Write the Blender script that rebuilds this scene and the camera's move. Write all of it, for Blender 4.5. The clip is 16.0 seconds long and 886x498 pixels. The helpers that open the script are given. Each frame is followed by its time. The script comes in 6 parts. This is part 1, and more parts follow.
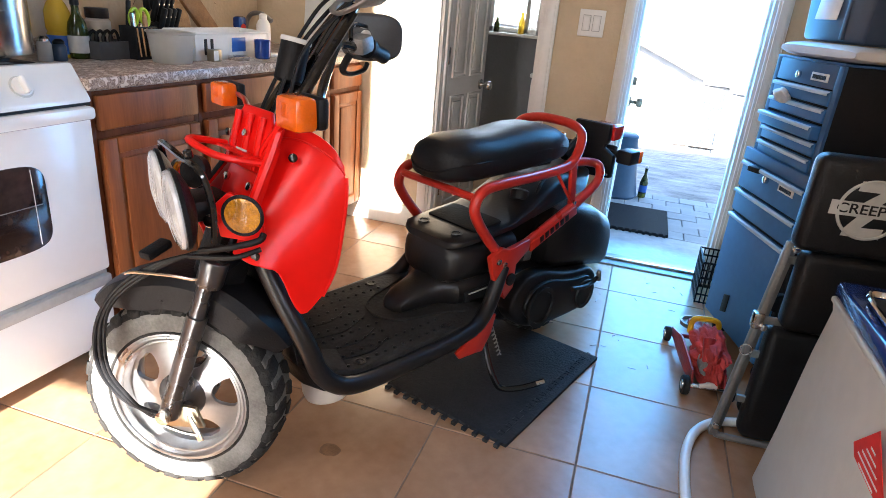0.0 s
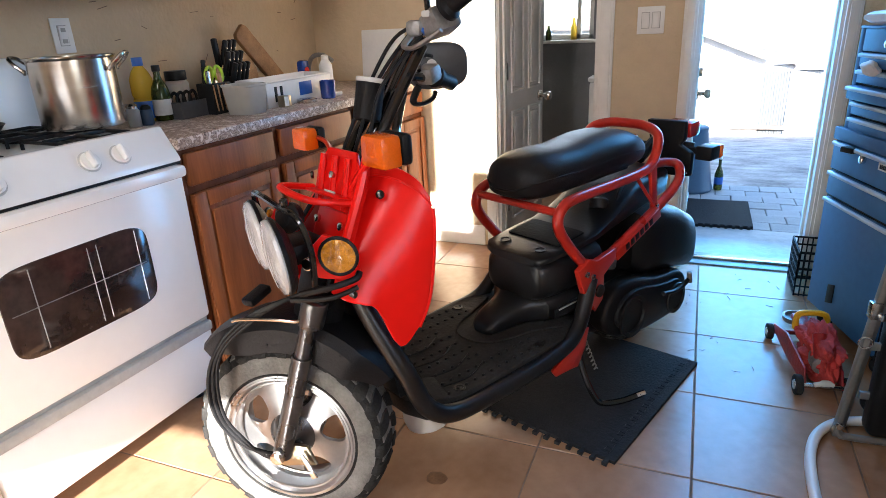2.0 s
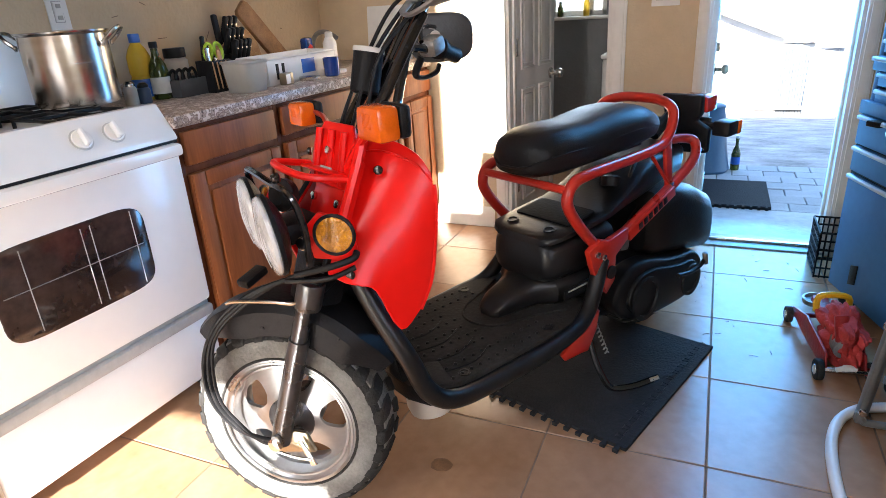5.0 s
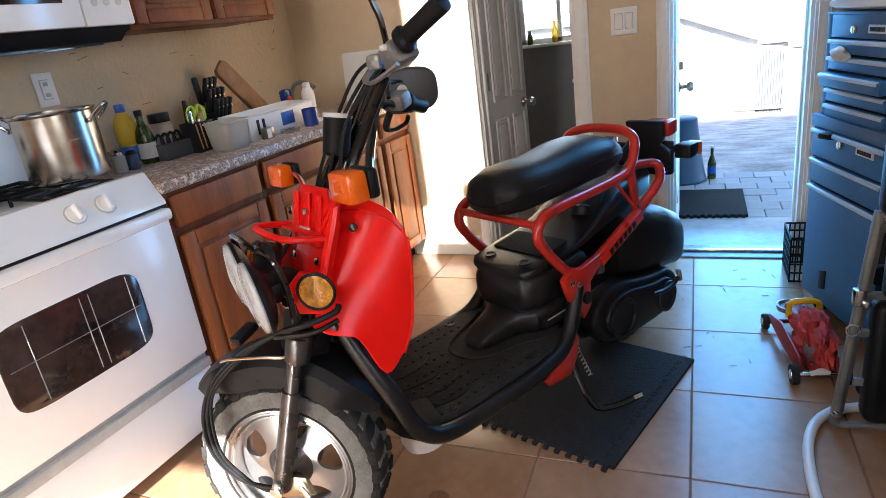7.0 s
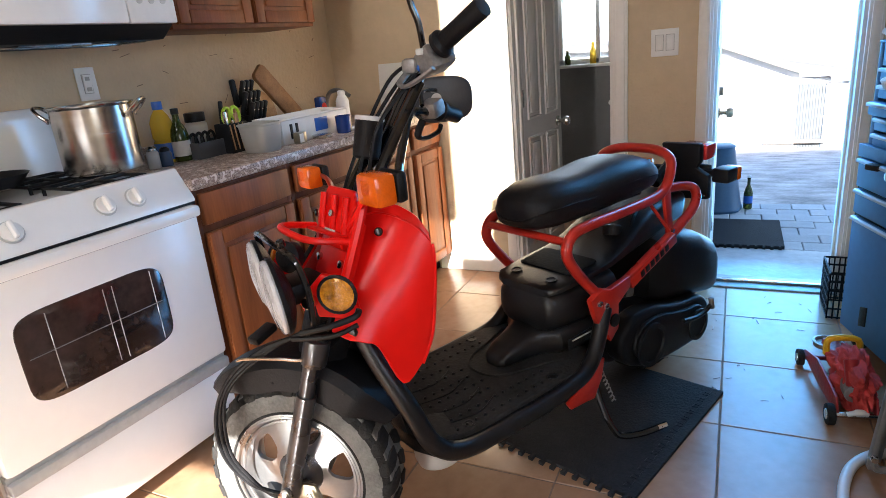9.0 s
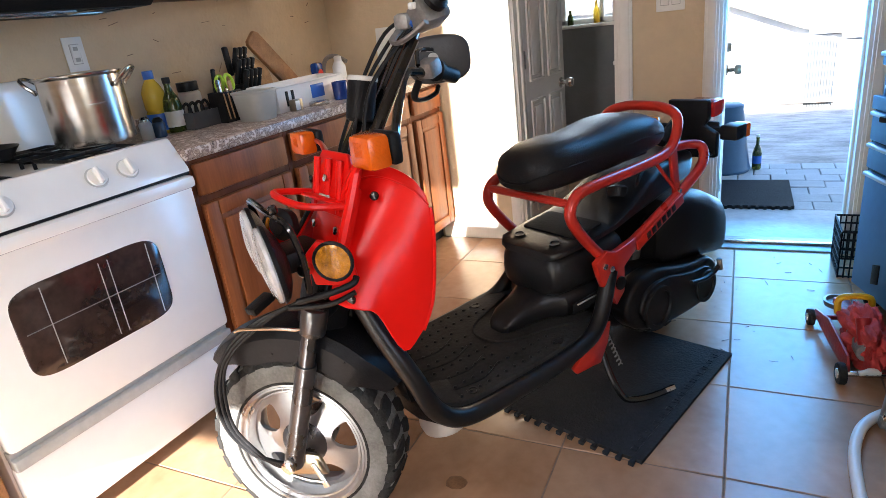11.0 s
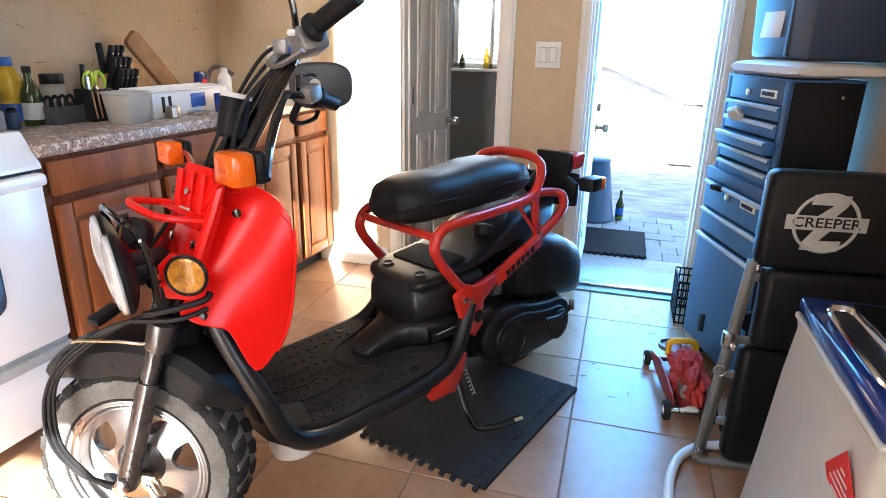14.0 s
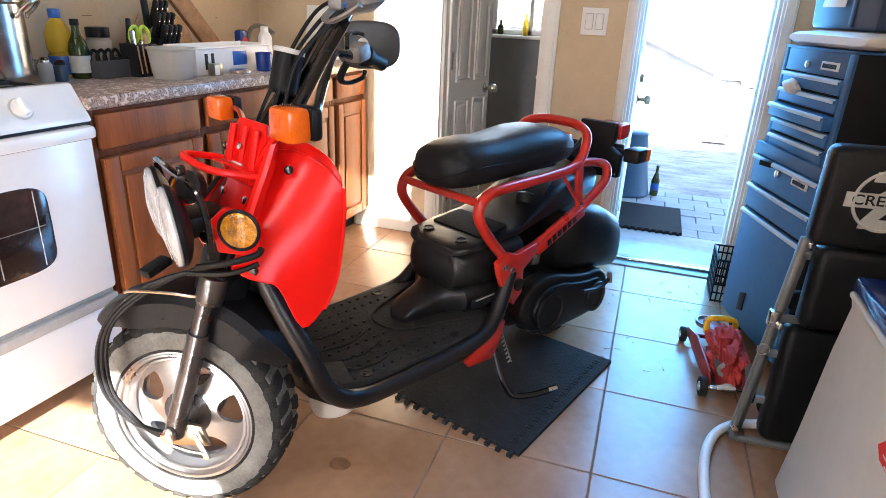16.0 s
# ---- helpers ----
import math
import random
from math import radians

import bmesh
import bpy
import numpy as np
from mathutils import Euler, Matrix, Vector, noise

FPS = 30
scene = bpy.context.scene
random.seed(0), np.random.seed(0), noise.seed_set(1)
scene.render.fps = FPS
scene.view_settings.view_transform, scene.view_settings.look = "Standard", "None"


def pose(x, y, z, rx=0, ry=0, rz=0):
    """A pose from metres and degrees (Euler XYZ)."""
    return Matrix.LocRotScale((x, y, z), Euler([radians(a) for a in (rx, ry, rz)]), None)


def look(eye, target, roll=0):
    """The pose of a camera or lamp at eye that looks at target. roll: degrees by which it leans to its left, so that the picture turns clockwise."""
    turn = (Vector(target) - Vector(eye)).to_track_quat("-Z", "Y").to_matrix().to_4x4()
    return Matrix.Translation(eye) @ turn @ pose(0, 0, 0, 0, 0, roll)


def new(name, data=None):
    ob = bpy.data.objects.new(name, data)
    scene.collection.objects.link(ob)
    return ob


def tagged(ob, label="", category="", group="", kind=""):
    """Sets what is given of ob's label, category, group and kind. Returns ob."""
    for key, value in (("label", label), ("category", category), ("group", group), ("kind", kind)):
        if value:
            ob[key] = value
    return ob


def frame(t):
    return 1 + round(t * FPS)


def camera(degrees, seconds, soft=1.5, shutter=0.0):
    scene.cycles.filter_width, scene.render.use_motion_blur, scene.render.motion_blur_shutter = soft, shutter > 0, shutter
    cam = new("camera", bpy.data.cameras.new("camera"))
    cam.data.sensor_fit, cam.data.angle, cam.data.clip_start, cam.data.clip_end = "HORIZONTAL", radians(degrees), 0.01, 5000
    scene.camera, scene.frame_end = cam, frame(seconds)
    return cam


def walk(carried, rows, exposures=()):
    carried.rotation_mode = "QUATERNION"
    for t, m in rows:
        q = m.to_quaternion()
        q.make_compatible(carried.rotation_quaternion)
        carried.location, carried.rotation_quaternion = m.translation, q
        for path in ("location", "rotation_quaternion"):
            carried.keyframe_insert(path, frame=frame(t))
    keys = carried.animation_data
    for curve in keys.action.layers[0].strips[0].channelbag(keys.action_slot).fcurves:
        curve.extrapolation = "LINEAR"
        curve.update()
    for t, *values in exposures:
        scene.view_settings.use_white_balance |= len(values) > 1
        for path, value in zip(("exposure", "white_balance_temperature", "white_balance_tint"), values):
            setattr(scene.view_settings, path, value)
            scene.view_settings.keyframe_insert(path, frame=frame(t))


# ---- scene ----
cam = camera(71.60, 16.0, soft=0.8)
ROWS = [
    (0.0, -0.0163, -0.0156, 1.1999, 68.098, -4.674, 18.223),
    (0.5, -0.0019, -0.0607, 1.2213, 68.639, -2.623, 19.315),
    (1.0, -0.0154, -0.0852, 1.2317, 69.122, -0.576, 20.328),
    (1.5, -0.0336, -0.0607, 1.2304, 69.389, 2.853, 21.203),
    (2.0, -0.0753, -0.0262, 1.2173, 69.438, 2.753, 21.815),
    (2.5, -0.1141, -0.0086, 1.1887, 68.382, 1.197, 21.910),
    (3.0, -0.1615, 0.0015, 1.1450, 66.897, -0.525, 22.500),
    (3.5, -0.1779, 0.0020, 1.1266, 65.843, -1.096, 23.023),
    (4.0, -0.1778, 0.0100, 1.1251, 65.709, -0.802, 23.309),
    (4.2, -0.1600, 0.0365, 1.1334, 66.209, -0.081, 23.209),
    (6.3, -0.0166, 0.0053, 1.2549, 69.170, 6.751, 22.291),
    (6.5, -0.0126, -0.0062, 1.2628, 69.261, 6.879, 21.912),
    (7.0, 0.0043, -0.0040, 1.2620, 69.840, 7.459, 21.061),
    (7.5, 0.0092, 0.0069, 1.2522, 70.319, 7.782, 20.646),
    (8.0, 0.0304, 0.0187, 1.2460, 70.795, 7.610, 20.586),
    (8.5, 0.0285, 0.0200, 1.2362, 71.783, 6.373, 22.280),
    (9.0, -0.0093, 0.0185, 1.2323, 71.881, 5.192, 24.386),
    (9.5, -0.0230, 0.0271, 1.2151, 70.463, 6.674, 25.005),
    (12.0, 0.0248, 0.0610, 1.2023, 68.769, 5.435, 23.513),
    (12.5, 0.0547, 0.0593, 1.2141, 69.832, 3.398, 20.209),
    (13.0, 0.0771, 0.0318, 1.2303, 70.816, 1.274, 17.532),
    (13.5, 0.0751, 0.0267, 1.2239, 71.245, -0.143, 16.475),
    (14.0, 0.0610, 0.0335, 1.2183, 71.289, -1.074, 16.143),
    (14.5, 0.0500, 0.0312, 1.2155, 70.607, -1.304, 16.289),
    (15.0, 0.0347, 0.0278, 1.2091, 69.575, -1.528, 16.964),
    (15.5, 0.0184, 0.0253, 1.1984, 68.827, -2.092, 17.835),
    (16.0, 0.0035, 0.0213, 1.1977, 68.512, -2.348, 18.825),
]
EXPOSURES = [(0.0, 3.12, 6330, 10), (2.0, 2.85, 6330, 10), (3.5, 3.08, 6330, 10), (4.2, 3.10, 6330, 10), (6.5, 2.85, 6330, 10), (9.0, 2.73, 6330, 10), (9.5, 2.76, 6330, 10), (12.0, 2.98, 6330, 10), (12.5, 2.98, 6330, 10), (13.5, 3.24, 6330, 10), (14.5, 3.5, 6330, 10), (15.5, 3.45, 6330, 10), (16.0, 3.39, 6330, 10)]
walk(cam, [(t, pose(*p)) for t, *p in ROWS], exposures=EXPOSURES)

# ---- light ----
SUN_UP, SUN_SIDE = 22.0, -5.0     # the sun stands low behind the camera
world = bpy.data.worlds.new("world")
scene.world = world
world.use_nodes = True
wn = world.node_tree.nodes
sky = wn.new("ShaderNodeTexSky")
sky.sky_type = "NISHITA"
sky.sun_disc = False
sky.sun_elevation = radians(SUN_UP)
sky.ozone_density = 4.0
sky.sun_rotation = radians(180 + SUN_SIDE)
world.node_tree.links.new(sky.outputs[0], wn["Background"].inputs[0])
wn["Background"].inputs[1].default_value = 0.15

sun = new("sun", bpy.data.lights.new("sun", "SUN"))
sun.data.energy, sun.data.angle, sun.data.color = 5.0, radians(0.6), (1.0, 0.95, 0.88)
sun.matrix_world = look((0, 0, 20), Vector((0, 0, 20)) + Vector((math.sin(radians(SUN_SIDE)), math.cos(radians(SUN_SIDE)), -math.tan(radians(SUN_UP)))))


def area(name, eye, target, w, h, power, color):
    lamp = new(name, bpy.data.lights.new(name, "AREA"))
    lamp.data.shape, lamp.data.size, lamp.data.size_y = "RECTANGLE", w, h
    lamp.data.energy, lamp.data.color = power, color
    lamp.matrix_world = look(eye, target)
    return lamp


# fill lamps in the made-up right and rear openings; daylight in outer door, bathroom window
area("sky_light_window", (0.86, -0.27, 1.45), (-1, 0.6, 0.7), 0.9, 0.85, 1.1, (1.0, 0.89, 0.78))
# added lamp in an unseen opening, brightens stove and scooter front
area("sky_light_rear", (-0.94, -0.88, 2.1), (-0.8, 2.0, 0.7), 0.18, 1.8, 2.5, (1.0, 0.90, 0.78))
area("sky_light_bathroom", (-1.03, 4.73, 1.5), (-1.0, 3.4, 0.6), 0.4, 0.8, 1.3, (0.85, 0.93, 1.0))
area("sky_light_door", (0.30, 3.32, 1.1), (0.1, 0, 0.0), 0.6, 2.0, 5.8, (0.08, 0.44, 1.0))

# ---- materials ----


def mat(name, col, rough=0.5, metal=0.0, var=0.12, scale=6.0, bump=0.0, bscale=80.0, coat=0.0, stretch=(1, 1, 1), rand=0.0, trans=0.0, alpha=1.0, ior=1.45, rvar=0.08, tint=None):
    """A surface with variation at two scales, fine relief and uneven gloss. tint: a second colour for stains."""
    m = bpy.data.materials.new(name)
    m.use_nodes = True
    nt = m.node_tree
    n, ln = nt.nodes, nt.links.new
    b = n["Principled BSDF"]
    tc = n.new("ShaderNodeTexCoord")
    mp = n.new("ShaderNodeMapping")
    mp.inputs["Scale"].default_value = stretch
    ln(tc.outputs["Object"], mp.inputs["Vector"])
    big, small = n.new("ShaderNodeTexNoise"), n.new("ShaderNodeTexNoise")
    big.inputs["Scale"].default_value, small.inputs["Scale"].default_value = scale, scale * 9
    big.inputs["Detail"].default_value, small.inputs["Detail"].default_value = 5, 4
    for x in (big, small):
        ln(mp.outputs[0], x.inputs["Vector"])
    mix = n.new("ShaderNodeMath")
    mix.operation = "MULTIPLY_ADD"
    ln(small.outputs[0], mix.inputs[0])
    mix.inputs[1].default_value = 0.45
    ln(big.outputs[0], mix.inputs[2])
    fac = mix
    if rand:
        info, add = n.new("ShaderNodeObjectInfo"), n.new("ShaderNodeMath")
        add.operation = "MULTIPLY_ADD"
        ln(info.outputs["Random"], add.inputs[0])
        add.inputs[1].default_value = rand
        ln(mix.outputs[0], add.inputs[2])
        fac = add
    ramp = n.new("ShaderNodeMapRange")
    ramp.inputs["From Min"].default_value, ramp.inputs["From Max"].default_value = 0.45, 1.0 + rand
    ln(fac.outputs[0], ramp.inputs["Value"])
    cm = n.new("ShaderNodeMix")
    cm.data_type = "RGBA"
    lo = tint or tuple(c * (1 - 2 * var) for c in col)
    hi = tuple(min(1, c * (1 + var)) for c in col)
    cm.inputs[6].default_value, cm.inputs[7].default_value = (*lo, 1), (*hi, 1)
    ln(ramp.outputs[0], cm.inputs[0])
    ln(cm.outputs[2], b.inputs["Base Color"])
    rr = n.new("ShaderNodeMapRange")
    rr.inputs["To Min"].default_value, rr.inputs["To Max"].default_value = max(0.02, rough - rvar), min(1, rough + rvar)
    ln(big.outputs[0], rr.inputs["Value"])
    ln(rr.outputs[0], b.inputs["Roughness"])
    b.inputs["Metallic"].default_value = metal
    b.inputs["Coat Weight"].default_value = coat
    b.inputs["Coat Roughness"].default_value = 0.06
    b.inputs["Transmission Weight"].default_value = trans
    b.inputs["IOR"].default_value = ior
    b.inputs["Alpha"].default_value = alpha
    if bump:
        bt, bp = n.new("ShaderNodeTexNoise"), n.new("ShaderNodeBump")
        bt.inputs["Scale"].default_value, bt.inputs["Detail"].default_value = bscale, 6
        ln(mp.outputs[0], bt.inputs["Vector"])
        ln(bt.outputs[0], bp.inputs["Height"])
        bp.inputs["Strength"].default_value, bp.inputs["Distance"].default_value = bump, 0.01
        ln(bp.outputs[0], b.inputs["Normal"])
    return m


def speckle(name, cols, scale, rough=0.3):
    m = bpy.data.materials.new(name)
    m.use_nodes = True
    nt = m.node_tree
    n, ln = nt.nodes, nt.links.new
    tc, a, v = n.new("ShaderNodeTexCoord"), n.new("ShaderNodeTexNoise"), n.new("ShaderNodeTexVoronoi")
    a.inputs["Scale"].default_value, a.inputs["Detail"].default_value = scale, 8
    v.inputs["Scale"].default_value = scale * 2.2
    ln(tc.outputs["Object"], a.inputs["Vector"])
    ln(tc.outputs["Object"], v.inputs["Vector"])
    mx = n.new("ShaderNodeMath")
    mx.operation = "MULTIPLY_ADD"
    ln(v.outputs["Distance"], mx.inputs[0])
    mx.inputs[1].default_value = 0.35
    ln(a.outputs[0], mx.inputs[2])
    r = n.new("ShaderNodeValToRGB")
    while len(r.color_ramp.elements) < len(cols):
        r.color_ramp.elements.new(0.5)
    for i, c in enumerate(cols):
        e = r.color_ramp.elements[i]
        e.position, e.color = 0.42 + 0.36 * i / (len(cols) - 1), (*c, 1)
    ln(mx.outputs[0], r.inputs[0])
    ln(r.outputs[0], n["Principled BSDF"].inputs["Base Color"])
    n["Principled BSDF"].inputs["Roughness"].default_value = rough
    return m


def wood(name, dark, light, scale=3.0, rough=0.4, along=2, coat=0.0):
    st = [9, 9, 9]
    st[along] = 0.7
    return mat(name, light, rough, var=0.1, scale=scale, tint=dark, stretch=tuple(st), bump=0.08, bscale=30, coat=coat)


M = dict(
    tile=mat("ceramic floor tile", (0.40, 0.245, 0.148), 0.24, var=0.14, scale=3.0, bump=0.05, bscale=30, rand=0.10, tint=(0.28, 0.15, 0.08)),
    grout=mat("dirty grout", (0.22, 0.15, 0.105), 0.9, var=0.2, scale=12, bump=0.3),
    wall=mat("cream wall paint", (0.60, 0.465, 0.31), 0.7, var=0.06, scale=2.2, bump=0.45, bscale=55),
    grey_wall=mat("grey bathroom paint", (0.20, 0.20, 0.205), 0.7, var=0.06, scale=2, bump=0.3, bscale=60),
    trim=mat("white trim paint", (0.78, 0.75, 0.70), 0.45, var=0.04, scale=5, bump=0.05),
    door=mat("white door paint", (0.62, 0.60, 0.58), 0.45, var=0.04, scale=5, bump=0.04),
    ceiling=mat("white ceiling paint", (0.75, 0.73, 0.69), 0.9, var=0.04, bump=0.4, bscale=40),
    enamel=mat("white stove enamel", (0.87, 0.865, 0.84), 0.22, var=0.02, scale=3, coat=0.3),
    black=mat("black plastic", (0.012, 0.012, 0.0135), 0.42, var=0.2, scale=8, bump=0.12, bscale=200),
    lid=mat("weathered black lid plastic", (0.008, 0.008, 0.009), 0.66, var=0.2, scale=9, bump=0.2, bscale=120),
    satin=mat("satin black moulding", (0.009, 0.009, 0.010), 0.36, var=0.2, scale=7, bump=0.06, bscale=90),
    gloss=mat("gloss black paint", (0.008, 0.008, 0.009), 0.14, var=0.1, scale=8, coat=0.6),
    gunmetal=mat("polished gunmetal", (0.13, 0.13, 0.135), 0.28, 0.85, var=0.12, scale=10),
    rubber=mat("black rubber", (0.030, 0.029, 0.028), 0.75, var=0.25, scale=10, bump=0.35, bscale=90),
    dusty=mat("dusty tyre wall", (0.165, 0.16, 0.15), 0.85, var=0.25, scale=14, bump=0.3, bscale=120, tint=(0.09, 0.087, 0.08)),
    vinyl=mat("black vinyl", (0.010, 0.010, 0.011), 0.42, var=0.15, scale=12, bump=0.15, bscale=240),
    red=mat("red paint", (0.80, 0.009, 0.006), 0.30, var=0.05, scale=4, coat=0.06, rvar=0.05),
    redtube=mat("red frame enamel", (0.48, 0.022, 0.012), 0.30, var=0.08, scale=9, coat=0.35),
    steel=mat("brushed stainless steel", (0.56, 0.53, 0.49), 0.24, 1.0, var=0.08, scale=5, stretch=(1, 1, 14)),
    chrome=mat("chrome", (0.75, 0.75, 0.76), 0.08, 1.0, var=0.04),
    alloy=mat("silver wheel paint", (0.42, 0.42, 0.425), 0.30, 0.85, var=0.08, scale=9),
    castiron=mat("grey cast metal", (0.30, 0.29, 0.28), 0.5, 0.7, var=0.2, scale=15, bump=0.2),
    orange=mat("orange lens", (0.80, 0.13, 0.004), 0.12, var=0.08, scale=30, coat=0.5, bump=0.25, bscale=90),
    amber=mat("amber reflector", (0.55, 0.22, 0.01), 0.15, var=0.25, scale=60, coat=0.5, bump=0.5, bscale=160),
    redlens=mat("red lens", (0.55, 0.02, 0.02), 0.15, var=0.05, coat=0.5),
    lens=mat("ribbed lamp glass", (0.55, 0.56, 0.58), 0.10, var=0.06, scale=30, coat=0.8, bump=0.35, bscale=60),
    cab=wood("cherry cabinet wood", (0.14, 0.040, 0.014), (0.28, 0.092, 0.030), 1.6, 0.42, 2, 0.0),
    cabframe=wood("cherry cabinet frame", (0.10, 0.028, 0.012), (0.20, 0.065, 0.026), 1.6, 0.45, 2, 0.0),
    wood=wood("pale board wood", (0.24, 0.13, 0.06), (0.42, 0.24, 0.12), 2.5, 0.5, 2),
    counter=speckle("brown laminate counter", [(0.05, 0.035, 0.03), (0.22, 0.15, 0.12), (0.42, 0.34, 0.29), (0.16, 0.10, 0.08), (0.60, 0.52, 0.47)], 38, 0.30),
    pull=mat("pale painted pull", (0.36, 0.48, 0.60), 0.35, var=0.08, scale=8),
    # dark tool fronts: the sky's blue reflection is mixed into these two colours
    blue=mat("toolbox enamel with blue sky sheen", (0.035, 0.10, 0.23), 0.40, var=0.1, scale=4),
    toolface=mat("drawer enamel with blue sky sheen", (0.040, 0.145, 0.34), 0.42, var=0.1, scale=4),
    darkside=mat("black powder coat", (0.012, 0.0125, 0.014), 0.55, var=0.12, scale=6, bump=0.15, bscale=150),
    greyframe=mat("grey painted tube", (0.23, 0.23, 0.225), 0.35, 0.3, var=0.12, scale=12),
    washer=mat("white washer plastic", (0.62, 0.60, 0.56), 0.42, var=0.05, scale=3, bump=0.05),
    blueplastic=mat("deep blue plastic", (0.012, 0.04, 0.22), 0.15, var=0.1, coat=0.5),
    white=mat("white plastic", (0.78, 0.77, 0.75), 0.4, var=0.04, scale=6),
    tub=mat("cloudy tub plastic", (0.72, 0.70, 0.66), 0.3, var=0.05, trans=0.65, ior=1.2),
    jack=mat("red jack enamel", (0.30, 0.015, 0.015), 0.4, var=0.2, scale=12, bump=0.2),
    cloth=mat("red cloth", (0.50, 0.045, 0.04), 0.85, var=0.15, scale=14, bump=0.5, bscale=60),
    yellow=mat("yellow plastic", (0.75, 0.42, 0.01), 0.4),
    foam=mat("black foam mat", (0.026, 0.026, 0.028), 0.8, var=0.2, scale=7, bump=0.5, bscale=130, tint=(0.018, 0.018, 0.019)),
    navy=mat("navy bin plastic", (0.03, 0.05, 0.09), 0.4, var=0.1),
    blueobj=mat("blue plastic", (0.03, 0.12, 0.45), 0.35),
    oil=mat("yellow cooking oil", (0.75, 0.52, 0.06), 0.12, var=0.05, trans=0.4, ior=1.3),
    olive=mat("dark green glass", (0.05, 0.07, 0.015), 0.08, var=0.1, trans=0.3, ior=1.4),
    lime=mat("lime plastic", (0.42, 0.62, 0.04), 0.4),
    boardwood=wood("worn board wood", (0.20, 0.095, 0.04), (0.40, 0.21, 0.09), 2.2, 0.5, 0),
    cutboard=wood("bamboo board", (0.25, 0.12, 0.05), (0.50, 0.29, 0.13), 2.2, 0.5, 0),
    concrete=mat("worn concrete", (0.46, 0.46, 0.455), 0.85, var=0.16, scale=2.2, bump=0.5, bscale=22),
    paver=mat("concrete pavers", (0.46, 0.46, 0.455), 0.9, var=0.12, scale=9, bump=0.4, rand=0.5),
    dirt=mat("sandy yard dirt", (0.36, 0.325, 0.30), 0.95, var=0.36, scale=2.5, bump=0.8, bscale=12),
    stucco=mat("white stucco", (0.66, 0.64, 0.61), 0.9, var=0.05, scale=2, bump=0.4, bscale=40),
    block=mat("pale block", (0.34, 0.345, 0.35), 0.9, var=0.1, scale=5, bump=0.3, rand=0.2),
    roof=mat("tan roof", (0.20, 0.165, 0.14), 0.9, var=0.12, scale=5),
    corrugated=mat("galvanised sheet", (0.105, 0.115, 0.125), 0.5, 0.2, var=0.1),
    brass=mat("aged metal", (0.35, 0.30, 0.22), 0.3, 1.0),
    lightgrey=mat("grey ink", (0.42, 0.42, 0.40), 0.7),
    glass=mat("window glass", (0.9, 0.93, 0.95), 0.03, trans=1.0, var=0.0, ior=1.1),
    oven=mat("dark oven glass", (0.045, 0.028, 0.024), 0.06, var=0.4, scale=5, coat=0.6),
    red_sticker=mat("red sticker", (0.75, 0.03, 0.02), 0.5),
    greyboard=mat("grey mirror shell", (0.06, 0.06, 0.065), 0.35, var=0.1, bump=0.1),
    barrel=mat("faded teal plastic", (0.035, 0.09, 0.16), 0.45, var=0.1),
    stain=mat("old oil stain", (0.22, 0.11, 0.05), 0.3, var=0.3, scale=20),
    label=mat("pale label", (0.60, 0.60, 0.58), 0.6),
)
# dull plastics, rubber and worn paint mirror little
for dull, level in (("lid", 0.08), ("black", 0.20), ("vinyl", 0.26), ("rubber", 0.15), ("foam", 0.12), ("red", 0.25), ("darkside", 0.15), ("cab", 0.25), ("cabframe", 0.2), ("toolface", 0.3), ("blue", 0.3), ("greyboard", 0.25)):
    M[dull].node_tree.nodes["Principled BSDF"].inputs["Specular IOR Level"].default_value = level

# ---- builders ----


def bevelled(bm, geom_edges, w, seg=2):
    if w > 0:
        bmesh.ops.bevel(bm, geom=geom_edges, offset=w, segments=seg, affect="EDGES", profile=0.5, clamp_overlap=True)


def box(size, at=(0, 0, 0), bev=0.004, rot=(0, 0, 0), bm=None, seg=2, taper=None):
    """A box with rounded edges, centred at `at`. taper: the size of its top against its bottom."""
    t = bmesh.new()
    bmesh.ops.create_cube(t, size=1.0)
    for v in t.verts:
        k = taper if taper and v.co.z > 0 else (1, 1)
        v.co = Vector((v.co.x * size[0] * k[0], v.co.y * size[1] * k[1], v.co.z * size[2]))
    bevelled(t, t.edges[:], min(bev, min(size) * 0.45), seg)
    bmesh.ops.transform(t, matrix=pose(*at, *rot), verts=t.verts)
    return merge(bm, t)


def merge(bm, t):
    if bm is None:
        return t
    me = bpy.data.meshes.new("tmp")
    t.to_mesh(me)
    t.free()
    bm.from_mesh(me)
    bpy.data.meshes.remove(me)
    return bm


def cyl(r, h, at=(0, 0, 0), rot=(0, 0, 0), r2=None, seg=24, bev=0.002, bm=None):
    t = bmesh.new()
    bmesh.ops.create_cone(t, cap_ends=True, segments=seg, radius1=r, radius2=r if r2 is None else r2, depth=h)
    if bev:
        bevelled(t, [e for e in t.edges if len(e.link_faces) == 2 and any(len(f.verts) > 4 for f in e.link_faces)], bev, 2)
    bmesh.ops.transform(t, matrix=pose(*at, *rot), verts=t.verts)
    return merge(bm, t)


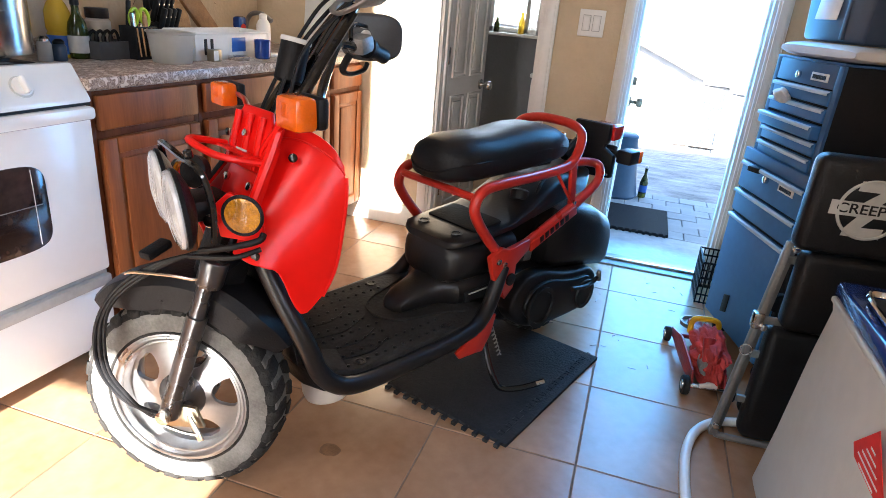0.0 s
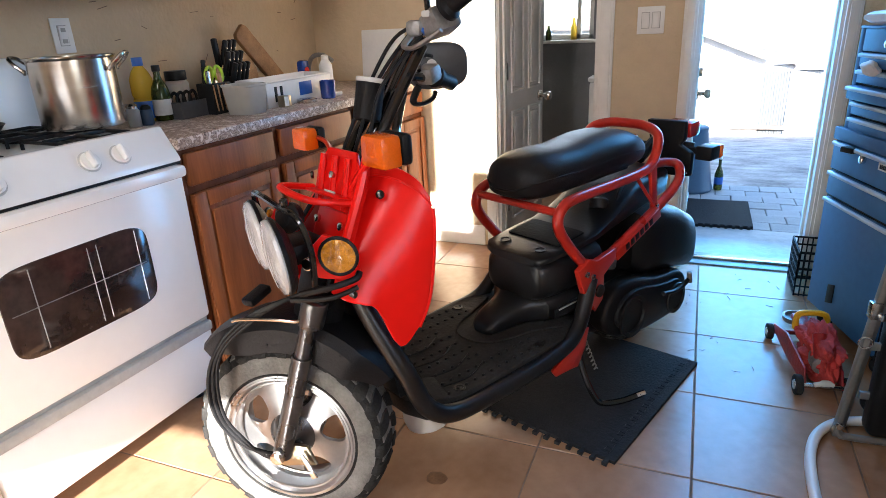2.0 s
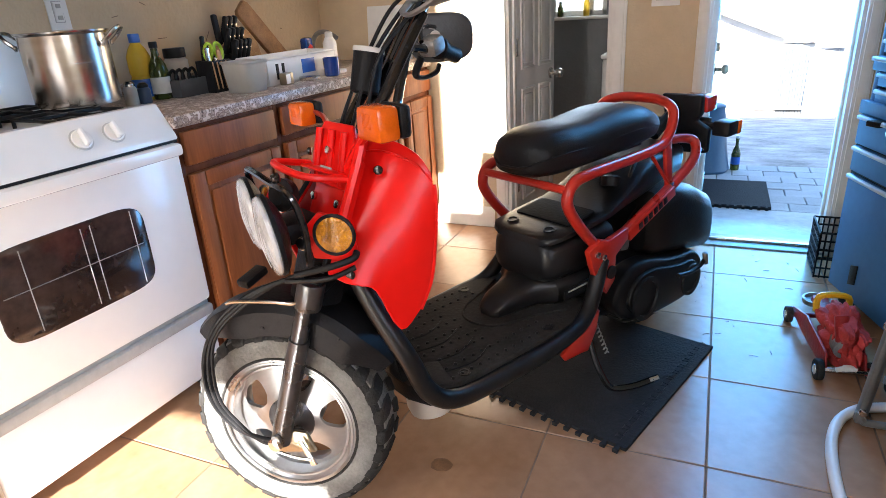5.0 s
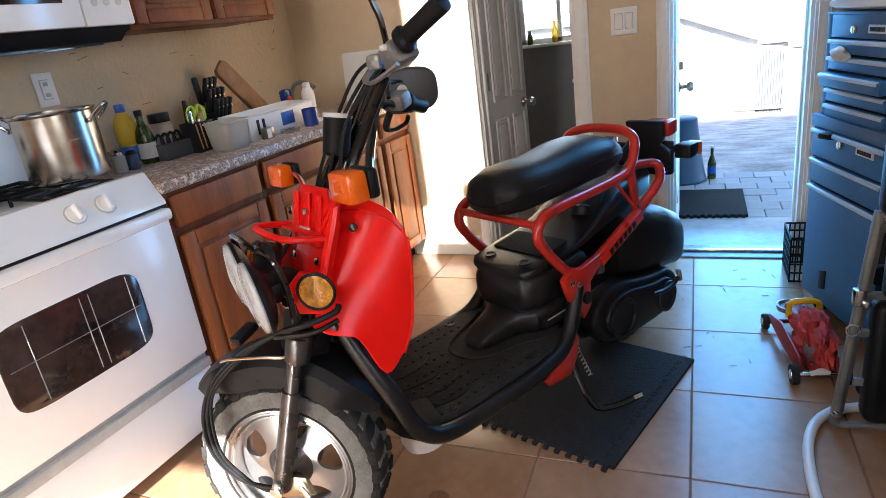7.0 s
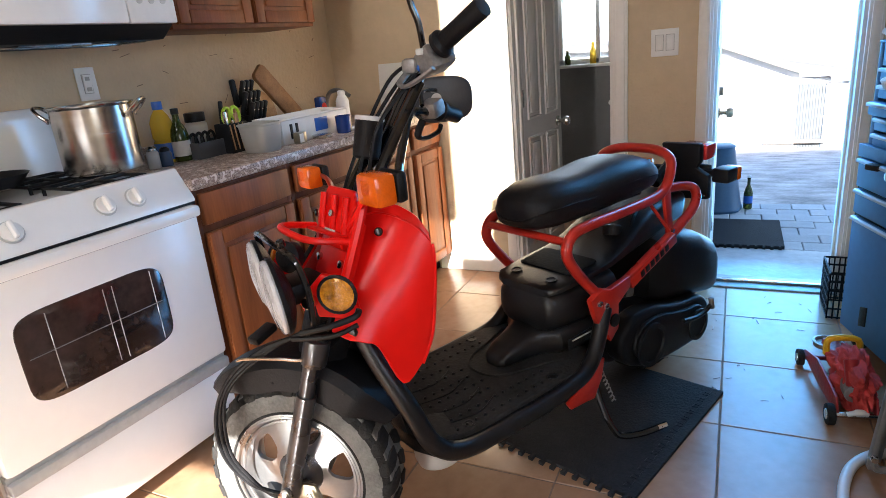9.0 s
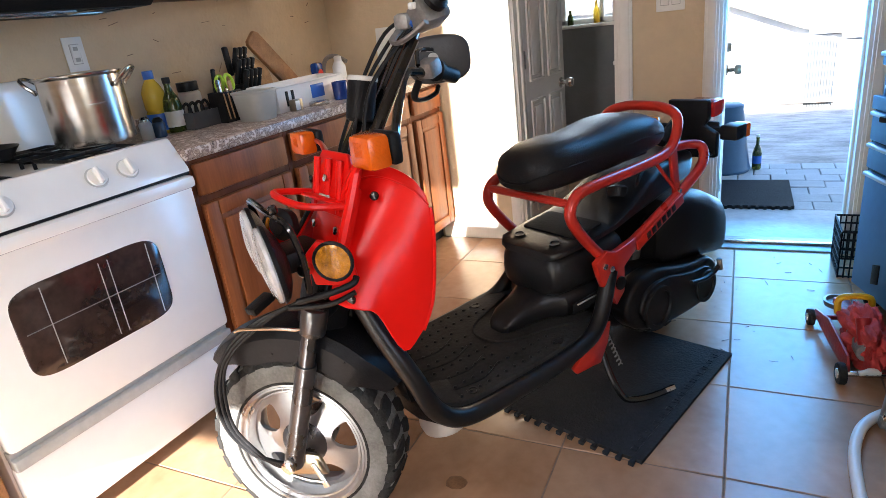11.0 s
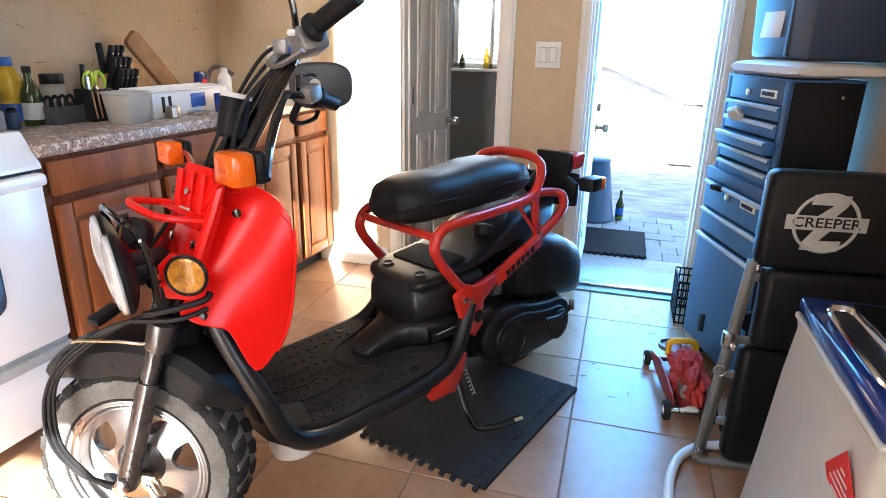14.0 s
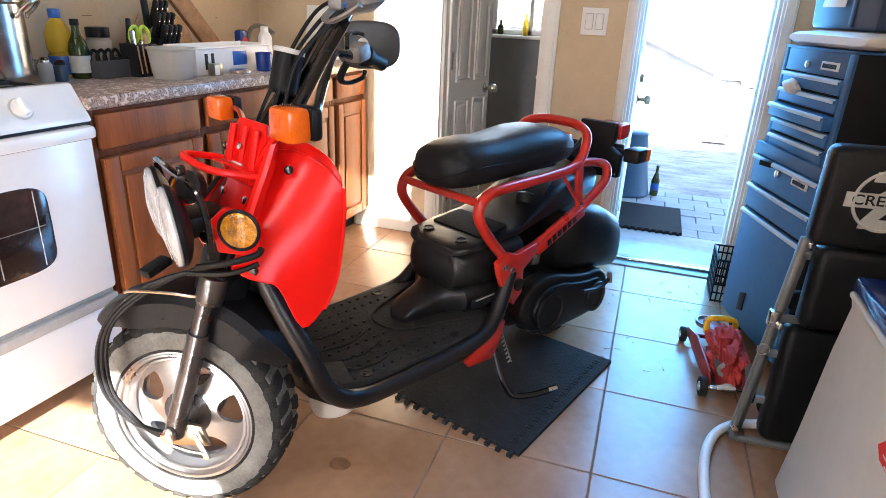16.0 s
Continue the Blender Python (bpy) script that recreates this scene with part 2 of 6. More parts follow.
def lathe(profile, at=(0, 0, 0), rot=(0, 0, 0), seg=32, bm=None):
    """Turns a profile of (radius, height) round z."""
    t = bmesh.new()
    rings = []
    for r, z in profile:
        rings.append([t.verts.new((max(r, 1e-4) * math.cos(6.28318531 * i / seg), max(r, 1e-4) * math.sin(6.28318531 * i / seg), z)) for i in range(seg)])
    for a, b in zip(rings, rings[1:]):
        for i in range(seg):
            t.faces.new((a[i], a[(i + 1) % seg], b[(i + 1) % seg], b[i]))
    t.faces.new(rings[0][::-1])
    t.faces.new(rings[-1])
    bmesh.ops.recalc_face_normals(t, faces=t.faces)
    bmesh.ops.transform(t, matrix=pose(*at, *rot), verts=t.verts)
    return merge(bm, t)


def smooth_path(pts, steps=6, closed=False):
    """A Catmull-Rom curve through the points."""
    p = [Vector(q) for q in pts]
    out, m = [], len(p)
    for i in range(m if closed else m - 1):
        a, b, c, d = (p[(i + k) % m] for k in (-1, 0, 1, 2)) if closed else (p[max(i - 1, 0)], p[i], p[i + 1], p[min(i + 2, m - 1)])
        for s in range(steps):
            u = s / steps
            out.append(0.5 * ((2 * b) + (c - a) * u + (2 * a - 5 * b + 4 * c - d) * u * u + (3 * b - a - 3 * c + d) * u ** 3))
    if not closed:
        out.append(p[-1])
    return out


def tube(pts, r, steps=6, seg=10, closed=False, bm=None, flat=1.0, smooth=True):
    """A round bar along a curve."""
    path = smooth_path(pts, steps, closed) if smooth else [Vector(q) for q in pts]
    t = bmesh.new()
    up, rings, m = None, [], len(path)
    for i, q in enumerate(path):
        d = (path[(i + 1) % m] - path[i - 1]) if closed else (path[min(i + 1, m - 1)] - path[max(i - 1, 0)])
        d.normalize()
        if up is None:
            up = d.orthogonal().normalized()
        up = (up - d * up.dot(d)).normalized()
        side = d.cross(up)
        rr = r[min(int(i * len(r) / m), len(r) - 1)] if isinstance(r, (list, tuple)) else r
        rings.append([t.verts.new(q + (up * math.cos(6.28318531 * k / seg) + side * math.sin(6.28318531 * k / seg) * flat) * rr) for k in range(seg)])
    for i in range(m if closed else m - 1):
        a, b = rings[i], rings[(i + 1) % m]
        for k in range(seg):
            t.faces.new((a[k], a[(k + 1) % seg], b[(k + 1) % seg], b[k]))
    if not closed:
        t.faces.new(rings[0][::-1])
        t.faces.new(rings[-1])
    bmesh.ops.recalc_face_normals(t, faces=t.faces)
    return merge(bm, t)


def prism(outline, depth, m=None, bev=0.003, seg=2, bm=None):
    """A flat outline (x, y) made `depth` thick along z, centred on z = 0, then placed by m."""
    t = bmesh.new()
    f = t.faces.new([t.verts.new((x, y, -depth / 2)) for x, y in outline])
    top = bmesh.ops.extrude_face_region(t, geom=[f])
    bmesh.ops.translate(t, vec=(0, 0, depth), verts=[v for v in top["geom"] if isinstance(v, bmesh.types.BMVert)])
    bmesh.ops.recalc_face_normals(t, faces=t.faces)
    bevelled(t, [e for e in t.edges if len(e.link_faces) == 2 and e.calc_face_angle(0) > 0.5], bev, seg)
    if m is not None:
        bmesh.ops.transform(t, matrix=m, verts=t.verts)
    return merge(bm, t)


def loft(rings, bm=None, close=True):
    """A skin over rings of equal length."""
    t = bmesh.new()
    vs = [[t.verts.new(q) for q in ring] for ring in rings]
    k = len(vs[0])
    for a, b in zip(vs, vs[1:]):
        for i in range(k):
            t.faces.new((a[i], a[(i + 1) % k], b[(i + 1) % k], b[i]))
    if close:
        t.faces.new(vs[0][::-1])
        t.faces.new(vs[-1])
    bmesh.ops.recalc_face_normals(t, faces=t.faces)
    return merge(bm, t)


def oval(cx, cy, cz, ry, rz, p=2.5, k=24, tilt=0.0):
    """A rounded-box ring in the y-z plane at x = cx."""
    out = []
    for i in range(k):
        a = 6.28318531 * i / k
        c, s = math.cos(a), math.sin(a)
        y = ry * math.copysign(abs(c) ** (2 / p), c)
        z = rz * math.copysign(abs(s) ** (2 / p), s)
        out.append((cx + tilt * z, cy + y, cz + z))
    return out


def shade(me, angle=0.6):
    for poly in me.polygons:
        poly.use_smooth = True
    me.set_sharp_from_angle(angle=angle)


def mesh_of(name, bm, material):
    me = bpy.data.meshes.new(name)
    bm.to_mesh(me)
    bm.free()
    me.materials.append(M[material] if isinstance(material, str) else material)
    shade(me)
    return me


def thing(name, label, category, m=None, group="", kind=""):
    ob = new(name)
    ob.empty_display_size = 0.05
    if m is not None:
        ob.matrix_world = m
    return tagged(ob, label, category, group, kind)


def part(name, bm, material, parent, label=""):
    ob = new(name, mesh_of(name, bm, material))
    ob.parent = parent
    if label:
        tagged(ob, label)
    return ob


def solid(name, bm, material, label, category, m=None, group="", kind=""):
    """A thing of one mesh."""
    ob = new(name, mesh_of(name, bm, material))
    if m is not None:
        ob.matrix_world = m
    return tagged(ob, label, category, group, kind)


def span(x0, x1, y0, y1, z0, z1, bev=0.0, bm=None):
    return box((x1 - x0, y1 - y0, z1 - z0), ((x0 + x1) / 2, (y0 + y1) / 2, (z0 + z1) / 2), bev, bm=bm)


def words(body, size, m, material, parent, name="lettering", depth=0.0006, stretch=1.0, label="", bold=0.0):
    cu = bpy.data.curves.new(name, "FONT")
    cu.body, cu.size, cu.extrude, cu.align_x, cu.align_y = body, size, depth, "CENTER", "CENTER"
    cu.offset = bold
    ob = bpy.data.objects.new(name, cu)
    dg = bpy.context.evaluated_depsgraph_get()
    scene.collection.objects.link(ob)
    dg.update()
    me = bpy.data.meshes.new_from_object(ob.evaluated_get(dg))
    bpy.data.objects.remove(ob)
    me.transform(m @ Matrix.Diagonal((stretch, 1, 1, 1)))
    me.materials.clear()
    me.materials.append(M[material])
    o = new(name, me)
    o.parent = parent
    if label:
        tagged(o, label)
    return o


# ---- structure ----
ROOM_L, ROOM_R, BACK, REAR, TOP = -2.45, 0.845, 3.10, -0.90, 3.35
KM = pose(-1.575, 1.40, 0, 0, 0, -3.3)      # kitchen run: x out of the wall, y along it, face of the cabinets at x = 0
KW = -0.63                                   # wall behind the run
RUN_END = 1.70

floor = thing("floor", "beige ceramic tile floor with dark grout", "floor", kind="structure")
part("grout_bed", span(ROOM_L - 0.1, ROOM_R + 0.1, REAR - 0.1, BACK, -0.12, -0.0025), "grout", floor)


def wall_with_holes(name, x0, x1, y0, y1, z1, holes, label, material="wall", along="x"):
    """A wall from plain pieces round its openings. holes: (from, to, sill, head) along the wall."""
    w = thing(name, label, "wall", kind="structure")
    lo, hi = (x0, x1) if along == "x" else (y0, y1)
    cuts = sorted({lo, hi, *[h[0] for h in holes], *[h[1] for h in holes]})
    for a, b in zip(cuts, cuts[1:]):
        inside = sorted((h[2], h[3]) for h in holes if h[0] <= a + 1e-6 and h[1] >= b - 1e-6)
        z = 0.0
        for s, t in inside + [(z1, z1)]:
            if s > z + 1e-6:
                part("wall_piece", span(a, b, y0, y1, z, s) if along == "x" else span(x0, x1, a, b, z, s), material, w)
            z = max(z, t)
    return w


DOOR_A = (-1.045, -0.53, 2.03)
DOOR_B = (-0.112, 0.46, 2.05)
wall_with_holes("wall_back", ROOM_L, ROOM_R + 0.15, BACK, BACK + 0.14, TOP, [(DOOR_A[0], DOOR_A[1], 0, DOOR_A[2]), (DOOR_B[0], DOOR_B[1], 0, DOOR_B[2])], "cream painted plaster wall with two doorways")
# the window behind the camera is added to hold a fill lamp
wall_with_holes("wall_right", ROOM_R, ROOM_R + 0.15, REAR - 0.15, BACK, TOP, [(-0.75, 0.20, 1.0, 1.9)], "cream painted plaster wall with an added unseen window", along="y")
# unseen wall; its holes are made up to place sun patches and the wall strip
wall_with_holes("wall_rear", ROOM_L, ROOM_R, REAR - 0.15, REAR, TOP, [(-1.80, -0.69, 0.0, 0.905), (-1.25, -1.05, 1.62, 1.96), (-1.05, -0.845, 0.905, 1.17), (-1.05, -0.845, 1.70, 3.28), (-0.845, -0.70, 2.05, 3.28)], "unseen cream plaster wall, openings cut to shape the sunlight")
lw = solid("wall_left", span(KW - 0.15, KW, -2.6, RUN_END + 0.1, 0, TOP), "wall", "cream painted plaster wall with fine cracks", "wall", KM, kind="structure")
for k in range(16):
    ck = part("crack", box((0.0012, random.uniform(0.012, 0.05), random.uniform(0.0015, 0.003)), (KW + 0.0008, random.uniform(-0.1, 1.55), random.uniform(1.0, 1.42)), 0, (random.uniform(-60, 60), 0, 0)), "grout", lw)
solid("ceiling", span(ROOM_L - 0.2, ROOM_R + 0.15, REAR - 0.15, BACK + 0.14, TOP, TOP + 0.15), "ceiling", "white painted ceiling", "ceiling", kind="structure")
# out of view, added to keep the sun off the near yard
solid("roof_slab", span(-9, 7, 0.5, BACK + 0.25, 3.51, 3.62), "roof", "unseen tan slab added to shade the yard", "roof", kind="structure")
# made-up blocks either side of the room stop sun reaching the patio
for a, b in ((-9, -2.7), (ROOM_R + 0.16, 7)):
    solid("house_wing", span(a, b, 2.0, BACK + 0.20, -0.4, 3.51), "stucco", "unseen white block added to shade the yard", "wall", kind="structure")

# bathroom behind the inner doorway
solid("bathroom_floor", span(-2.0, -0.2, BACK + 0.14, 4.75, -0.12, 0.0), "tile", "beige tile bathroom floor", "floor", kind="structure")
wall_with_holes("bathroom_wall_back", -2.0, -0.2, 4.72, 4.85, TOP, [(-1.215, -0.815, 1.03, 1.95)], "grey painted bathroom wall with a window", "grey_wall")
solid("bathroom_wall_side", span(-0.34, -0.22, BACK + 0.14, 4.72, 0, TOP), "grey_wall", "grey painted bathroom wall", "wall", kind="structure")
solid("bathroom_wall_far", span(-2.0, -1.88, BACK + 0.14, 4.72, 0, TOP), "grey_wall", "grey painted bathroom wall", "wall", kind="structure")
solid("bathroom_ceiling", span(-2.0, -0.2, BACK + 0.14, 4.85, TOP, TOP + 0.1), "ceiling", "white bathroom ceiling", "ceiling", kind="structure")
bw = thing("window_1", "small sliding bathroom window with a pale frame", "window", kind="structure")
for a, b, c, d in ((-1.215, -1.18, 1.03, 1.95), (-0.85, -0.815, 1.03, 1.95), (-0.94, -0.91, 1.03, 1.95), (-1.215, -0.815, 1.03, 1.065), (-1.215, -0.815, 1.915, 1.95)):
    part("window_frame", span(a, b, 4.74, 4.79, c, d, 0.003), "trim", bw)
part("sill", span(-1.245, -0.785, 4.69, 4.76, 1.005, 1.028, 0.004), "trim", bw)
for a, b in ((-1.18, -0.94), (-0.91, -0.85)):
    p = part("pane", span(a, b, 4.762, 4.768, 1.065, 1.915), "glass", bw)
    p.visible_shadow = False


def casing(name, x0, x1, top, y, w=0.075, label="white painted door casing"):
    c = thing(name, label, "door frame", kind="structure")
    for a, b in ((x0 - w, x0 + 0.004), (x1 - 0.004, x1 + w)):
        part("casing_board", span(a, b, y - 0.018, y - 0.002, 0, top + w, 0.004), "trim", c)
        part("casing_bead", span(a + 0.012, b - 0.012, y - 0.026, y - 0.018, 0, top + w - 0.02, 0.004), "trim", c)
    part("casing_head", span(x0 + 0.004, x1 - 0.004, y - 0.018, y - 0.002, top, top + w, 0.004), "trim", c)
    for a, b in ((x0, x0 + 0.018), (x1 - 0.018, x1)):
        part("jamb", span(a, b, y, y + 0.14, 0, top), "trim", c)
        part("stop", span(a + (0.018 if a == x0 else -0.012), b + (0.012 if a == x0 else -0.018), y + 0.05, y + 0.085, 0, top, 0.002), "trim", c)
    part("head_jamb", span(x0 + 0.018, x1 - 0.018, y, y + 0.14, top - 0.018, top), "trim", c)
    return c


casing("door_frame_1", *DOOR_A, BACK, 0.062)
casing("door_frame_2", *DOOR_B, BACK, 0.055, "white painted outer door frame with a bluish sheen")


def hinge(parent, at):
    part("hinge", cyl(0.007, 0.09, at, seg=12, bm=span(at[0] - 0.02, at[0] + 0.02, at[1] - 0.002, at[1] + 0.002, at[2] - 0.045, at[2] + 0.045)), "steel", parent, "steel hinge")


def knob(parent, at, side, m="steel"):
    bm = cyl(0.03, 0.008, (at[0], at[1] + side * 0.004, at[2]), (90, 0, 0))
    cyl(0.011, 0.05, (at[0], at[1] + side * 0.028, at[2]), (90, 0, 0), bm=bm)
    lathe([(0.008, -0.02), (0.022, -0.016), (0.027, 0), (0.022, 0.014), (0.006, 0.019)], (at[0], at[1] + side * 0.058, at[2]), (90, 0, 0), 20, bm)
    return part("door_knob", bm, m, parent, "round metal door knob")


# six-panel inner door, open into the bathroom; local x from the hinge to the edge
d1 = thing("door_1", "white six-panel interior door standing open", "door", pose(DOOR_A[0] + 0.006, BACK + 0.105, 0, 0, 0, 80.5), kind="structure")
DW = 0.50
bm = span(0, DW, -0.014, 0.014, 0.012, 2.0, 0.002)
part("leaf", bm, "door", d1)
for zc, h in ((0.42, 0.60), (1.14, 0.62), (1.72, 0.36)):
    for xc in (DW * 0.28, DW * 0.72):
        for s in (-1, 1):
            fr = bmesh.new()
            for dx, dz, w, hh in ((-0.075, 0, 0.014, h), (0.075, 0, 0.014, h), (0, -h / 2, 0.164, 0.014), (0, h / 2, 0.164, 0.014)):
                box((w, 0.020, hh), (xc + dx, s * 0.015, zc + dz), 0.005, bm=fr)
            part("panel_moulding", fr, "door", d1)
            part("panel", box((0.105, 0.016, h - 0.05), (xc, s * 0.0165, zc), 0.007), "door", d1)
knob(d1, (DW - 0.055, -0.014, 0.765), -1)
knob(d1, (DW - 0.055, 0.014, 0.765), 1)
for z in (0.22, 0.94, 1.78):
    hinge(d1, (0.0, -0.016, z))

# outer door, open outwards
d2 = thing("door_2", "white outer door standing wide open in daylight", "door", pose(DOOR_B[0] + 0.004, BACK + 0.16, -0.02, 0, 0, 89.8), kind="structure")
part("leaf", span(0, 0.64, -0.02, 0.02, 0.01, 2.04, 0.003), "door", d2)
knob(d2, (0.585, -0.02, 0.766), -1, "brass")
part("deadbolt", cyl(0.024, 0.02, (0.585, -0.03, 0.885), (90, 0, 0)), "brass", d2, "round deadbolt")
for z in (0.3, 1.10, 1.85):
    hinge(d2, (0.0, -0.022, z))

th = thing("threshold", "worn metal door threshold strip", "threshold", kind="structure")
part("sill_plate", span(DOOR_B[0], DOOR_B[1], BACK - 0.01, BACK + 0.15, -0.02, 0.008, 0.004), "castiron", th)
part("ridge", span(DOOR_B[0], DOOR_B[1], BACK + 0.05, BACK + 0.075, 0.008, 0.022, 0.005), "steel", th)

bb = thing("baseboard", "white painted baseboard", "baseboard", kind="structure")
part("board", span(-1.53, DOOR_A[0] - 0.08, BACK - 0.014, BACK - 0.001, 0, 0.115, 0.004), "trim", bb)
part("board", span(DOOR_A[1] + 0.08, DOOR_B[0] - 0.09, BACK - 0.014, BACK - 0.001, 0, 0.115, 0.004), "trim", bb)


def plate(name, at, wide, switches, m=None, outlet=False, label="white plastic light switch plate on the wall"):
    """A wall plate, facing -y in its own frame."""
    p = thing(name, label, "outlet" if outlet else "light switch", m or pose(*at))
    part("cover", box((wide, 0.006, 0.118), (0, -0.004, 0), 0.003), "white", p)
    for k in range(switches):
        x = (k - (switches - 1) / 2) * 0.046
        # grey edge stands in for the shaded gap round the rocker
        part("rocker_frame", box((0.0365, 0.0066, 0.0705), (x, -0.0042, 0), 0.001), "lightgrey", p)
        part("rocker", box((0.032, 0.008, 0.066), (x, -0.008, 0), 0.003, (4, 0, 0)), "white", p)
        if outlet:
            for dz in (-0.019, 0.019):
                part("socket", box((0.018, 0.003, 0.014), (x, -0.0125, dz), 0.001), "lightgrey", p)
    return p


plate("light_switch", (-0.307, BACK, 1.165), 0.118, 2)
plate("light_switch", (-1.22, BACK, 1.15), 0.072, 1)
plate("wall_outlet", None, 0.076, 1, KM @ pose(KW, 0.18, 1.225, 0, 0, 90), True, "white duplex wall outlet")

# ---- outdoors ----
ground = bmesh.new()
gx, gy = 60, 90
gv = []
for j in range(gy + 1):
    y = BACK + 0.15 + (j / gy) ** 2.2 * 300
    for i in range(gx + 1):
        x = (i / gx * 2 - 1)
        x = math.copysign(abs(x) ** 1.8, x) * 200
        z = -0.13 - max(0, min(y, 18) - 5.0) * 0.146 + 0.02 * noise.noise((x * 1.3, y * 1.3, 0))
        gv.append(ground.verts.new((x, y, z)))
for j in range(gy):
    for i in range(gx):
        a = j * (gx + 1) + i
        ground.faces.new((gv[a], gv[a + 1], gv[a + gx + 2], gv[a + gx + 1]))
solid("ground", ground, "dirt", "pale trampled yard dirt sloping gently away", "ground", kind="structure")
solid("ground_behind", span(-200, 200, -200, BACK + 0.15, -0.40, -0.30), "dirt", "pale yard dirt round the house", "ground", kind="structure")
slab = bmesh.new()
span(-3.5, 3.5, BACK + 0.15, 3.90, -0.35, -0.06, 0.01, bm=slab)
solid("pavement", slab, "concrete", "cracked concrete step outside the door", "pavement", kind="structure")
shed = thing("shed", "white stuccoed outbuilding with a low roof and sheet metal door", "shed", pose(0, 18, -2.02))
part("wall", span(-9, 1.42, 0, 0.3, -0.5, 1.62), "stucco", shed)
part("roof", prism([(-9.2, 3.15), (-0.46, 2.78), (1.30, 2.04), (2.75, 1.74), (2.75, 1.64), (1.30, 1.93), (-0.46, 2.66), (-9.2, 3.0)], 3.0, pose(0, 1.1, 0, 90, 0, 0), 0.01), "roof", shed)
part("gable", prism([(-9, 1.5), (1.42, 1.5), (1.42, 1.92), (-0.46, 2.68), (-9, 3.0)], 0.28, pose(0, 0.15, 0, 90, 0, 0), 0.0), "stucco", shed)
dr = part("door", span(1.42, 2.0, 0.02, 0.06, 0.0, 1.62), "corrugated", shed, "grey corrugated sheet metal door")
for k in range(9):
    part("rib", cyl(0.022, 1.56, (1.46 + k * 0.063, 0.01, 0.81), seg=8, bev=0), "corrugated", dr)
part("lintel", span(0.1, 2.1, -0.05, 0.2, 1.64, 1.74, 0.01), "stucco", shed)
part("post", span(-0.18, 0.0, -0.08, 0.0, 0.2, 1.70, 0.01), "roof", shed, "weathered brown timber post")
part("door_sill", span(0.7, 2.1, -0.2, 0.0, 0.16, 0.24, 0.01), "roof", shed)
bwall = thing("block_wall", "pale concrete block garden wall", "wall", pose(2.02, 18.05, -2.02))
for r in range(8):
    for c in range(22):
        x = 0.4 * c + (0.2 if r % 2 else 0)
        if r * 22 + c == 0:
            b0 = part("block", box((0.39, 0.2, 0.192), (0, 0, 0), 0.008, seg=1), "block", bwall)
            b0.location = (0.2, 0, 0.1)
            bmesh_data = b0.data
        else:
            o = new("block", bmesh_data)
            o.parent, o.location = bwall, (0.2 + x, random.uniform(-0.006, 0.006), 0.1 + 0.2 * r)
part("mortar", span(0, 9, -0.09, 0.09, 0, 1.59), "concrete", bwall)

rows_y, k = 3.915, 0
pav = thing("paver_strip", "strip of worn square concrete pavers", "pavement", kind="structure")
pm = None
for r in range(7):
    for c in range(20):
        if pm is None:
            o = part("paver", box((0.195, 0.1455, 0.06), (0, 0, 0), 0.004, seg=1), "paver", pav)
            pm = o.data
        else:
            o = new("paver", pm)
            o.parent = pav
        o.location = (-1.9 + c * 0.2 + (0.1 if r % 2 else 0), rows_y + 0.075 + r * 0.15, -0.095 + random.uniform(-0.006, 0.004))
        o.rotation_euler = (random.uniform(-0.01, 0.01), random.uniform(-0.01, 0.01), random.uniform(-0.02, 0.02))


def puzzle_edge(n, length, tab=0.022):
    """Points along an interlocking edge, from 0 to length, tabs towards -y."""
    pts, step = [], length / n
    for i in range(n):
        x = i * step
        pts += [(x + 0.02 * step, 0), (x + 0.28 * step, 0), (x + 0.20 * step, -tab), (x + 0.62 * step, -tab), (x + 0.54 * step, 0), (x + 0.98 * step, 0)]
    return pts


def foam_mat(name, w, h, m, label, thick=0.012):
    out = puzzle_edge(12, w) + [(w, 0), (w, h), (0, h), (0, 0)][:3]
    ob = solid(name, prism(out, thick, pose(0, 0, thick / 2), 0.0025, 1), "foam", label, "mat", m)
    return ob


FM = pose(-0.645, 1.607, 0.0, 0, 0, -18.5)
fm = foam_mat("foam_floor_mat", 0.465, 0.665, FM, "black interlocking foam mat under the scooter")
line = bmesh.new()
tube([(0.465 - 0.03 + y, 0.02 + x, 0.012) for x, y in puzzle_edge(14, 0.62, 0.018)], 0.0016, smooth=False, seg=5, bm=line)
part("border_seam", line, "black", fm)
foam_mat("door_mat", 0.5, 0.55, pose(-0.2, 3.90, -0.062, 0, 0, 0), "black interlocking foam mat lying outside the door", 0.02)

bt = thing("glass_bottle", "dark glass bottle standing on the pavers", "bottle", pose(0.115, 4.80, -0.062) @ Matrix.Scale(0.88, 4))
part("body", lathe([(0.03, 0), (0.034, 0.01), (0.034, 0.13), (0.026, 0.165), (0.012, 0.2), (0.012, 0.245), (0.014, 0.25), (0.013, 0.26)]), "olive", bt)
part("cap", cyl(0.014, 0.02, (0, 0, 0.268)), "white", bt)
part("paper_label", cyl(0.0345, 0.06, (0, 0, 0.08), bev=0), "blueobj", bt)
solid("plastic_barrel", lathe([(0.165, 0), (0.175, 0.02), (0.165, 0.05), (0.11, 0.44), (0.115, 0.46), (0.10, 0.47)], (-0.095, 4.78, -0.064)), "barrel", "dark teal plastic tub standing outside by the door", "tub")
# ---- kitchen run ----


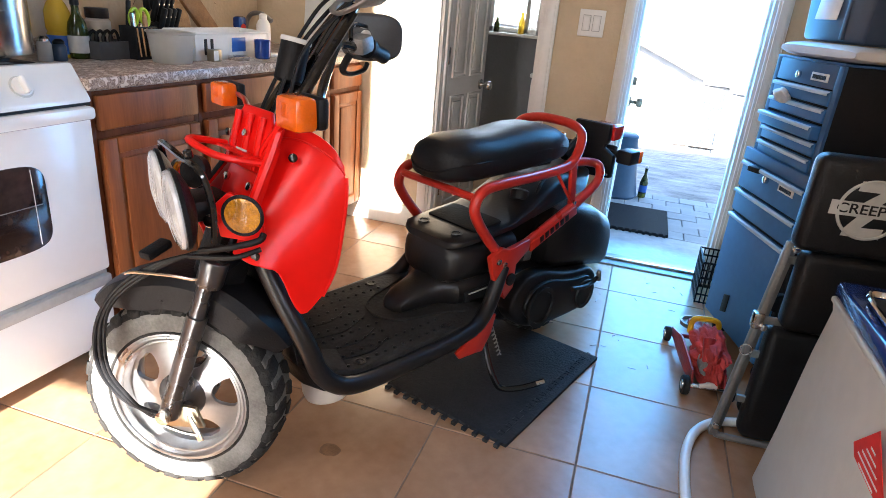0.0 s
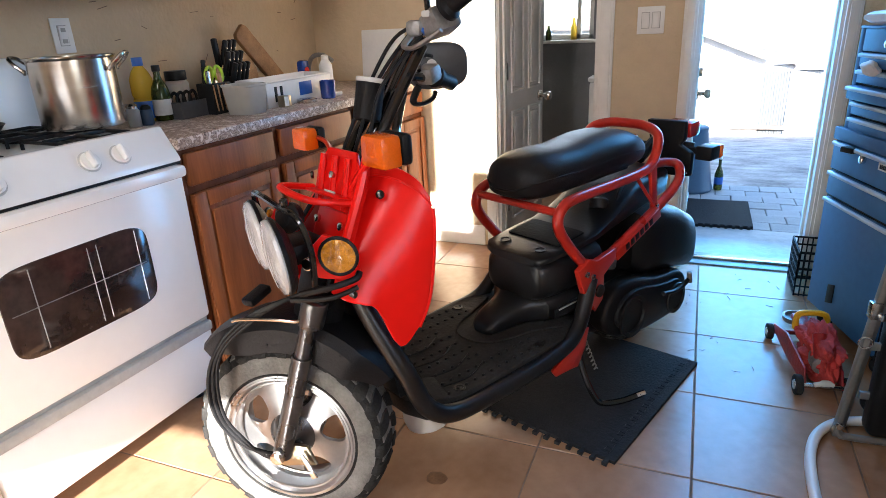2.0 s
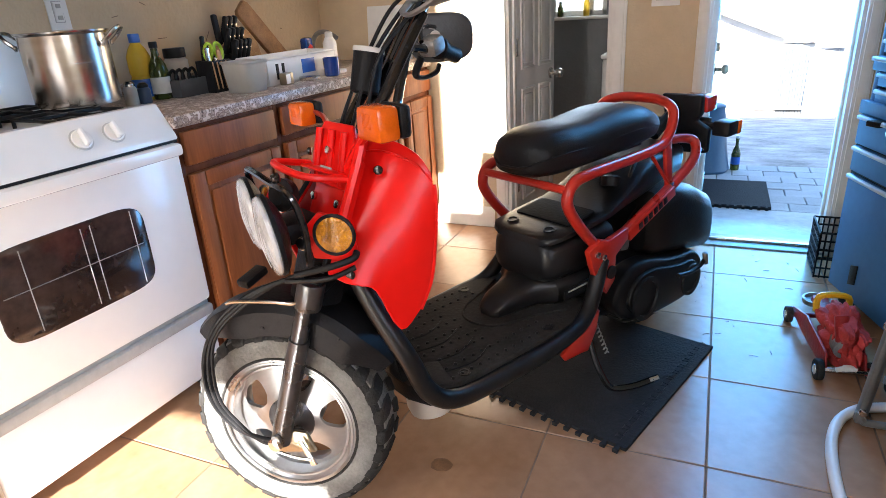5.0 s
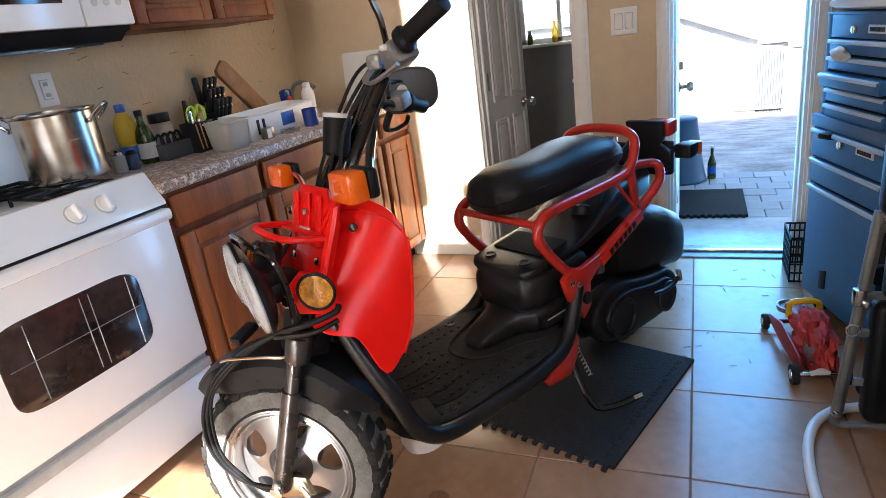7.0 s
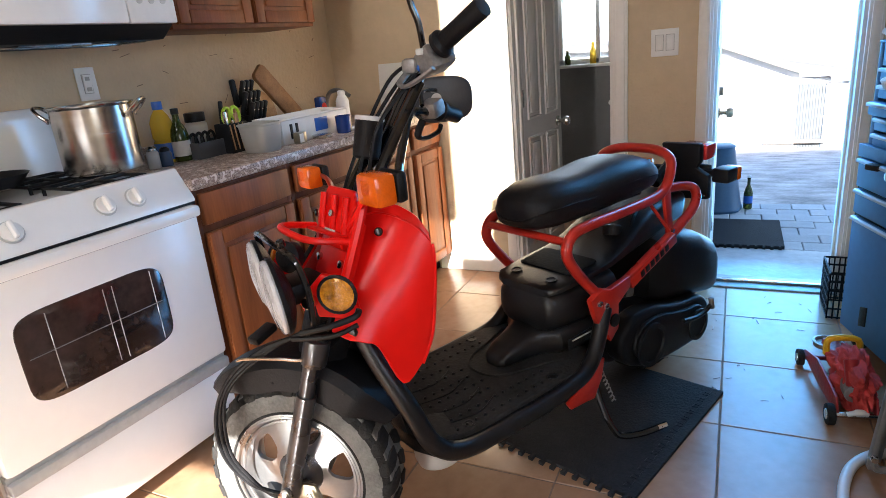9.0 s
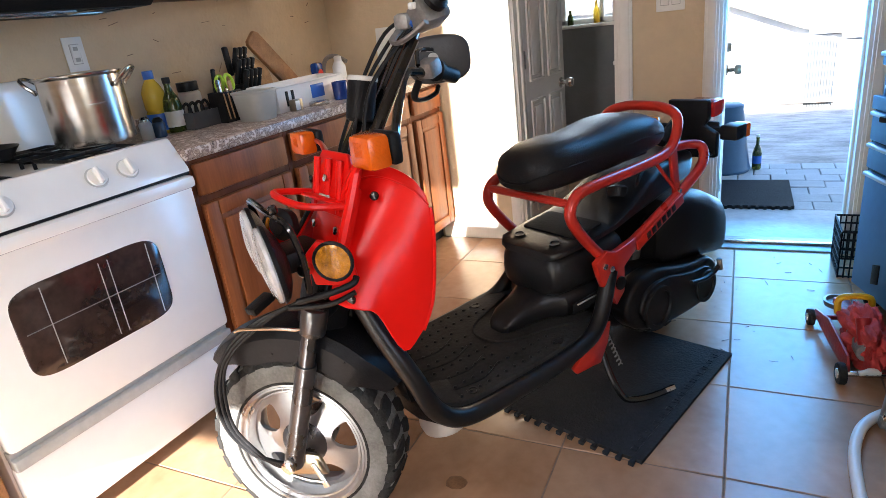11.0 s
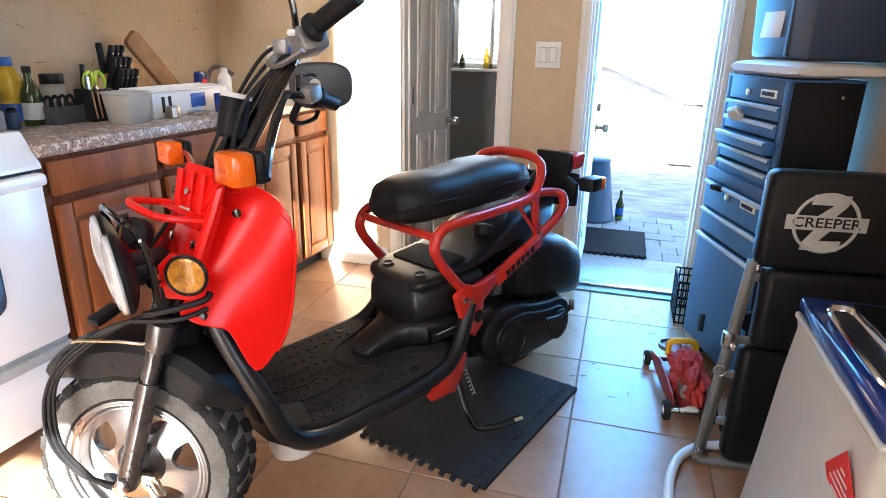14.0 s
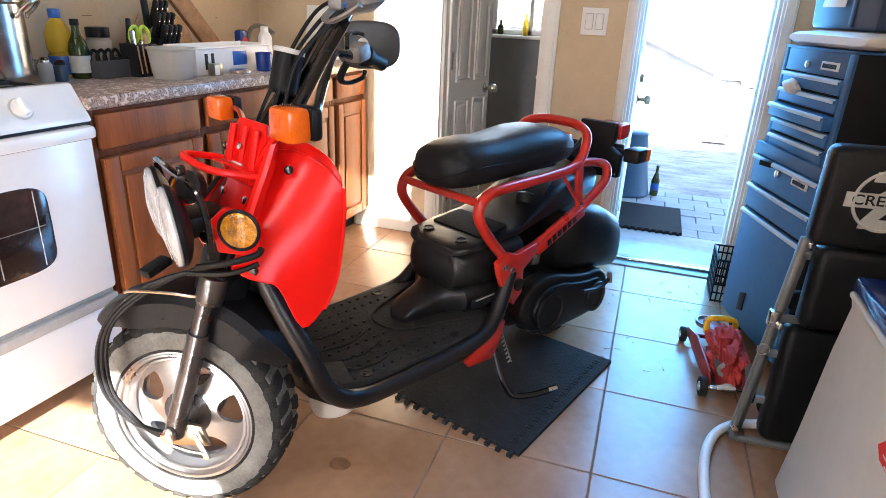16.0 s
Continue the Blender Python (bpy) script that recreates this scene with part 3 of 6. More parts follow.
def raised_door(parent, y0, y1, z0, z1, x=0.0, name="cabinet_door"):
    """A raised-panel door in the plane x, facing +x."""
    d = part(name, span(x, x + 0.018, y0, y1, z0, z1, 0.004), "cab", parent)
    w = 0.052
    bm = bmesh.new()
    for a, b, c, e in ((y0, y0 + w, z0, z1), (y1 - w, y1, z0, z1), (y0 + w, y1 - w, z0, z0 + w), (y0 + w, y1 - w, z1 - w, z1)):
        span(x + 0.016, x + 0.026, a + 0.002, b - 0.001, c + 0.002, e - 0.001, 0.004, bm=bm)
    part("door_frame", bm, "cab", d)
    part("panel", box((0.012, y1 - y0 - 2 * w - 0.03, z1 - z0 - 2 * w - 0.03), (x + 0.020, (y0 + y1) / 2, (z0 + z1) / 2), 0.006), "cab", d)
    return d


def base_cabinet(y0, y1, doors, label):
    c = thing("base_cabinet", label, "cabinet", KM, group="base cabinets")
    part("carcass", span(KW + 0.004, -0.02, y0 + 0.001, y1 - 0.001, 0.09, 0.872), "cabframe", c)
    bm = bmesh.new()
    for a, b, zz0, zz1 in ((y0 + 0.001, y0 + 0.022, 0.09, 0.872), (y1 - 0.022, y1 - 0.001, 0.09, 0.872), (y0 + 0.022, y1 - 0.022, 0.09, 0.115), (y0 + 0.022, y1 - 0.022, 0.85, 0.872), (y0 + 0.022, y1 - 0.022, 0.715, 0.765)):
        span(-0.02, -0.001, a, b, zz0, zz1, 0.001, bm=bm)
    part("face_frame", bm, "cabframe", c)
    part("toe_kick", span(KW + 0.01, -0.07, y0 + 0.002, y1 - 0.002, 0.0, 0.09), "black", c)
    w = (y1 - y0 - 0.02) / doors
    for k in range(doors):
        a = y0 + 0.01 + k * w
        raised_door(c, a + 0.010, a + w - 0.010, 0.105, 0.725)
        part("drawer_front", box((0.022, w - 0.020, 0.106), (0.011, a + w / 2, 0.805), 0.006), "cab", c)
    return c


base_cabinet(0.02, 0.476, 1, "cherry wood base cabinet with one drawer and one door")
base_cabinet(0.476, 1.0, 1, "wide cherry wood base cabinet beside the scooter")
base_cabinet(1.0, 1.375, 1, "narrow cherry wood base cabinet with drawer and door")
lc = base_cabinet(-1.40, -0.757, 1, "cherry wood base cabinet on the other side of the stove")
part("end_panel", span(-0.60, 0.004, -0.756, -0.740, 0.0, 0.872, 0.002), "cutboard", lc, "pale unfinished end panel")
base_cabinet(1.375, 1.70, 1, "cherry wood end base cabinet with raised panel door")
ct = thing("countertop", "brown speckled laminate countertop", "countertop", KM)
part("worktop", span(KW + 0.002, 0.03, 0.012, RUN_END, 0.873, 0.912, 0.010), "counter", ct)
part("backsplash", span(KW + 0.002, KW + 0.022, 0.012, RUN_END, 0.912, 0.96, 0.004), "counter", ct)

uc = thing("wall_cabinet", "cherry wood wall cabinet hung above the counter", "cabinet", KM)
part("carcass", span(KW + 0.002, -0.32, 0.36, 1.16, 1.385, 2.15, 0.002), "cabframe", uc)
raised_door(uc, 0.375, 0.75, 1.40, 2.13, -0.318)
raised_door(uc, 0.77, 1.145, 1.40, 2.13, -0.318)

# stove
st = thing("kitchen_stove", "white enamel gas stove with dark oven window", "stove", KM)
S0, S1 = -0.715, 0.012
part("body", span(KW + 0.01, -0.02, S0, S1, 0.06, 0.90, 0.004), "enamel", st)
part("side_trim", span(-0.03, -0.012, S1 - 0.004, S1 + 0.006, 0.06, 0.90, 0.002), "black", st)
part("drawer", span(-0.02, 0.018, S0 + 0.004, S1 - 0.004, 0.055, 0.262, 0.008), "enamel", st)
# grey on lip and gap paints the shade under the oven door
part("drawer_lip", span(-0.012, 0.028, S0 + 0.004, S1 - 0.004, 0.262, 0.296, 0.006), "lightgrey", st, "drawer lip with its shade painted grey")
part("shadow_gap", span(-0.015, 0.008, S0 + 0.006, S1 - 0.006, 0.292, 0.314), "lightgrey", st)
od = part("oven_door", span(-0.02, 0.030, S0 + 0.004, S1 - 0.004, 0.314, 0.828, 0.014), "enamel", st)
WY0, WY1, WZ0, WZ1 = -0.602, -0.168, 0.455, 0.702
ring = []
for i in range(40):
    a = 6.28318531 * i / 40
    c_, s_ = math.cos(a), math.sin(a)
    ring.append(((WY0 + WY1) / 2 + (WY1 - WY0) / 2 * math.copysign(abs(c_) ** 0.32, c_), (WZ0 + WZ1) / 2 + (WZ1 - WZ0) / 2 * math.copysign(abs(s_) ** 0.32, s_)))
YZ = Matrix(((0, 0, 1, 0), (1, 0, 0, 0), (0, 1, 0, 0), (0, 0, 0, 1)))
part("oven_window", prism(ring, 0.006, Matrix.Translation((0.030, 0, 0)) @ YZ, 0.002), "oven", od, "dark glass oven window")
rk = bmesh.new()
for z in (0.585,):
    tube([(0.0335, WY0 + 0.02, z), (0.0335, WY1 - 0.02, z)], 0.0014, seg=5, smooth=False, bm=rk)
for y in (WY0 + 0.085, WY0 + 0.245, WY0 + 0.272, WY1 - 0.04):
    tube([(0.0335, y, WZ0 + 0.015), (0.0335, y, WZ1 - 0.015)], 0.0014, seg=5, smooth=False, bm=rk)
part("oven_rack", rk, "greyframe", od, "oven rack seen through the glass")
hb = span(0.018, 0.062, S0 + 0.012, S1 - 0.012, 0.800, 0.838, 0.012)
part("door_handle", hb, "enamel", od, "full-width white door handle")
cp = part("control_panel", prism([(-0.06, 0.845), (0.035, 0.845), (0.03, 0.86), (-0.028, 0.95), (-0.06, 0.95)], S1 - S0 - 0.002, pose(0, (S0 + S1) / 2, 0, 90, 0, 0), 0.006), "enamel", st, "sloping white control panel")
for y in (-0.172, -0.268, -0.520, -0.615):
    q = Matrix.Translation((0.004, y, 0.900)) @ pose(0, 0, 0, 0, 57, 0)
    kb = cyl(0.027, 0.010, (0, 0, 0.006), bev=0.003)
    box((0.046, 0.012, 0.022), (0, 0, 0.018), 0.004, bm=kb)
    bmesh.ops.transform(kb, matrix=q, verts=kb.verts)
    part("knob", kb, "enamel", cp, "white burner knob")
    dk = cyl(0.031, 0.002, (0, 0, 0.001), bev=0)
    bmesh.ops.transform(dk, matrix=q, verts=dk.verts)
    part("dial_ring", dk, "label", cp)
part("panel_gap", span(-0.03, 0.032, S0 + 0.006, S1 - 0.006, 0.836, 0.8445, 0.001), "black", st, "black gap under the control panel")
part("cooktop", span(KW + 0.02, -0.03, S0 + 0.002, S1 - 0.002, 0.895, 0.922, 0.008), "enamel", st)
part("backguard", prism([(KW + 0.012, 0.92), (KW + 0.075, 0.92), (KW + 0.055, 1.14), (KW + 0.035, 1.165), (KW + 0.012, 1.165)], S1 - S0 - 0.03, pose(0, (S0 + S1) / 2, 0, 90, 0, 0), 0.010), "enamel", st, "white back panel")
clk = lathe([(0.001, 0), (0.055, 0.0), (0.055, 0.006), (0.001, 0.008)])
bmesh.ops.transform(clk, matrix=Matrix.Translation((KW + 0.066, -0.36, 1.055)) @ pose(0, 0, 0, 0, 85, 0) @ Matrix.Diagonal((0.5, 1.5, 1, 1)), verts=clk.verts)
part("clock", clk, "gloss", st, "oval black clock display")
for yy in (-0.54, -0.17):
    for xx in (-0.17, -0.44):
        gr = bmesh.new()
        tube([(xx - 0.1, yy - 0.1, 0.945), (xx + 0.1, yy - 0.1, 0.945), (xx + 0.1, yy + 0.1, 0.945), (xx - 0.1, yy + 0.1, 0.945)], 0.006, 1, 6, True, gr)
        for a, b in (((xx - 0.1, yy, 0.947), (xx + 0.1, yy, 0.947)), ((xx, yy - 0.1, 0.947), (xx, yy + 0.1, 0.947))):
            tube([a, b], 0.006, seg=6, smooth=False, bm=gr)
        for dx in (-0.1, 0.1):
            for dy in (-0.1, 0.1):
                cyl(0.006, 0.026, (xx + dx, yy + dy, 0.933), seg=6, bev=0, bm=gr)
        part("burner_grate", gr, "black", st, "black iron burner grate")
        part("burner", lathe([(0.05, 0.921), (0.05, 0.932), (0.035, 0.94), (0.03, 0.938)], (xx, yy, 0)), "black", st)
for yy in (S0 + 0.05, S1 - 0.05):
    for xx in (-0.06, KW + 0.08):
        part("foot", cyl(0.018, 0.06, (xx, yy, 0.03), seg=12), "black", st)

# microwave above the stove
mw = thing("microwave_oven", "white over-range microwave with dark door glass", "microwave", KM)
part("body", span(KW + 0.002, -0.235, -0.45, 0.30, 1.40, 1.80, 0.006), "enamel", mw)
part("front_door", span(-0.235, -0.21, -0.448, 0.11, 1.398, 1.80, 0.008), "enamel", mw)
part("door_glass", span(-0.211, -0.207, -0.39, 0.05, 1.47, 1.76, 0.001), "oven", mw, "dark microwave door glass")
kp = part("keypad", span(-0.235, -0.212, 0.114, 0.298, 1.398, 1.80, 0.006), "white", mw)
for r in range(3):
    for c in range(3):
        part("key", cyl(0.012, 0.002, (-0.211, 0.16 + 0.045 * c, 1.47 + 0.04 * r), (0, 90, 0), seg=14, bev=0), "label", kp)
part("vent_panel", prism([(-0.235, 1.398), (KW + 0.004, 1.398), (KW + 0.004, 1.352), (-0.30, 1.352)], 0.74, pose(0, -0.075, 0, 90, 0, 0), 0.003), "darkside", mw, "dark underside vent panel")
for y0, y1, x0, x1 in ((0.10, 0.24, -0.47, -0.33), (-0.18, 0.05, -0.45, -0.35), (-0.40, -0.26, -0.47, -0.33)):
    fr = bmesh.new()
    tube([(x0, y0, 1.350), (x1, y0, 1.350), (x1, y1, 1.350), (x0, y1, 1.350)], 0.004, 1, 5, True, fr)
    part("filter_frame", fr, "steel", mw)
# ---- scooter: x forward, y to its left, z up, from the rear tyre's foot ----
SM = pose(-0.28, 2.26, 0, 0, 0, math.degrees(math.atan2(-0.8915, -0.4530)))
sc = thing("motor_scooter", "red and black motor scooter on its side stand", "scooter", SM)


def wheel_mesh(r, w, rim_r):
    """Tyre cross-section turned round the y axis."""
    prof = [(rim_r, -w * 0.40), (rim_r + 0.012, -w * 0.47), (r * 0.80, -w * 0.50), (r * 0.90, -w * 0.47), (r * 0.965, -w * 0.36), (r * 0.985, -w * 0.15), (r * 0.985, w * 0.15), (r * 0.965, w * 0.36), (r * 0.90, w * 0.47), (r * 0.80, w * 0.50), (rim_r + 0.012, w * 0.47), (rim_r, w * 0.40)]
    t = bmesh.new()
    rings = [[t.verts.new((p * math.cos(6.28318531 * i / 64), y, p * math.sin(6.28318531 * i / 64))) for i in range(64)] for p, y in prof]
    for a, b in zip(rings, rings[1:] + rings[:1]):
        for i in range(64):
            t.faces.new((a[i], a[(i + 1) % 64], b[(i + 1) % 64], b[i]))
    bmesh.ops.recalc_face_normals(t, faces=t.faces)
    return t


def treads(r, w, n=27):
    """Black tread band with staggered blocks that wrap over the shoulders."""
    bm = bmesh.new()
    prof = [(r * 0.895, -w * 0.488), (r * 0.935, -w * 0.44), (r * 0.962, -w * 0.35), (r * 0.975, -w * 0.15), (r * 0.975, w * 0.15), (r * 0.962, w * 0.35), (r * 0.935, w * 0.44), (r * 0.895, w * 0.488)]
    rg = [[bm.verts.new((p * math.cos(6.28318531 * i / 64), y, p * math.sin(6.28318531 * i / 64))) for i in range(64)] for p, y in prof]
    for a, b in zip(rg, rg[1:]):
        for i in range(64):
            bm.faces.new((a[i], b[i], b[(i + 1) % 64], a[(i + 1) % 64]))
    # block outline across the tyre: (share of the width, radius under, radius over, lag round the wheel)
    steps = ((0.03, 0.965, 1.0, 0.0), (0.22, 0.96, 0.998, 0.030), (0.36, 0.945, 0.985, 0.062), (0.45, 0.92, 0.955, 0.080), (0.490, 0.885, 0.905, 0.092))
    half = 6.28318531 / n * 0.37
    for i in range(n):
        for sd in (-1, 1):
            mid = (i + (0.5 if sd > 0 else 0.0)) * 6.28318531 / n
            rows_ = []
            for k, (yy, lo, hi, lag) in enumerate(steps):
                h = half * (0.72, 1.0, 0.82, 0.95, 0.55)[k]
                rows_.append([bm.verts.new((q * r * math.cos(mid + lag + e), sd * yy * w, q * r * math.sin(mid + lag + e))) for q, e in ((lo, -h), (hi, -h * 0.9), (hi, h * 0.9), (lo, h))])
            for a, b in zip(rows_, rows_[1:]):
                for k in range(4):
                    f = (a[k], a[(k + 1) % 4], b[(k + 1) % 4], b[k])
                    bm.faces.new(f if sd > 0 else f[::-1])
            bm.faces.new(rows_[0] if sd < 0 else rows_[0][::-1])
            bm.faces.new(rows_[-1] if sd > 0 else rows_[-1][::-1])
    return bm


def wheel(parent, r, w, m, spokes=5):
    wh = part("wheel", wheel_mesh(r, w, r * 0.655), "dusty", parent, "dusty black tyre on a silver cast wheel")
    wh.matrix_local = m
    part("tread", treads(r, w), "rubber", wh, "black knobbly tyre tread")
    rim = bmesh.new()
    prof = [(r * 0.66, -w * 0.42), (r * 0.69, -w * 0.47), (r * 0.665, -w * 0.48), (r * 0.61, -w * 0.38), (r * 0.585, -w * 0.1), (r * 0.585, w * 0.1), (r * 0.61, w * 0.38), (r * 0.665, w * 0.48), (r * 0.69, w * 0.47), (r * 0.66, w * 0.42)]
    rg = [[rim.verts.new((p * math.cos(6.28318531 * i / 48), y, p * math.sin(6.28318531 * i / 48))) for i in range(48)] for p, y in prof]
    for a, b in zip(rg, rg[1:] + rg[:1]):
        for i in range(48):
            rim.faces.new((a[i], a[(i + 1) % 48], b[(i + 1) % 48], b[i]))
    bmesh.ops.recalc_face_normals(rim, faces=rim.faces)
    part("rim", rim, "alloy", wh, "silver painted cast rim")
    for y_, q in ((w * 0.475, 0.655), (w * 0.40, 0.60)):
        part("rim_step", tube([(r * q * math.cos(k * 0.130899694), y_, r * q * math.sin(k * 0.130899694)) for k in range(48)], 0.0038, 1, 6, True), "alloy", wh, "bright rolled rim lip")
    part("bead_seat", tube([(r * 0.70 * math.cos(k * 0.130899694), w * 0.462, r * 0.70 * math.sin(k * 0.130899694)) for k in range(48)], 0.0042, 1, 6, True), "rubber", wh, "dark tyre bead")
    # dished disc with rounded openings between broad spokes
    disc, radii = bmesh.new(), (0.20, 0.29, 0.310, 0.325, 0.345, 0.38, 0.42, 0.46, 0.495, 0.515, 0.53, 0.545, 0.60)
    wide = (0, 0.0, 0.26, 0.36, 0.43, 0.48, 0.51, 0.52, 0.50, 0.45, 0.36, 0.0, 0)
    for k in range(spokes):
        web = []
        for q, o_ in zip(radii, wide):
            web.append([])
            for m_ in range(13):
                a = (k + 0.5 + o_ / 2 + (1 - o_) * m_ / 12 - 0.10) * 6.28318531 / spokes
                web[-1].append(disc.verts.new((r * q * math.cos(a), w * (0.34 - 0.55 * (q - 0.20)), r * q * math.sin(a))))
        for a, b in zip(web, web[1:]):
            for m_ in range(12):
                disc.faces.new((a[m_], a[m_ + 1], b[m_ + 1], b[m_]))
    bmesh.ops.remove_doubles(disc, verts=disc.verts, dist=0.0002)
    bmesh.ops.recalc_face_normals(disc, faces=disc.faces)
    bmesh.ops.solidify(disc, geom=disc.faces[:], thickness=0.012)
    part("wheel_disc", disc, "alloy", wh, "silver dished wheel disc with rounded openings")
    hub = lathe([(0.018, -w * 0.5), (r * 0.22, -w * 0.42), (r * 0.25, 0), (r * 0.25, w * 0.30), (r * 0.17, w * 0.44), (0.03, w * 0.48), (0.016, w * 0.6)], (0, 0, 0), (-90, 0, 0))
    part("hub", hub, "gunmetal", wh, "dull grey drum hub")
    return wh


STEER = -52.0
FC = Vector((1.383, -0.060, 0.250))
FW = Matrix.Translation(FC) @ pose(0, 0, 0, 0, 0, STEER) @ pose(0, 0, 0, 3.7, 0, 0)
wheel(sc, 0.252, 0.128, FW)
wheel(sc, 0.262, 0.135, pose(0, 0, 0.262))

# front fender, follows the steered wheel
bm = bmesh.new()
rings = []
for i in range(25):
    a = radians(43 + 105 * i / 24)          # measured from straight ahead, over the top to behind
    rr = 0.303 + 0.014 * math.sin(radians(138 * i / 24 * 1.3))
    w = 0.075 * min(1.0, 0.30 + 0.14 * i, 0.45 + 0.14 * (24 - i))
    ring = []
    sk_ = -0.022 - 0.052 * min(1.0, i / 7, (24 - i) / 5 + 0.1)
    for y, dr in ((-w, sk_), (-w * 1.02, -0.015), (-w * 0.8, 0.008), (0, 0.018), (w * 0.8, 0.008), (w * 1.02, -0.015), (w, sk_), (w * 0.93, sk_ + 0.005), (w * 0.93, -0.012), (w * 0.7, 0.0), (0, 0.011), (-w * 0.7, 0.0), (-w * 0.93, -0.012), (-w * 0.93, sk_ + 0.005)):
        ring.append((math.cos(a) * (rr + dr), y, math.sin(a) * (rr + dr)))
    rings.append(ring)
loft(rings, bm)
bmesh.ops.transform(bm, matrix=FW @ pose(0, 0, 0, 0, 0, 0), verts=bm.verts)
ff = part("front_fender", bm, "black", sc, "matt black front fender")
for q in ((-0.161, 0.0765, 0.243), (0.02, 0.0765, 0.262)):
    bm = cyl(0.0035, 0.003, q, (90, 0, 0), seg=12, bev=0.001)
    bmesh.ops.transform(bm, matrix=FW, verts=bm.verts)
    part("fender_screw", bm, "black", ff, "small dark fender screw")

for s in (-1, 1):
    bm = tube([(0.004, s * 0.098, -0.022), (-0.078, s * 0.098, 0.250)], 0.0235, seg=18, smooth=False)
    tube([(-0.070, s * 0.098, 0.225), (-0.112, s * 0.098, 0.365)], 0.0185, seg=16, smooth=False, bm=bm)
    bmesh.ops.transform(bm, matrix=FW, verts=bm.verts)
    fk = part("fork_leg", bm, "gunmetal", sc, "polished dark grey telescopic fork leg")
    bm = cyl(0.030, 0.066, (-0.114, s * 0.095, 0.358), (0, -17, 0), bev=0.005)
    bmesh.ops.transform(bm, matrix=FW, verts=bm.verts)
    part("fork_clamp", bm, "gunmetal", fk, "dull grey fork clamp")
    bm = lathe([(0.012, 0), (0.017, 0.004), (0.017, 0.012), (0.010, 0.016)], (0.002, s * 0.118, -0.012), (-90 * s, 0, 0), 18)
    bmesh.ops.transform(bm, matrix=FW, verts=bm.verts)
    part("axle_nut", bm, "chrome", fk, "bright axle nut")
bm = box((0.05, 0.22, 0.045), (-0.122, 0, 0.375), 0.012, (0, -20, 0))
bmesh.ops.transform(bm, matrix=FW, verts=bm.verts)
part("lower_yoke", bm, "black", sc)
bm = cyl(0.012, 0.26, (0, 0, 0), (90, 0, 0))
bmesh.ops.transform(bm, matrix=FW, verts=bm.verts)
part("axle", bm, "castiron", sc)
bm = prism([(-0.05, -0.02), (0.045, -0.03), (0.06, 0.0), (0.03, 0.035), (-0.03, 0.03)], 0.012, FW @ pose(-0.03, 0.085, -0.03, 90, 0, 0))
part("brake_arm", bm, "brass", sc, "dull metal brake arm")
bm = tube([(0.01, 0.108, -0.045), (-0.035, 0.108, -0.056), (-0.075, 0.108, -0.058)], 0.004, 4, 6)
bmesh.ops.transform(bm, matrix=FW, verts=bm.verts)
part("brake_rod", bm, "steel", sc, "steel brake rod")
bm = prism([(-0.055, -0.01), (-0.045, -0.012), (-0.072, -0.078), (-0.088, -0.072)], 0.006, FW @ pose(0, 0.105, 0, 90, 0, 0), 0.002)
part("brake_lever_arm", bm, "chrome", sc, "bright brake lever arm")
for k, off in enumerate((0.0, 0.018, 0.034)):
    pts = [FW @ Vector(q) for q in ((-0.13, 0.06, 0.41), (-0.06, 0.085, 0.388), (0.02, 0.105, 0.358 - off * 0.4), (0.10, 0.12, 0.295 - off * 0.6), (0.150 - off * 0.6, 0.125, 0.20), (0.148 - off * 0.7, 0.13, 0.10), (0.10 - off * 0.5, 0.125, 0.025 + off * 0.2), (0.04, 0.12, -0.002 - off * 0.3), (0.005, 0.11, -0.012 - off * 0.3))]
    part("brake_cable", tube(pts, 0.0055 if k < 2 else 0.004, 8, 8), "black", sc, "black brake cable looping round the wheel")
part("cable_guide", tube([FW @ Vector(q) for q in ((-0.10, 0.11, 0.37), (-0.088, 0.115, 0.345), (-0.03, 0.12, 0.348), (0.05, 0.12, 0.345), (0.075, 0.118, 0.338))], 0.0035, 4, 6), "steel", sc, "bent steel wire guide")

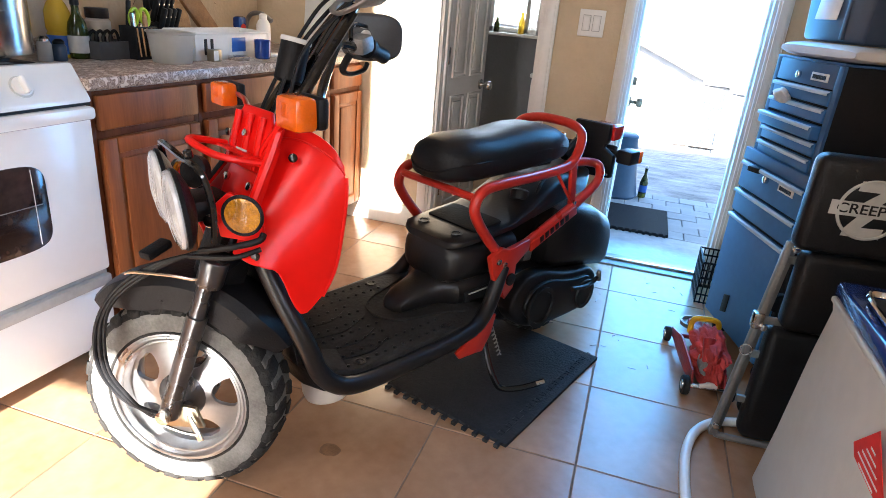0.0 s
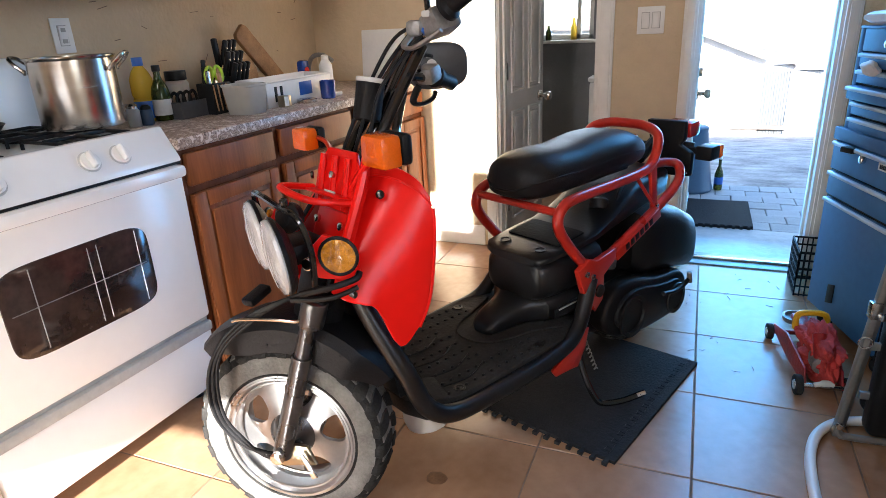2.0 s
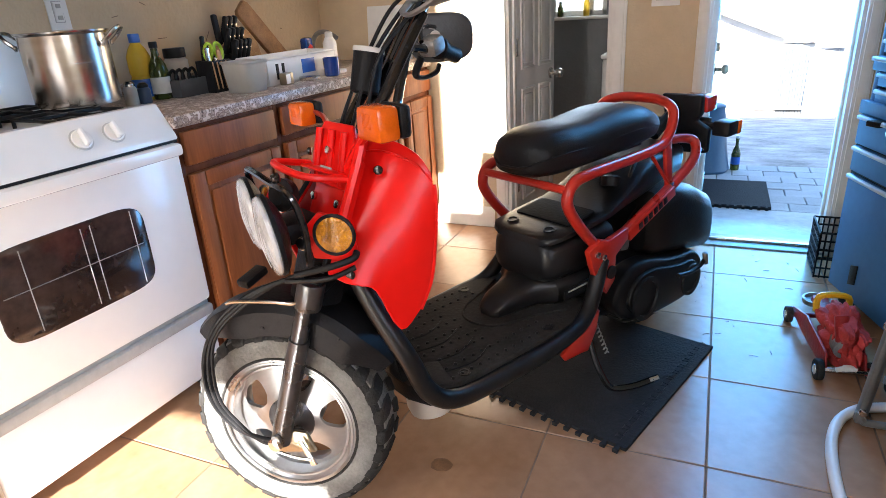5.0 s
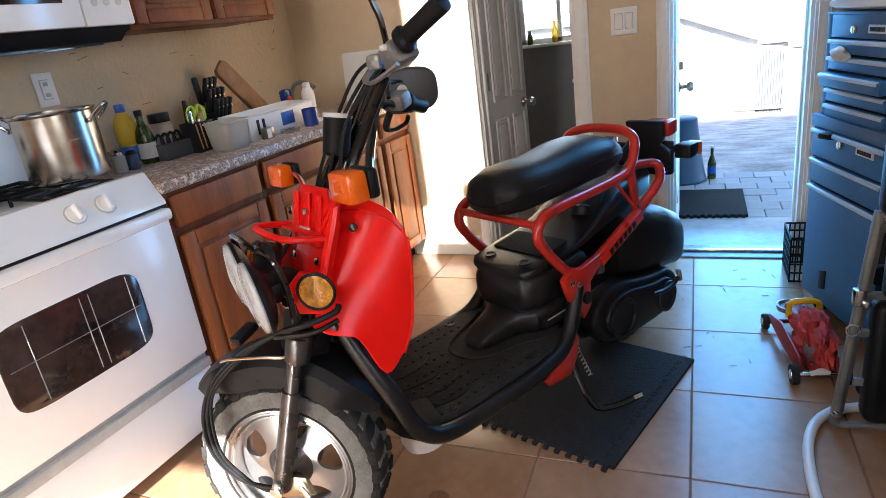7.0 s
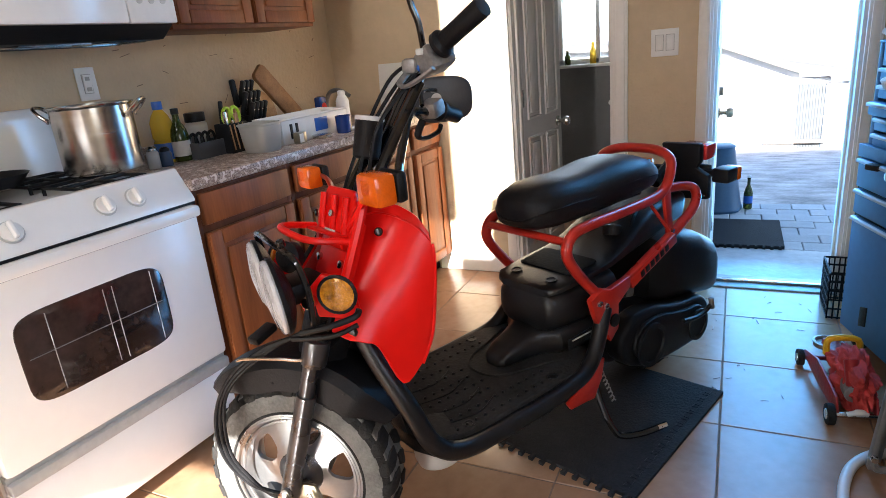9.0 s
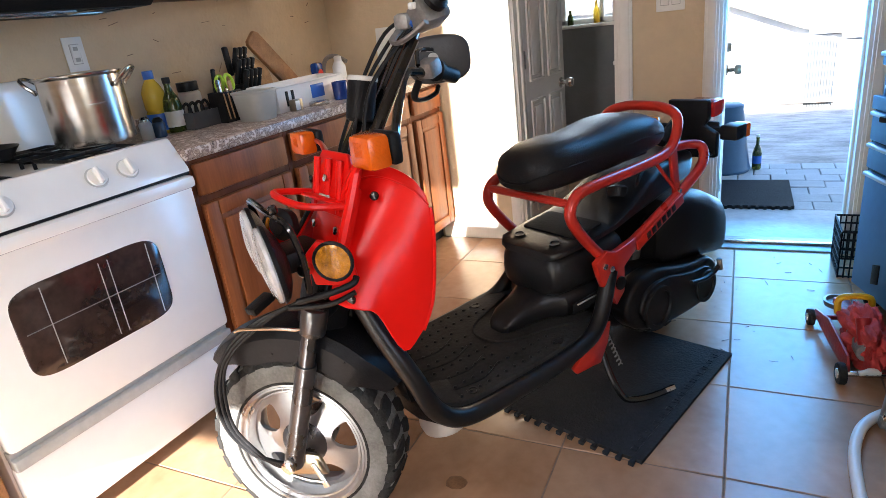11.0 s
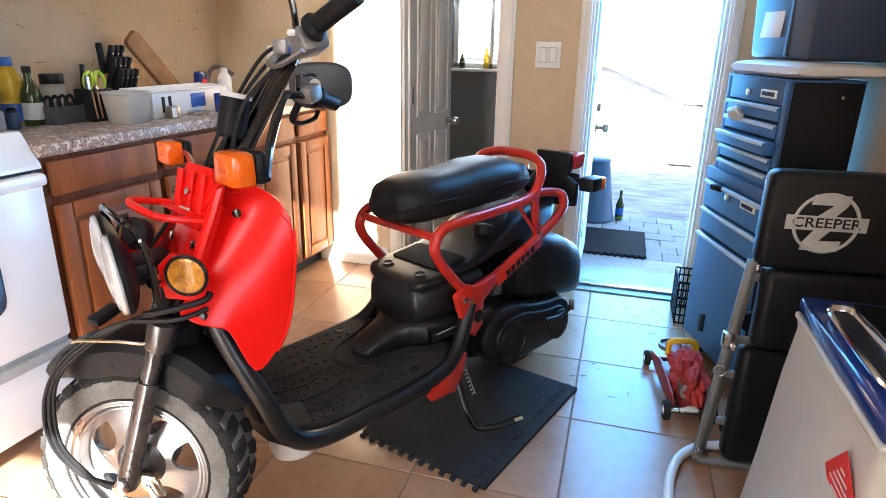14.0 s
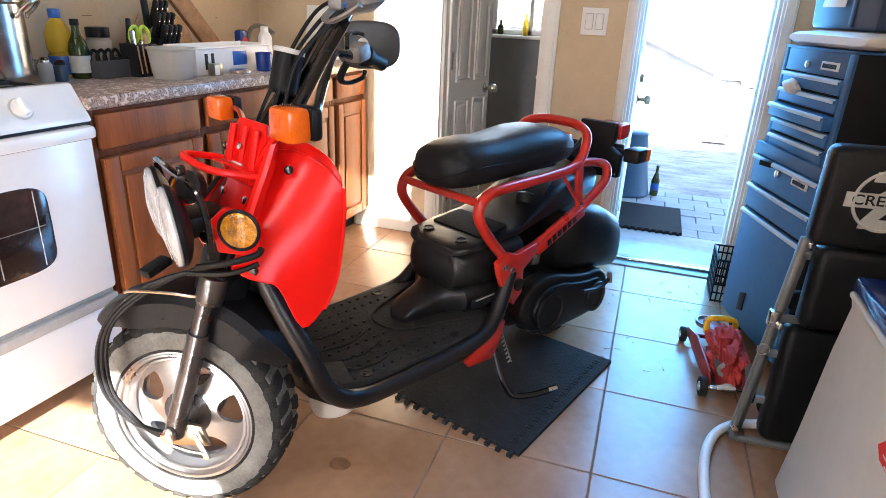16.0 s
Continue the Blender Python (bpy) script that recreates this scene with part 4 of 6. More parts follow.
# leg shields: a curved shell each side
for s in (-1, 1):
    rings = []
    top = [(1.184, 0.055, 0.905), (1.172, 0.09, 0.918), (1.158, 0.13, 0.917), (1.144, 0.16, 0.905), (1.130, 0.187, 0.884), (1.117, 0.204, 0.850)]
    upper = [(1.222, 0.075, 0.855), (1.208, 0.115, 0.857), (1.190, 0.150, 0.850), (1.168, 0.178, 0.837), (1.144, 0.199, 0.820), (1.119, 0.213, 0.798)]
    mid = [(1.270, 0.10, 0.785), (1.253, 0.135, 0.780), (1.230, 0.166, 0.768), (1.198, 0.191, 0.752), (1.162, 0.208, 0.740), (1.126, 0.216, 0.732)]
    low = [(1.328, 0.125, 0.710), (1.308, 0.156, 0.702), (1.278, 0.181, 0.688), (1.238, 0.199, 0.664), (1.194, 0.211, 0.640), (1.147, 0.217, 0.622)]
    tip = [(1.352, 0.135, 0.676), (1.334, 0.168, 0.660), (1.306, 0.188, 0.648), (1.276, 0.200, 0.628), (1.232, 0.209, 0.524), (1.182, 0.216, 0.556)]
    cols = []
    for row in (top, upper, mid, low, tip):
        cols.append(smooth_path(row, 4))
    grid = [smooth_path([cols[r][k] for r in range(5)], 7) for k in range(len(cols[0]))]
    t = bmesh.new()
    vs = [[t.verts.new((q.x, q.y * s, q.z)) for q in col] for col in grid]
    for a, b in zip(vs, vs[1:]):
        for i in range(len(a) - 1):
            t.faces.new((a[i], a[i + 1], b[i + 1], b[i]))
    bmesh.ops.recalc_face_normals(t, faces=t.faces)
    if sum(f.normal.y * s for f in t.faces) < 0:
        bmesh.ops.reverse_faces(t, faces=t.faces)
    bmesh.ops.solidify(t, geom=t.faces[:], thickness=0.012)
    bevelled(t, [e for e in t.edges if len(e.link_faces) == 2 and e.calc_face_angle(0) > 0.8], 0.004, 2)
    sh = part("leg_shield", t, "red", sc, "glossy red leg shield panel")
    part("edge_bead", tube([(q.x - 0.004, q.y * s * 0.985, q.z) for q in grid[-1][4:]], 0.005, 1, 8), "red", sh)
    part("seal_strip", tube([(q.x + 0.006, q.y * s * 0.93, q.z) for q in grid[0]], 0.0055, 1, 8), "black", sh, "black rubber seal strip")
    part("shoulder_crease", tube([(q[3].x + 0.001, (q[3].y + 0.0015) * s, q[3].z) for q in grid], 0.0022, 1, 6), "red", sh)
    for q in ((1.203, 0.135, 0.866), (1.312, 0.160, 0.672)):
        part("screw", cyl(0.010, 0.008, (q[0] + 0.006, (q[1] + 0.010) * s, q[2]), (90, 0, -50 * s), seg=14, bev=0.002), "gloss", sh, "black push screw")
    # amber side reflector and turn signals
    bm = cyl(0.040, 0.012, (0, 0, 0), (0, 90, 0), seg=32, bev=0.003)
    bmesh.ops.transform(bm, matrix=pose(1.334, 0.156 * s, 0.763, 0, 0, 42 * s), verts=bm.verts)
    rf = part("reflector", bm, "amber", sc, "round amber side reflector")
    part("reflector_rim", tube([pose(1.334, 0.156 * s, 0.763, 0, 0, 42 * s) @ Vector((0.004, 0.041 * math.cos(a * 0.2618), 0.041 * math.sin(a * 0.2618))) for a in range(24)], 0.004, 1, 6, True), "black", rf)

for s in (-1, 1):
    part("reflector_bracket", prism([(0.02, -0.055), (0.045, -0.04), (0.035, 0.03), (-0.03, 0.05), (-0.06, 0.02), (-0.05, -0.05)], 0.016, pose(1.325, 0.140 * s, 0.755, 0, 0, 42 * s) @ pose(0, 0, 0, 90, 0, 90), 0.005), "red", sc, "red reflector bracket")
# rear panel of the leg shield, black, behind the red
part("inner_shield", loft([[(1.17, -0.12, 0.84), (1.17, 0.12, 0.84), (1.145, 0.12, 0.84), (1.145, -0.12, 0.84)], [(1.19, -0.13, 0.62), (1.19, 0.13, 0.62), (1.155, 0.13, 0.62), (1.155, -0.13, 0.62)], [(1.22, -0.12, 0.50), (1.22, 0.12, 0.50), (1.18, 0.12, 0.50), (1.18, -0.12, 0.50)], [(1.19, -0.13, 0.33), (1.19, 0.13, 0.33), (1.15, 0.13, 0.33), (1.15, -0.13, 0.33)]]), "black", sc, "black plastic inner shield")

# frame tubes sweeping down from the head to the floor
for s in (-1, 1):
    part("frame_tube", tube([(1.27, 0.05 * s, 0.72), (1.255, 0.13 * s, 0.58), (1.215, 0.20 * s, 0.44), (1.172, 0.215 * s, 0.335), (1.085, 0.220 * s, 0.280), (0.90, 0.222 * s, 0.272), (0.70, 0.222 * s, 0.280), (0.57, 0.205 * s, 0.31), (0.47, 0.175 * s, 0.44)], 0.024, 8, 12), "satin", sc, "gloss black main frame tube")

# head tube and steering column with cables
part("head_tube", cyl(0.034, 0.24, (1.245, 0, 0.70), (0, -24, 0), bev=0.004), "black", sc)
part("headset_cover", box((0.10, 0.09, 0.16), (1.30, 0.0, 0.62), 0.02, (0, -20, 0)), "black", sc)
part("steering_column", cyl(0.023, 0.46, (1.075, 0.0, 1.01), (0, -35, 0)), "gloss", sc, "black steering column")
part("column_tube", tube([(1.22, 0.05, 0.84), (1.10, 0.055, 1.02), (0.99, 0.05, 1.16)], 0.014, 4, 10), "gloss", sc)
part("column_tube", tube([(1.22, -0.05, 0.84), (1.10, -0.05, 1.00), (0.95, -0.05, 1.16)], 0.014, 4, 10), "gloss", sc)
for k in range(3):
    y = -0.05 + 0.045 * k
    part("control_cable", tube([(1.20, y, 0.86), (1.17, y + 0.02, 0.96), (1.10 + 0.015 * k, y + 0.03, 1.08), (1.03, y + 0.05, 1.18), (1.01, 0.10, 1.215)], 0.0045, 6, 8), "black", sc)
part("meter", lathe([(0.026, 0), (0.033, 0.006), (0.033, 0.088), (0.034, 0.09), (0.034, 0.094), (0.030, 0.097)], (1.130, 0.0, 1.0), (0, -14, 0)), "black", sc, "round black speedometer")
part("meter_rim", lathe([(0.0345, 0), (0.0355, 0.004), (0.0345, 0.010), (0.031, 0.011)], (1.1085, 0.0, 1.0865), (0, -14, 0)), "label", sc, "pale meter rim")

# handlebars
part("handlebar", tube([(0.955, 0.0, 1.175), (0.975, 0.04, 1.19), (0.995, 0.09, 1.212), (1.0, 0.15, 1.237), (0.985, 0.22, 1.275)], 0.0125, 6, 10), "gloss", sc, "black handlebar")
part("handlebar", tube([(1.03, -0.03, 0.885), (0.985, -0.085, 0.935), (0.958, -0.108, 0.972), (0.925, -0.128, 1.022), (0.900, -0.142, 1.060), (0.870, -0.155, 1.074), (0.80, -0.172, 1.062), (0.72, -0.19, 1.045)], 0.0125, 6, 10), "gloss", sc, "black handlebar")


def grip(a, b):
    d = Vector(b) - Vector(a)
    bm = lathe([(0.022, 0), (0.031, 0.004), (0.031, 0.016), (0.022, 0.024), (0.0215, d.length * 0.5), (0.0225, d.length - 0.012), (0.022, d.length), (0.012, d.length + 0.001)], seg=24)
    bmesh.ops.transform(bm, matrix=Matrix.Translation(a) @ d.to_track_quat("Z", "Y").to_matrix().to_4x4(), verts=bm.verts)
    return part("grip", bm, "black", sc, "black rubber handlebar grip")


grip((1.0, 0.148, 1.236), (0.975, 0.272, 1.305))
grip((0.765, -0.178, 1.064), (0.680, -0.200, 1.035))
sw = part("switch_box", box((0.075, 0.065, 0.06), (0.99, 0.118, 1.212), 0.014, (25, 10, 0)), "castiron", sc, "grey metal switch housing")
part("button", box((0.02, 0.02, 0.014), (1.028, 0.12, 1.229), 0.004), "label", sw)
part("button", cyl(0.009, 0.02, (1.018, 0.095, 1.195), (0, 60, 0), seg=12), "blueobj", sw)
part("lever_bracket", box((0.05, 0.04, 0.035), (1.02, 0.075, 1.20), 0.010, (0, 0, 20)), "castiron", sc, "grey brake lever bracket")
part("brake_lever", tube([(1.035, 0.07, 1.185), (1.068, 0.082, 1.165), (1.078, 0.12, 1.160), (1.072, 0.165, 1.175), (1.06, 0.20, 1.195)], 0.005, 6, 8, flat=1.5), "castiron", sc, "grey brake lever")
part("switch_box", box((0.06, 0.06, 0.05), (0.79, -0.172, 1.072), 0.014, (0, 15, 15)), "castiron", sc, "grey metal throttle housing")
part("brake_lever", tube([(0.82, -0.18, 1.045), (0.83, -0.20, 1.0), (0.79, -0.215, 0.985), (0.74, -0.22, 0.995), (0.735, -0.21, 1.015)], 0.007, 6, 8, flat=1.5), "black", sc, "black brake lever")
part("mirror_stem", tube([(0.995, 0.085, 1.235), (1.002, 0.085, 1.29), (1.015, 0.08, 1.35), (0.985, 0.10, 1.42)], 0.0075, 5, 8), "gloss", sc, "black mirror stem")
part("mirror_stem", tube([(0.83, -0.165, 1.085), (0.80, -0.20, 1.12), (0.72, -0.24, 1.115)], 0.0065, 5, 8), "gloss", sc, "black mirror stem")
o = []
for i in range(32):
    a = 6.28318531 * i / 32
    c_, s_ = math.cos(a), math.sin(a)
    o.append((0.094 * math.copysign(abs(c_) ** 0.65, c_), 0.068 * math.copysign(abs(s_) ** 0.65, s_)))
MV = Matrix.Translation((0.69, -0.25, 1.085)) @ pose(0, 0, 0, 0, 0, -28) @ pose(0, 0, 0, 90, 0, 0) @ pose(0, 0, 0, 0, 0, 180) @ pose(0, 0, 0, 0, 180, 0)
mr = part("mirror", prism(o, 0.03, MV, 0.010, 3), "greyboard", sc, "dark grey rear-view mirror shell")
MB = (MV @ Vector((0, 0, 1)) - MV @ Vector((0, 0, 0)))
for sgn in (-1, 1):
    bm = cyl(0.016, 0.001, (0.02, -0.005, sgn * 0.0155), seg=24, bev=0)
    bmesh.ops.transform(bm, matrix=MV, verts=bm.verts)
    part("round_sticker", bm, "label", mr, "round white sticker")
    bm = box((0.012, 0.009, 0.001), (0.02, 0.0, sgn * 0.0163), 0)
    bmesh.ops.transform(bm, matrix=MV, verts=bm.verts)
    part("sticker_mark", bm, "red_sticker", mr)

# headlights
for s in (-1, 1):
    HM = Matrix.Translation((1.428 + 0.0175 * s, 0.0155 + 0.0805 * s, 0.776)) @ pose(0, 0, 0, 0, 0, -14) @ pose(0, 0, 0, 0, 96, 0)
    bm = lathe([(0.079, -0.006), (0.0815, 0.001), (0.079, 0.007), (0.066, 0.012), (0.042, 0.0155), (0.001, 0.018)], seg=40)
    bmesh.ops.transform(bm, matrix=HM, verts=bm.verts)
    hl = part("headlight", bm, "lens", sc, "round clear ribbed headlight")
    bm = lathe([(0.02, -0.036), (0.05, -0.030), (0.072, -0.020), (0.082, -0.012), (0.084, -0.004), (0.080, -0.003)], seg=40)
    bmesh.ops.transform(bm, matrix=HM, verts=bm.verts)
    part("bucket", bm, "black", hl, "black headlight bucket")
    bm = bmesh.new()
    for k in range(-3, 4):
        tube([(-0.066 + 0.0115 * abs(k), 0.020 * k, 0.011 - 0.0012 * abs(k)), (0, 0.020 * k, 0.0185 - 0.0018 * abs(k)), (0.066 - 0.0115 * abs(k), 0.020 * k, 0.011 - 0.0012 * abs(k))], 0.0022, 6, 5, bm=bm)
    bmesh.ops.transform(bm, matrix=HM, verts=bm.verts)
    part("lens_rib", bm, "lens", hl)
part("headlight_guard", tube([(1.370, -0.12, 0.80), (1.392, -0.09, 0.862), (1.405, -0.04, 0.878), (1.418, 0.07, 0.876), (1.416, 0.155, 0.862), (1.408, 0.178, 0.80), (1.402, 0.165, 0.72)], 0.007, 6, 8), "gloss", sc, "black headlight guard bar")
part("lamp_bracket", box((0.10, 0.10, 0.05), (1.345, 0.0, 0.745), 0.012), "black", sc)
part("guard_bolt", cyl(0.009, 0.016, (1.425, 0.125, 0.893), (0, 20, 30), seg=12, bev=0.003), "gloss", sc, "black guard bolt")
part("horn", lathe([(0.015, -0.02), (0.032, -0.01), (0.035, 0.01), (0.02, 0.025)], (1.37, 0.03, 0.83), (0, 80, 20)), "black", sc, "round black horn")
part("key_switch", cyl(0.014, 0.03, (1.375, 0.105, 0.745), (0, 90, 25), seg=16, bev=0.003), "chrome", sc, "chrome lock barrel")
part("wire_loom", tube([(1.41, 0.11, 0.685), (1.36, 0.16, 0.70), (1.315, 0.18, 0.71), (1.30, 0.175, 0.72)], 0.0075, 5, 8), "black", sc)
part("wire_loom", tube([(1.42, 0.08, 0.665), (1.36, 0.15, 0.672), (1.31, 0.18, 0.690)], 0.006, 5, 8), "black", sc)
part("number_clip", box((0.07, 0.035, 0.02), tuple(FW @ Vector((0.06, 0.02, 0.365))), 0.005, (0, 12, 20)), "black", sc)

# red front rack
rk = part("front_rack", box((0.020, 0.15, 0.20), (1.272, -0.025, 0.795), 0.008, (0, -24, 0)), "red", sc, "red painted front rack")
part("rack_plate", prism([(-0.075, -0.06), (0.075, -0.06), (0.085, 0.03), (0.055, 0.075), (-0.055, 0.075), (-0.085, 0.03)], 0.012, Matrix.Translation((1.252, -0.035, 0.885)) @ pose(0, 0, 0, 0, -20, 0) @ YZ, 0.005), "red", rk)
for yy in (-0.05, 0.0, 0.05):
    part("rack_rib", tube([(1.272, -0.035 + yy, 0.835), (1.262, -0.035 + yy, 0.885), (1.248, -0.035 + yy, 0.945)], 0.008, 3, 8), "red", rk)
part("rack_rail", tube([(1.268, -0.115, 0.865), (1.330, -0.108, 0.882), (1.366, -0.085, 0.890), (1.368, -0.01, 0.884), (1.345, 0.03, 0.874), (1.275, 0.05, 0.858)], 0.008, 6, 8), "red", rk)
part("rack_tray", box((0.03, 0.14, 0.007), (1.282, -0.035, 0.866), 0.003, (0, -12, 0)), "red", rk)
part("rack_side", tube([(1.225, 0.055, 0.95), (1.255, 0.058, 0.88), (1.30, 0.058, 0.78), (1.325, 0.06, 0.71)], 0.012, 5, 8), "red", rk)
for yy in (-0.085, 0.015):
    part("bolt", cyl(0.010, 0.01, (1.285, yy, 0.80), (0, 68, 0), seg=8, bev=0.002), "chrome", rk)
part("bolt", cyl(0.009, 0.01, (1.262, -0.035, 0.905), (0, 68, 0), seg=8, bev=0.002), "chrome", rk)
part("maker_mark", box((0.002, 0.045, 0.008), (1.274, -0.035, 0.868), 0.0005, (0, -22, 0)), "label", rk, "small silver plate")
for child in [rk, *rk.children]:
    child.data.transform(Matrix.Translation((0, 0.078, 0)))


def signal(at, out, size, name="turn_signal"):
    """An indicator on a stalk."""
    g = part(name, box((size * 0.62, size, size * 0.80), at, size * 0.13, seg=2, taper=(1.0, 0.9)), "orange", sc, "orange turn signal lens")
    for k in range(7):
        part("lens_rib", box((0.0016, size * 0.028, size * 0.34), (at[0] + size * 0.312, at[1] + size * (0.05 * k - 0.15), at[2] + size * 0.08), 0.0005), "orange", g)
    part("signal_base", box((size * 0.34, size * 0.98, size * 0.78), (at[0] - size * 0.46, at[1], at[2]), size * 0.12, seg=2), "black", g, "black signal housing")
    return g


signal((1.232, 0.195, 0.972), 1, 0.085)
part("signal_stalk", tube([(1.255, 0.10, 0.875), (1.235, 0.135, 0.93), (1.215, 0.165, 0.962)], 0.015, 4, 8, flat=0.6), "red", sc, "red signal bracket")
signal((1.180, -0.215, 0.945), -1, 0.070)
part("signal_stalk", tube([(1.225, 0.0, 0.930), (1.19, -0.09, 0.950), (1.158, -0.18, 0.946)], 0.010, 4, 8, flat=0.6), "redtube", sc, "red signal bracket")

# floorboard
out = [(1.155, 0.10), (1.13, 0.17), (1.06, 0.205), (0.60, 0.212), (0.52, 0.19), (0.46, 0.15), (0.46, -0.15), (0.52, -0.19), (0.60, -0.212), (1.06, -0.205), (1.13, -0.17), (1.155, -0.10)]
fb = part("floorboard", prism(out, 0.022, pose(0, 0, 0.298), 0.006), "rubber", sc, "black studded rubber floorboard")
st_ = bmesh.new()
for i in range(14):
    for j in range(9):
        x, y = 0.70 + i * 0.031 + (0.015 if j % 2 else 0), -0.18 + j * 0.045
        if (x < 0.86 and abs(y) < 0.10) or x > 1.10:
            continue
        lathe([(0.0055, 0.3085), (0.0045, 0.3125), (0.002, 0.314)], (x, y, 0), seg=8, bm=st_)
tagged(part("stud", st_, "black", fb), kind="stuff")
for yy in (-0.07, 0.0, 0.07, 0.13):
    part("groove_ridge", tube([(0.90, yy, 0.3095), (0.98, yy + 0.03, 0.3095), (1.08, yy + 0.01, 0.3095)], 0.0025, 5, 6), "black", fb)
for x, y in ((1.035, 0.180), (0.715, 0.180), (1.035, -0.18), (0.715, -0.175)):
    part("floor_screw", lathe([(0.016, 0.308), (0.016, 0.3115), (0.011, 0.3115), (0.009, 0.3095), (0.001, 0.3095)], (x, y, 0), seg=18), "black", fb)
part("heel_pad", box((0.085, 0.11, 0.008), (1.105, 0.13, 0.313), 0.003, (0, -8, -18)), "rubber", fb)
part("floor_skirt", prism([(q[0] - 0.0, q[1] * 0.93) for q in out], 0.05, pose(0, 0, 0.265), 0.008), "black", sc)

# centre hump, battery box and under-seat panels
part("centre_hump", loft([oval(x, 0, z, ry, rz, 2.6) for x, z, ry, rz in ((0.785, 0.313, 0.022, 0.010), (0.772, 0.320, 0.042, 0.024), (0.74, 0.330, 0.052, 0.036), (0.68, 0.338, 0.060, 0.046), (0.63, 0.346, 0.078, 0.052), (0.60, 0.35, 0.12, 0.055), (0.50, 0.35, 0.150, 0.058), (0.44, 0.35, 0.155, 0.058))]), "satin", sc, "black moulded centre cover")
part("hump_rim", tube([(0.60, -0.15, 0.314), (0.70, -0.115, 0.313), (0.79, -0.085, 0.313), (0.84, -0.04, 0.313), (0.845, 0.02, 0.313), (0.82, 0.065, 0.313), (0.76, 0.095, 0.313), (0.68, 0.115, 0.313), (0.60, 0.15, 0.312)], 0.0035, 5, 6), "rubber", sc)
part("battery_box", loft([oval(x, 0, z, ry, rz, 3.2) for x, z, ry, rz in ((0.642, 0.448, 0.085, 0.045), (0.636, 0.448, 0.105, 0.062), (0.618, 0.450, 0.122, 0.070), (0.57, 0.452, 0.132, 0.074), (0.50, 0.455, 0.142, 0.076), (0.40, 0.46, 0.145, 0.076), (0.36, 0.46, 0.14, 0.07))]), "satin", sc, "satin black battery cover")
part("box_lid", loft([oval(x, 0, z, ry, rz, 5) for x, z, ry, rz in ((0.640, 0.516, 0.09, 0.012), (0.632, 0.520, 0.112, 0.012), (0.61, 0.527, 0.130, 0.012), (0.50, 0.536, 0.140, 0.012), (0.38, 0.546, 0.138, 0.015), (0.30, 0.565, 0.134, 0.024), (0.20, 0.595, 0.13, 0.044), (0.10, 0.618, 0.125, 0.054), (-0.06, 0.632, 0.11, 0.052), (-0.12, 0.63, 0.08, 0.035))]), "satin", sc, "satin black storage lid")
for x, y in ((0.592, 0.075), (0.592, -0.07)):
    part("lid_hole", lathe([(0.018, 0), (0.02, 0.004), (0.014, 0.004), (0.012, 0.001)], (x, y, 0.5445 - (x - 0.57) * 0.09), (0, 5, 0), 20), "black", sc)
part("rear_cover", loft([oval(x, 0, z, ry, rz, 3) for x, z, ry, rz in ((0.10, 0.60, 0.09, 0.04), (0.02, 0.62, 0.10, 0.045), (-0.06, 0.635, 0.10, 0.04), (-0.10, 0.64, 0.08, 0.03))]), "black", sc)
part("plug_cap", lathe([(0.03, 0), (0.032, 0.006), (0.032, 0.03), (0.024, 0.036), (0.012, 0.038)], (0.27, 0.055, 0.596), (10, -20, 0), 28), "black", sc, "ribbed black filler cap")
part("lid_panel", loft([oval(x, 0.0, z, ry, 0.004, 6) for x, z, ry in ((0.54, 0.546, 0.10), (0.535, 0.5475, 0.108), (0.42, 0.560, 0.108), (0.415, 0.560, 0.10))]), "lid", sc, "raised panel on the storage lid")
part("lid_emblem", prism([(-0.03, -0.006), (0.028, -0.012), (0.03, 0.006), (-0.026, 0.012)], 0.002, Matrix.Translation((0.40, 0.085, 0.5605)) @ pose(0, 5, 0, 0, 0, 35), 0), "lightgrey", sc, "small pale emblem")
part("fuel_hose", tube([(0.24, 0.10, 0.60), (0.20, 0.085, 0.64), (0.14, 0.06, 0.655), (0.09, 0.02, 0.63)], 0.007, 5, 8), "black", sc)
part("side_hatch", box((0.12, 0.006, 0.035), (0.555, 0.154, 0.362), 0.004, (0, 2, 0)), "black", sc)
part("hatch_line", box((0.09, 0.004, 0.004), (0.555, 0.158, 0.371), 0.001), "lightgrey", sc)

# seat
seat_rings = []
for x, zt, zb, w in ((0.672, 0.772, 0.731, 0.035), (0.66, 0.800, 0.714, 0.070), (0.63, 0.822, 0.704, 0.098), (0.57, 0.836, 0.700, 0.114), (0.48, 0.838, 0.700, 0.116), (0.4, 0.834, 0.702, 0.116), (0.31, 0.842, 0.706, 0.122), (0.22, 0.850, 0.712, 0.128), (0.13, 0.848, 0.720, 0.130), (0.06, 0.838, 0.728, 0.124), (0.01, 0.820, 0.738, 0.104), (-0.012, 0.800, 0.759, 0.060)):
    x = 0.672 - (0.672 - x) * 0.885
    ring = []
    for i in range(28):
        a = 6.28318531 * i / 28
        c_, s_ = math.cos(a), math.sin(a)
        y = w * math.copysign(abs(c_) ** 0.75, c_) * (1.0 if s_ < 0.2 else 1.0 - 0.10 * s_)
        zz = (zt + zb) / 2 + (zt - zb) / 2 * math.copysign(abs(s_) ** (0.8 if s_ > 0 else 0.45), s_)
        ring.append((x, y, zz))
    seat_rings.append(ring)
part("seat", loft(seat_rings), "vinyl", sc, "long black vinyl seat")
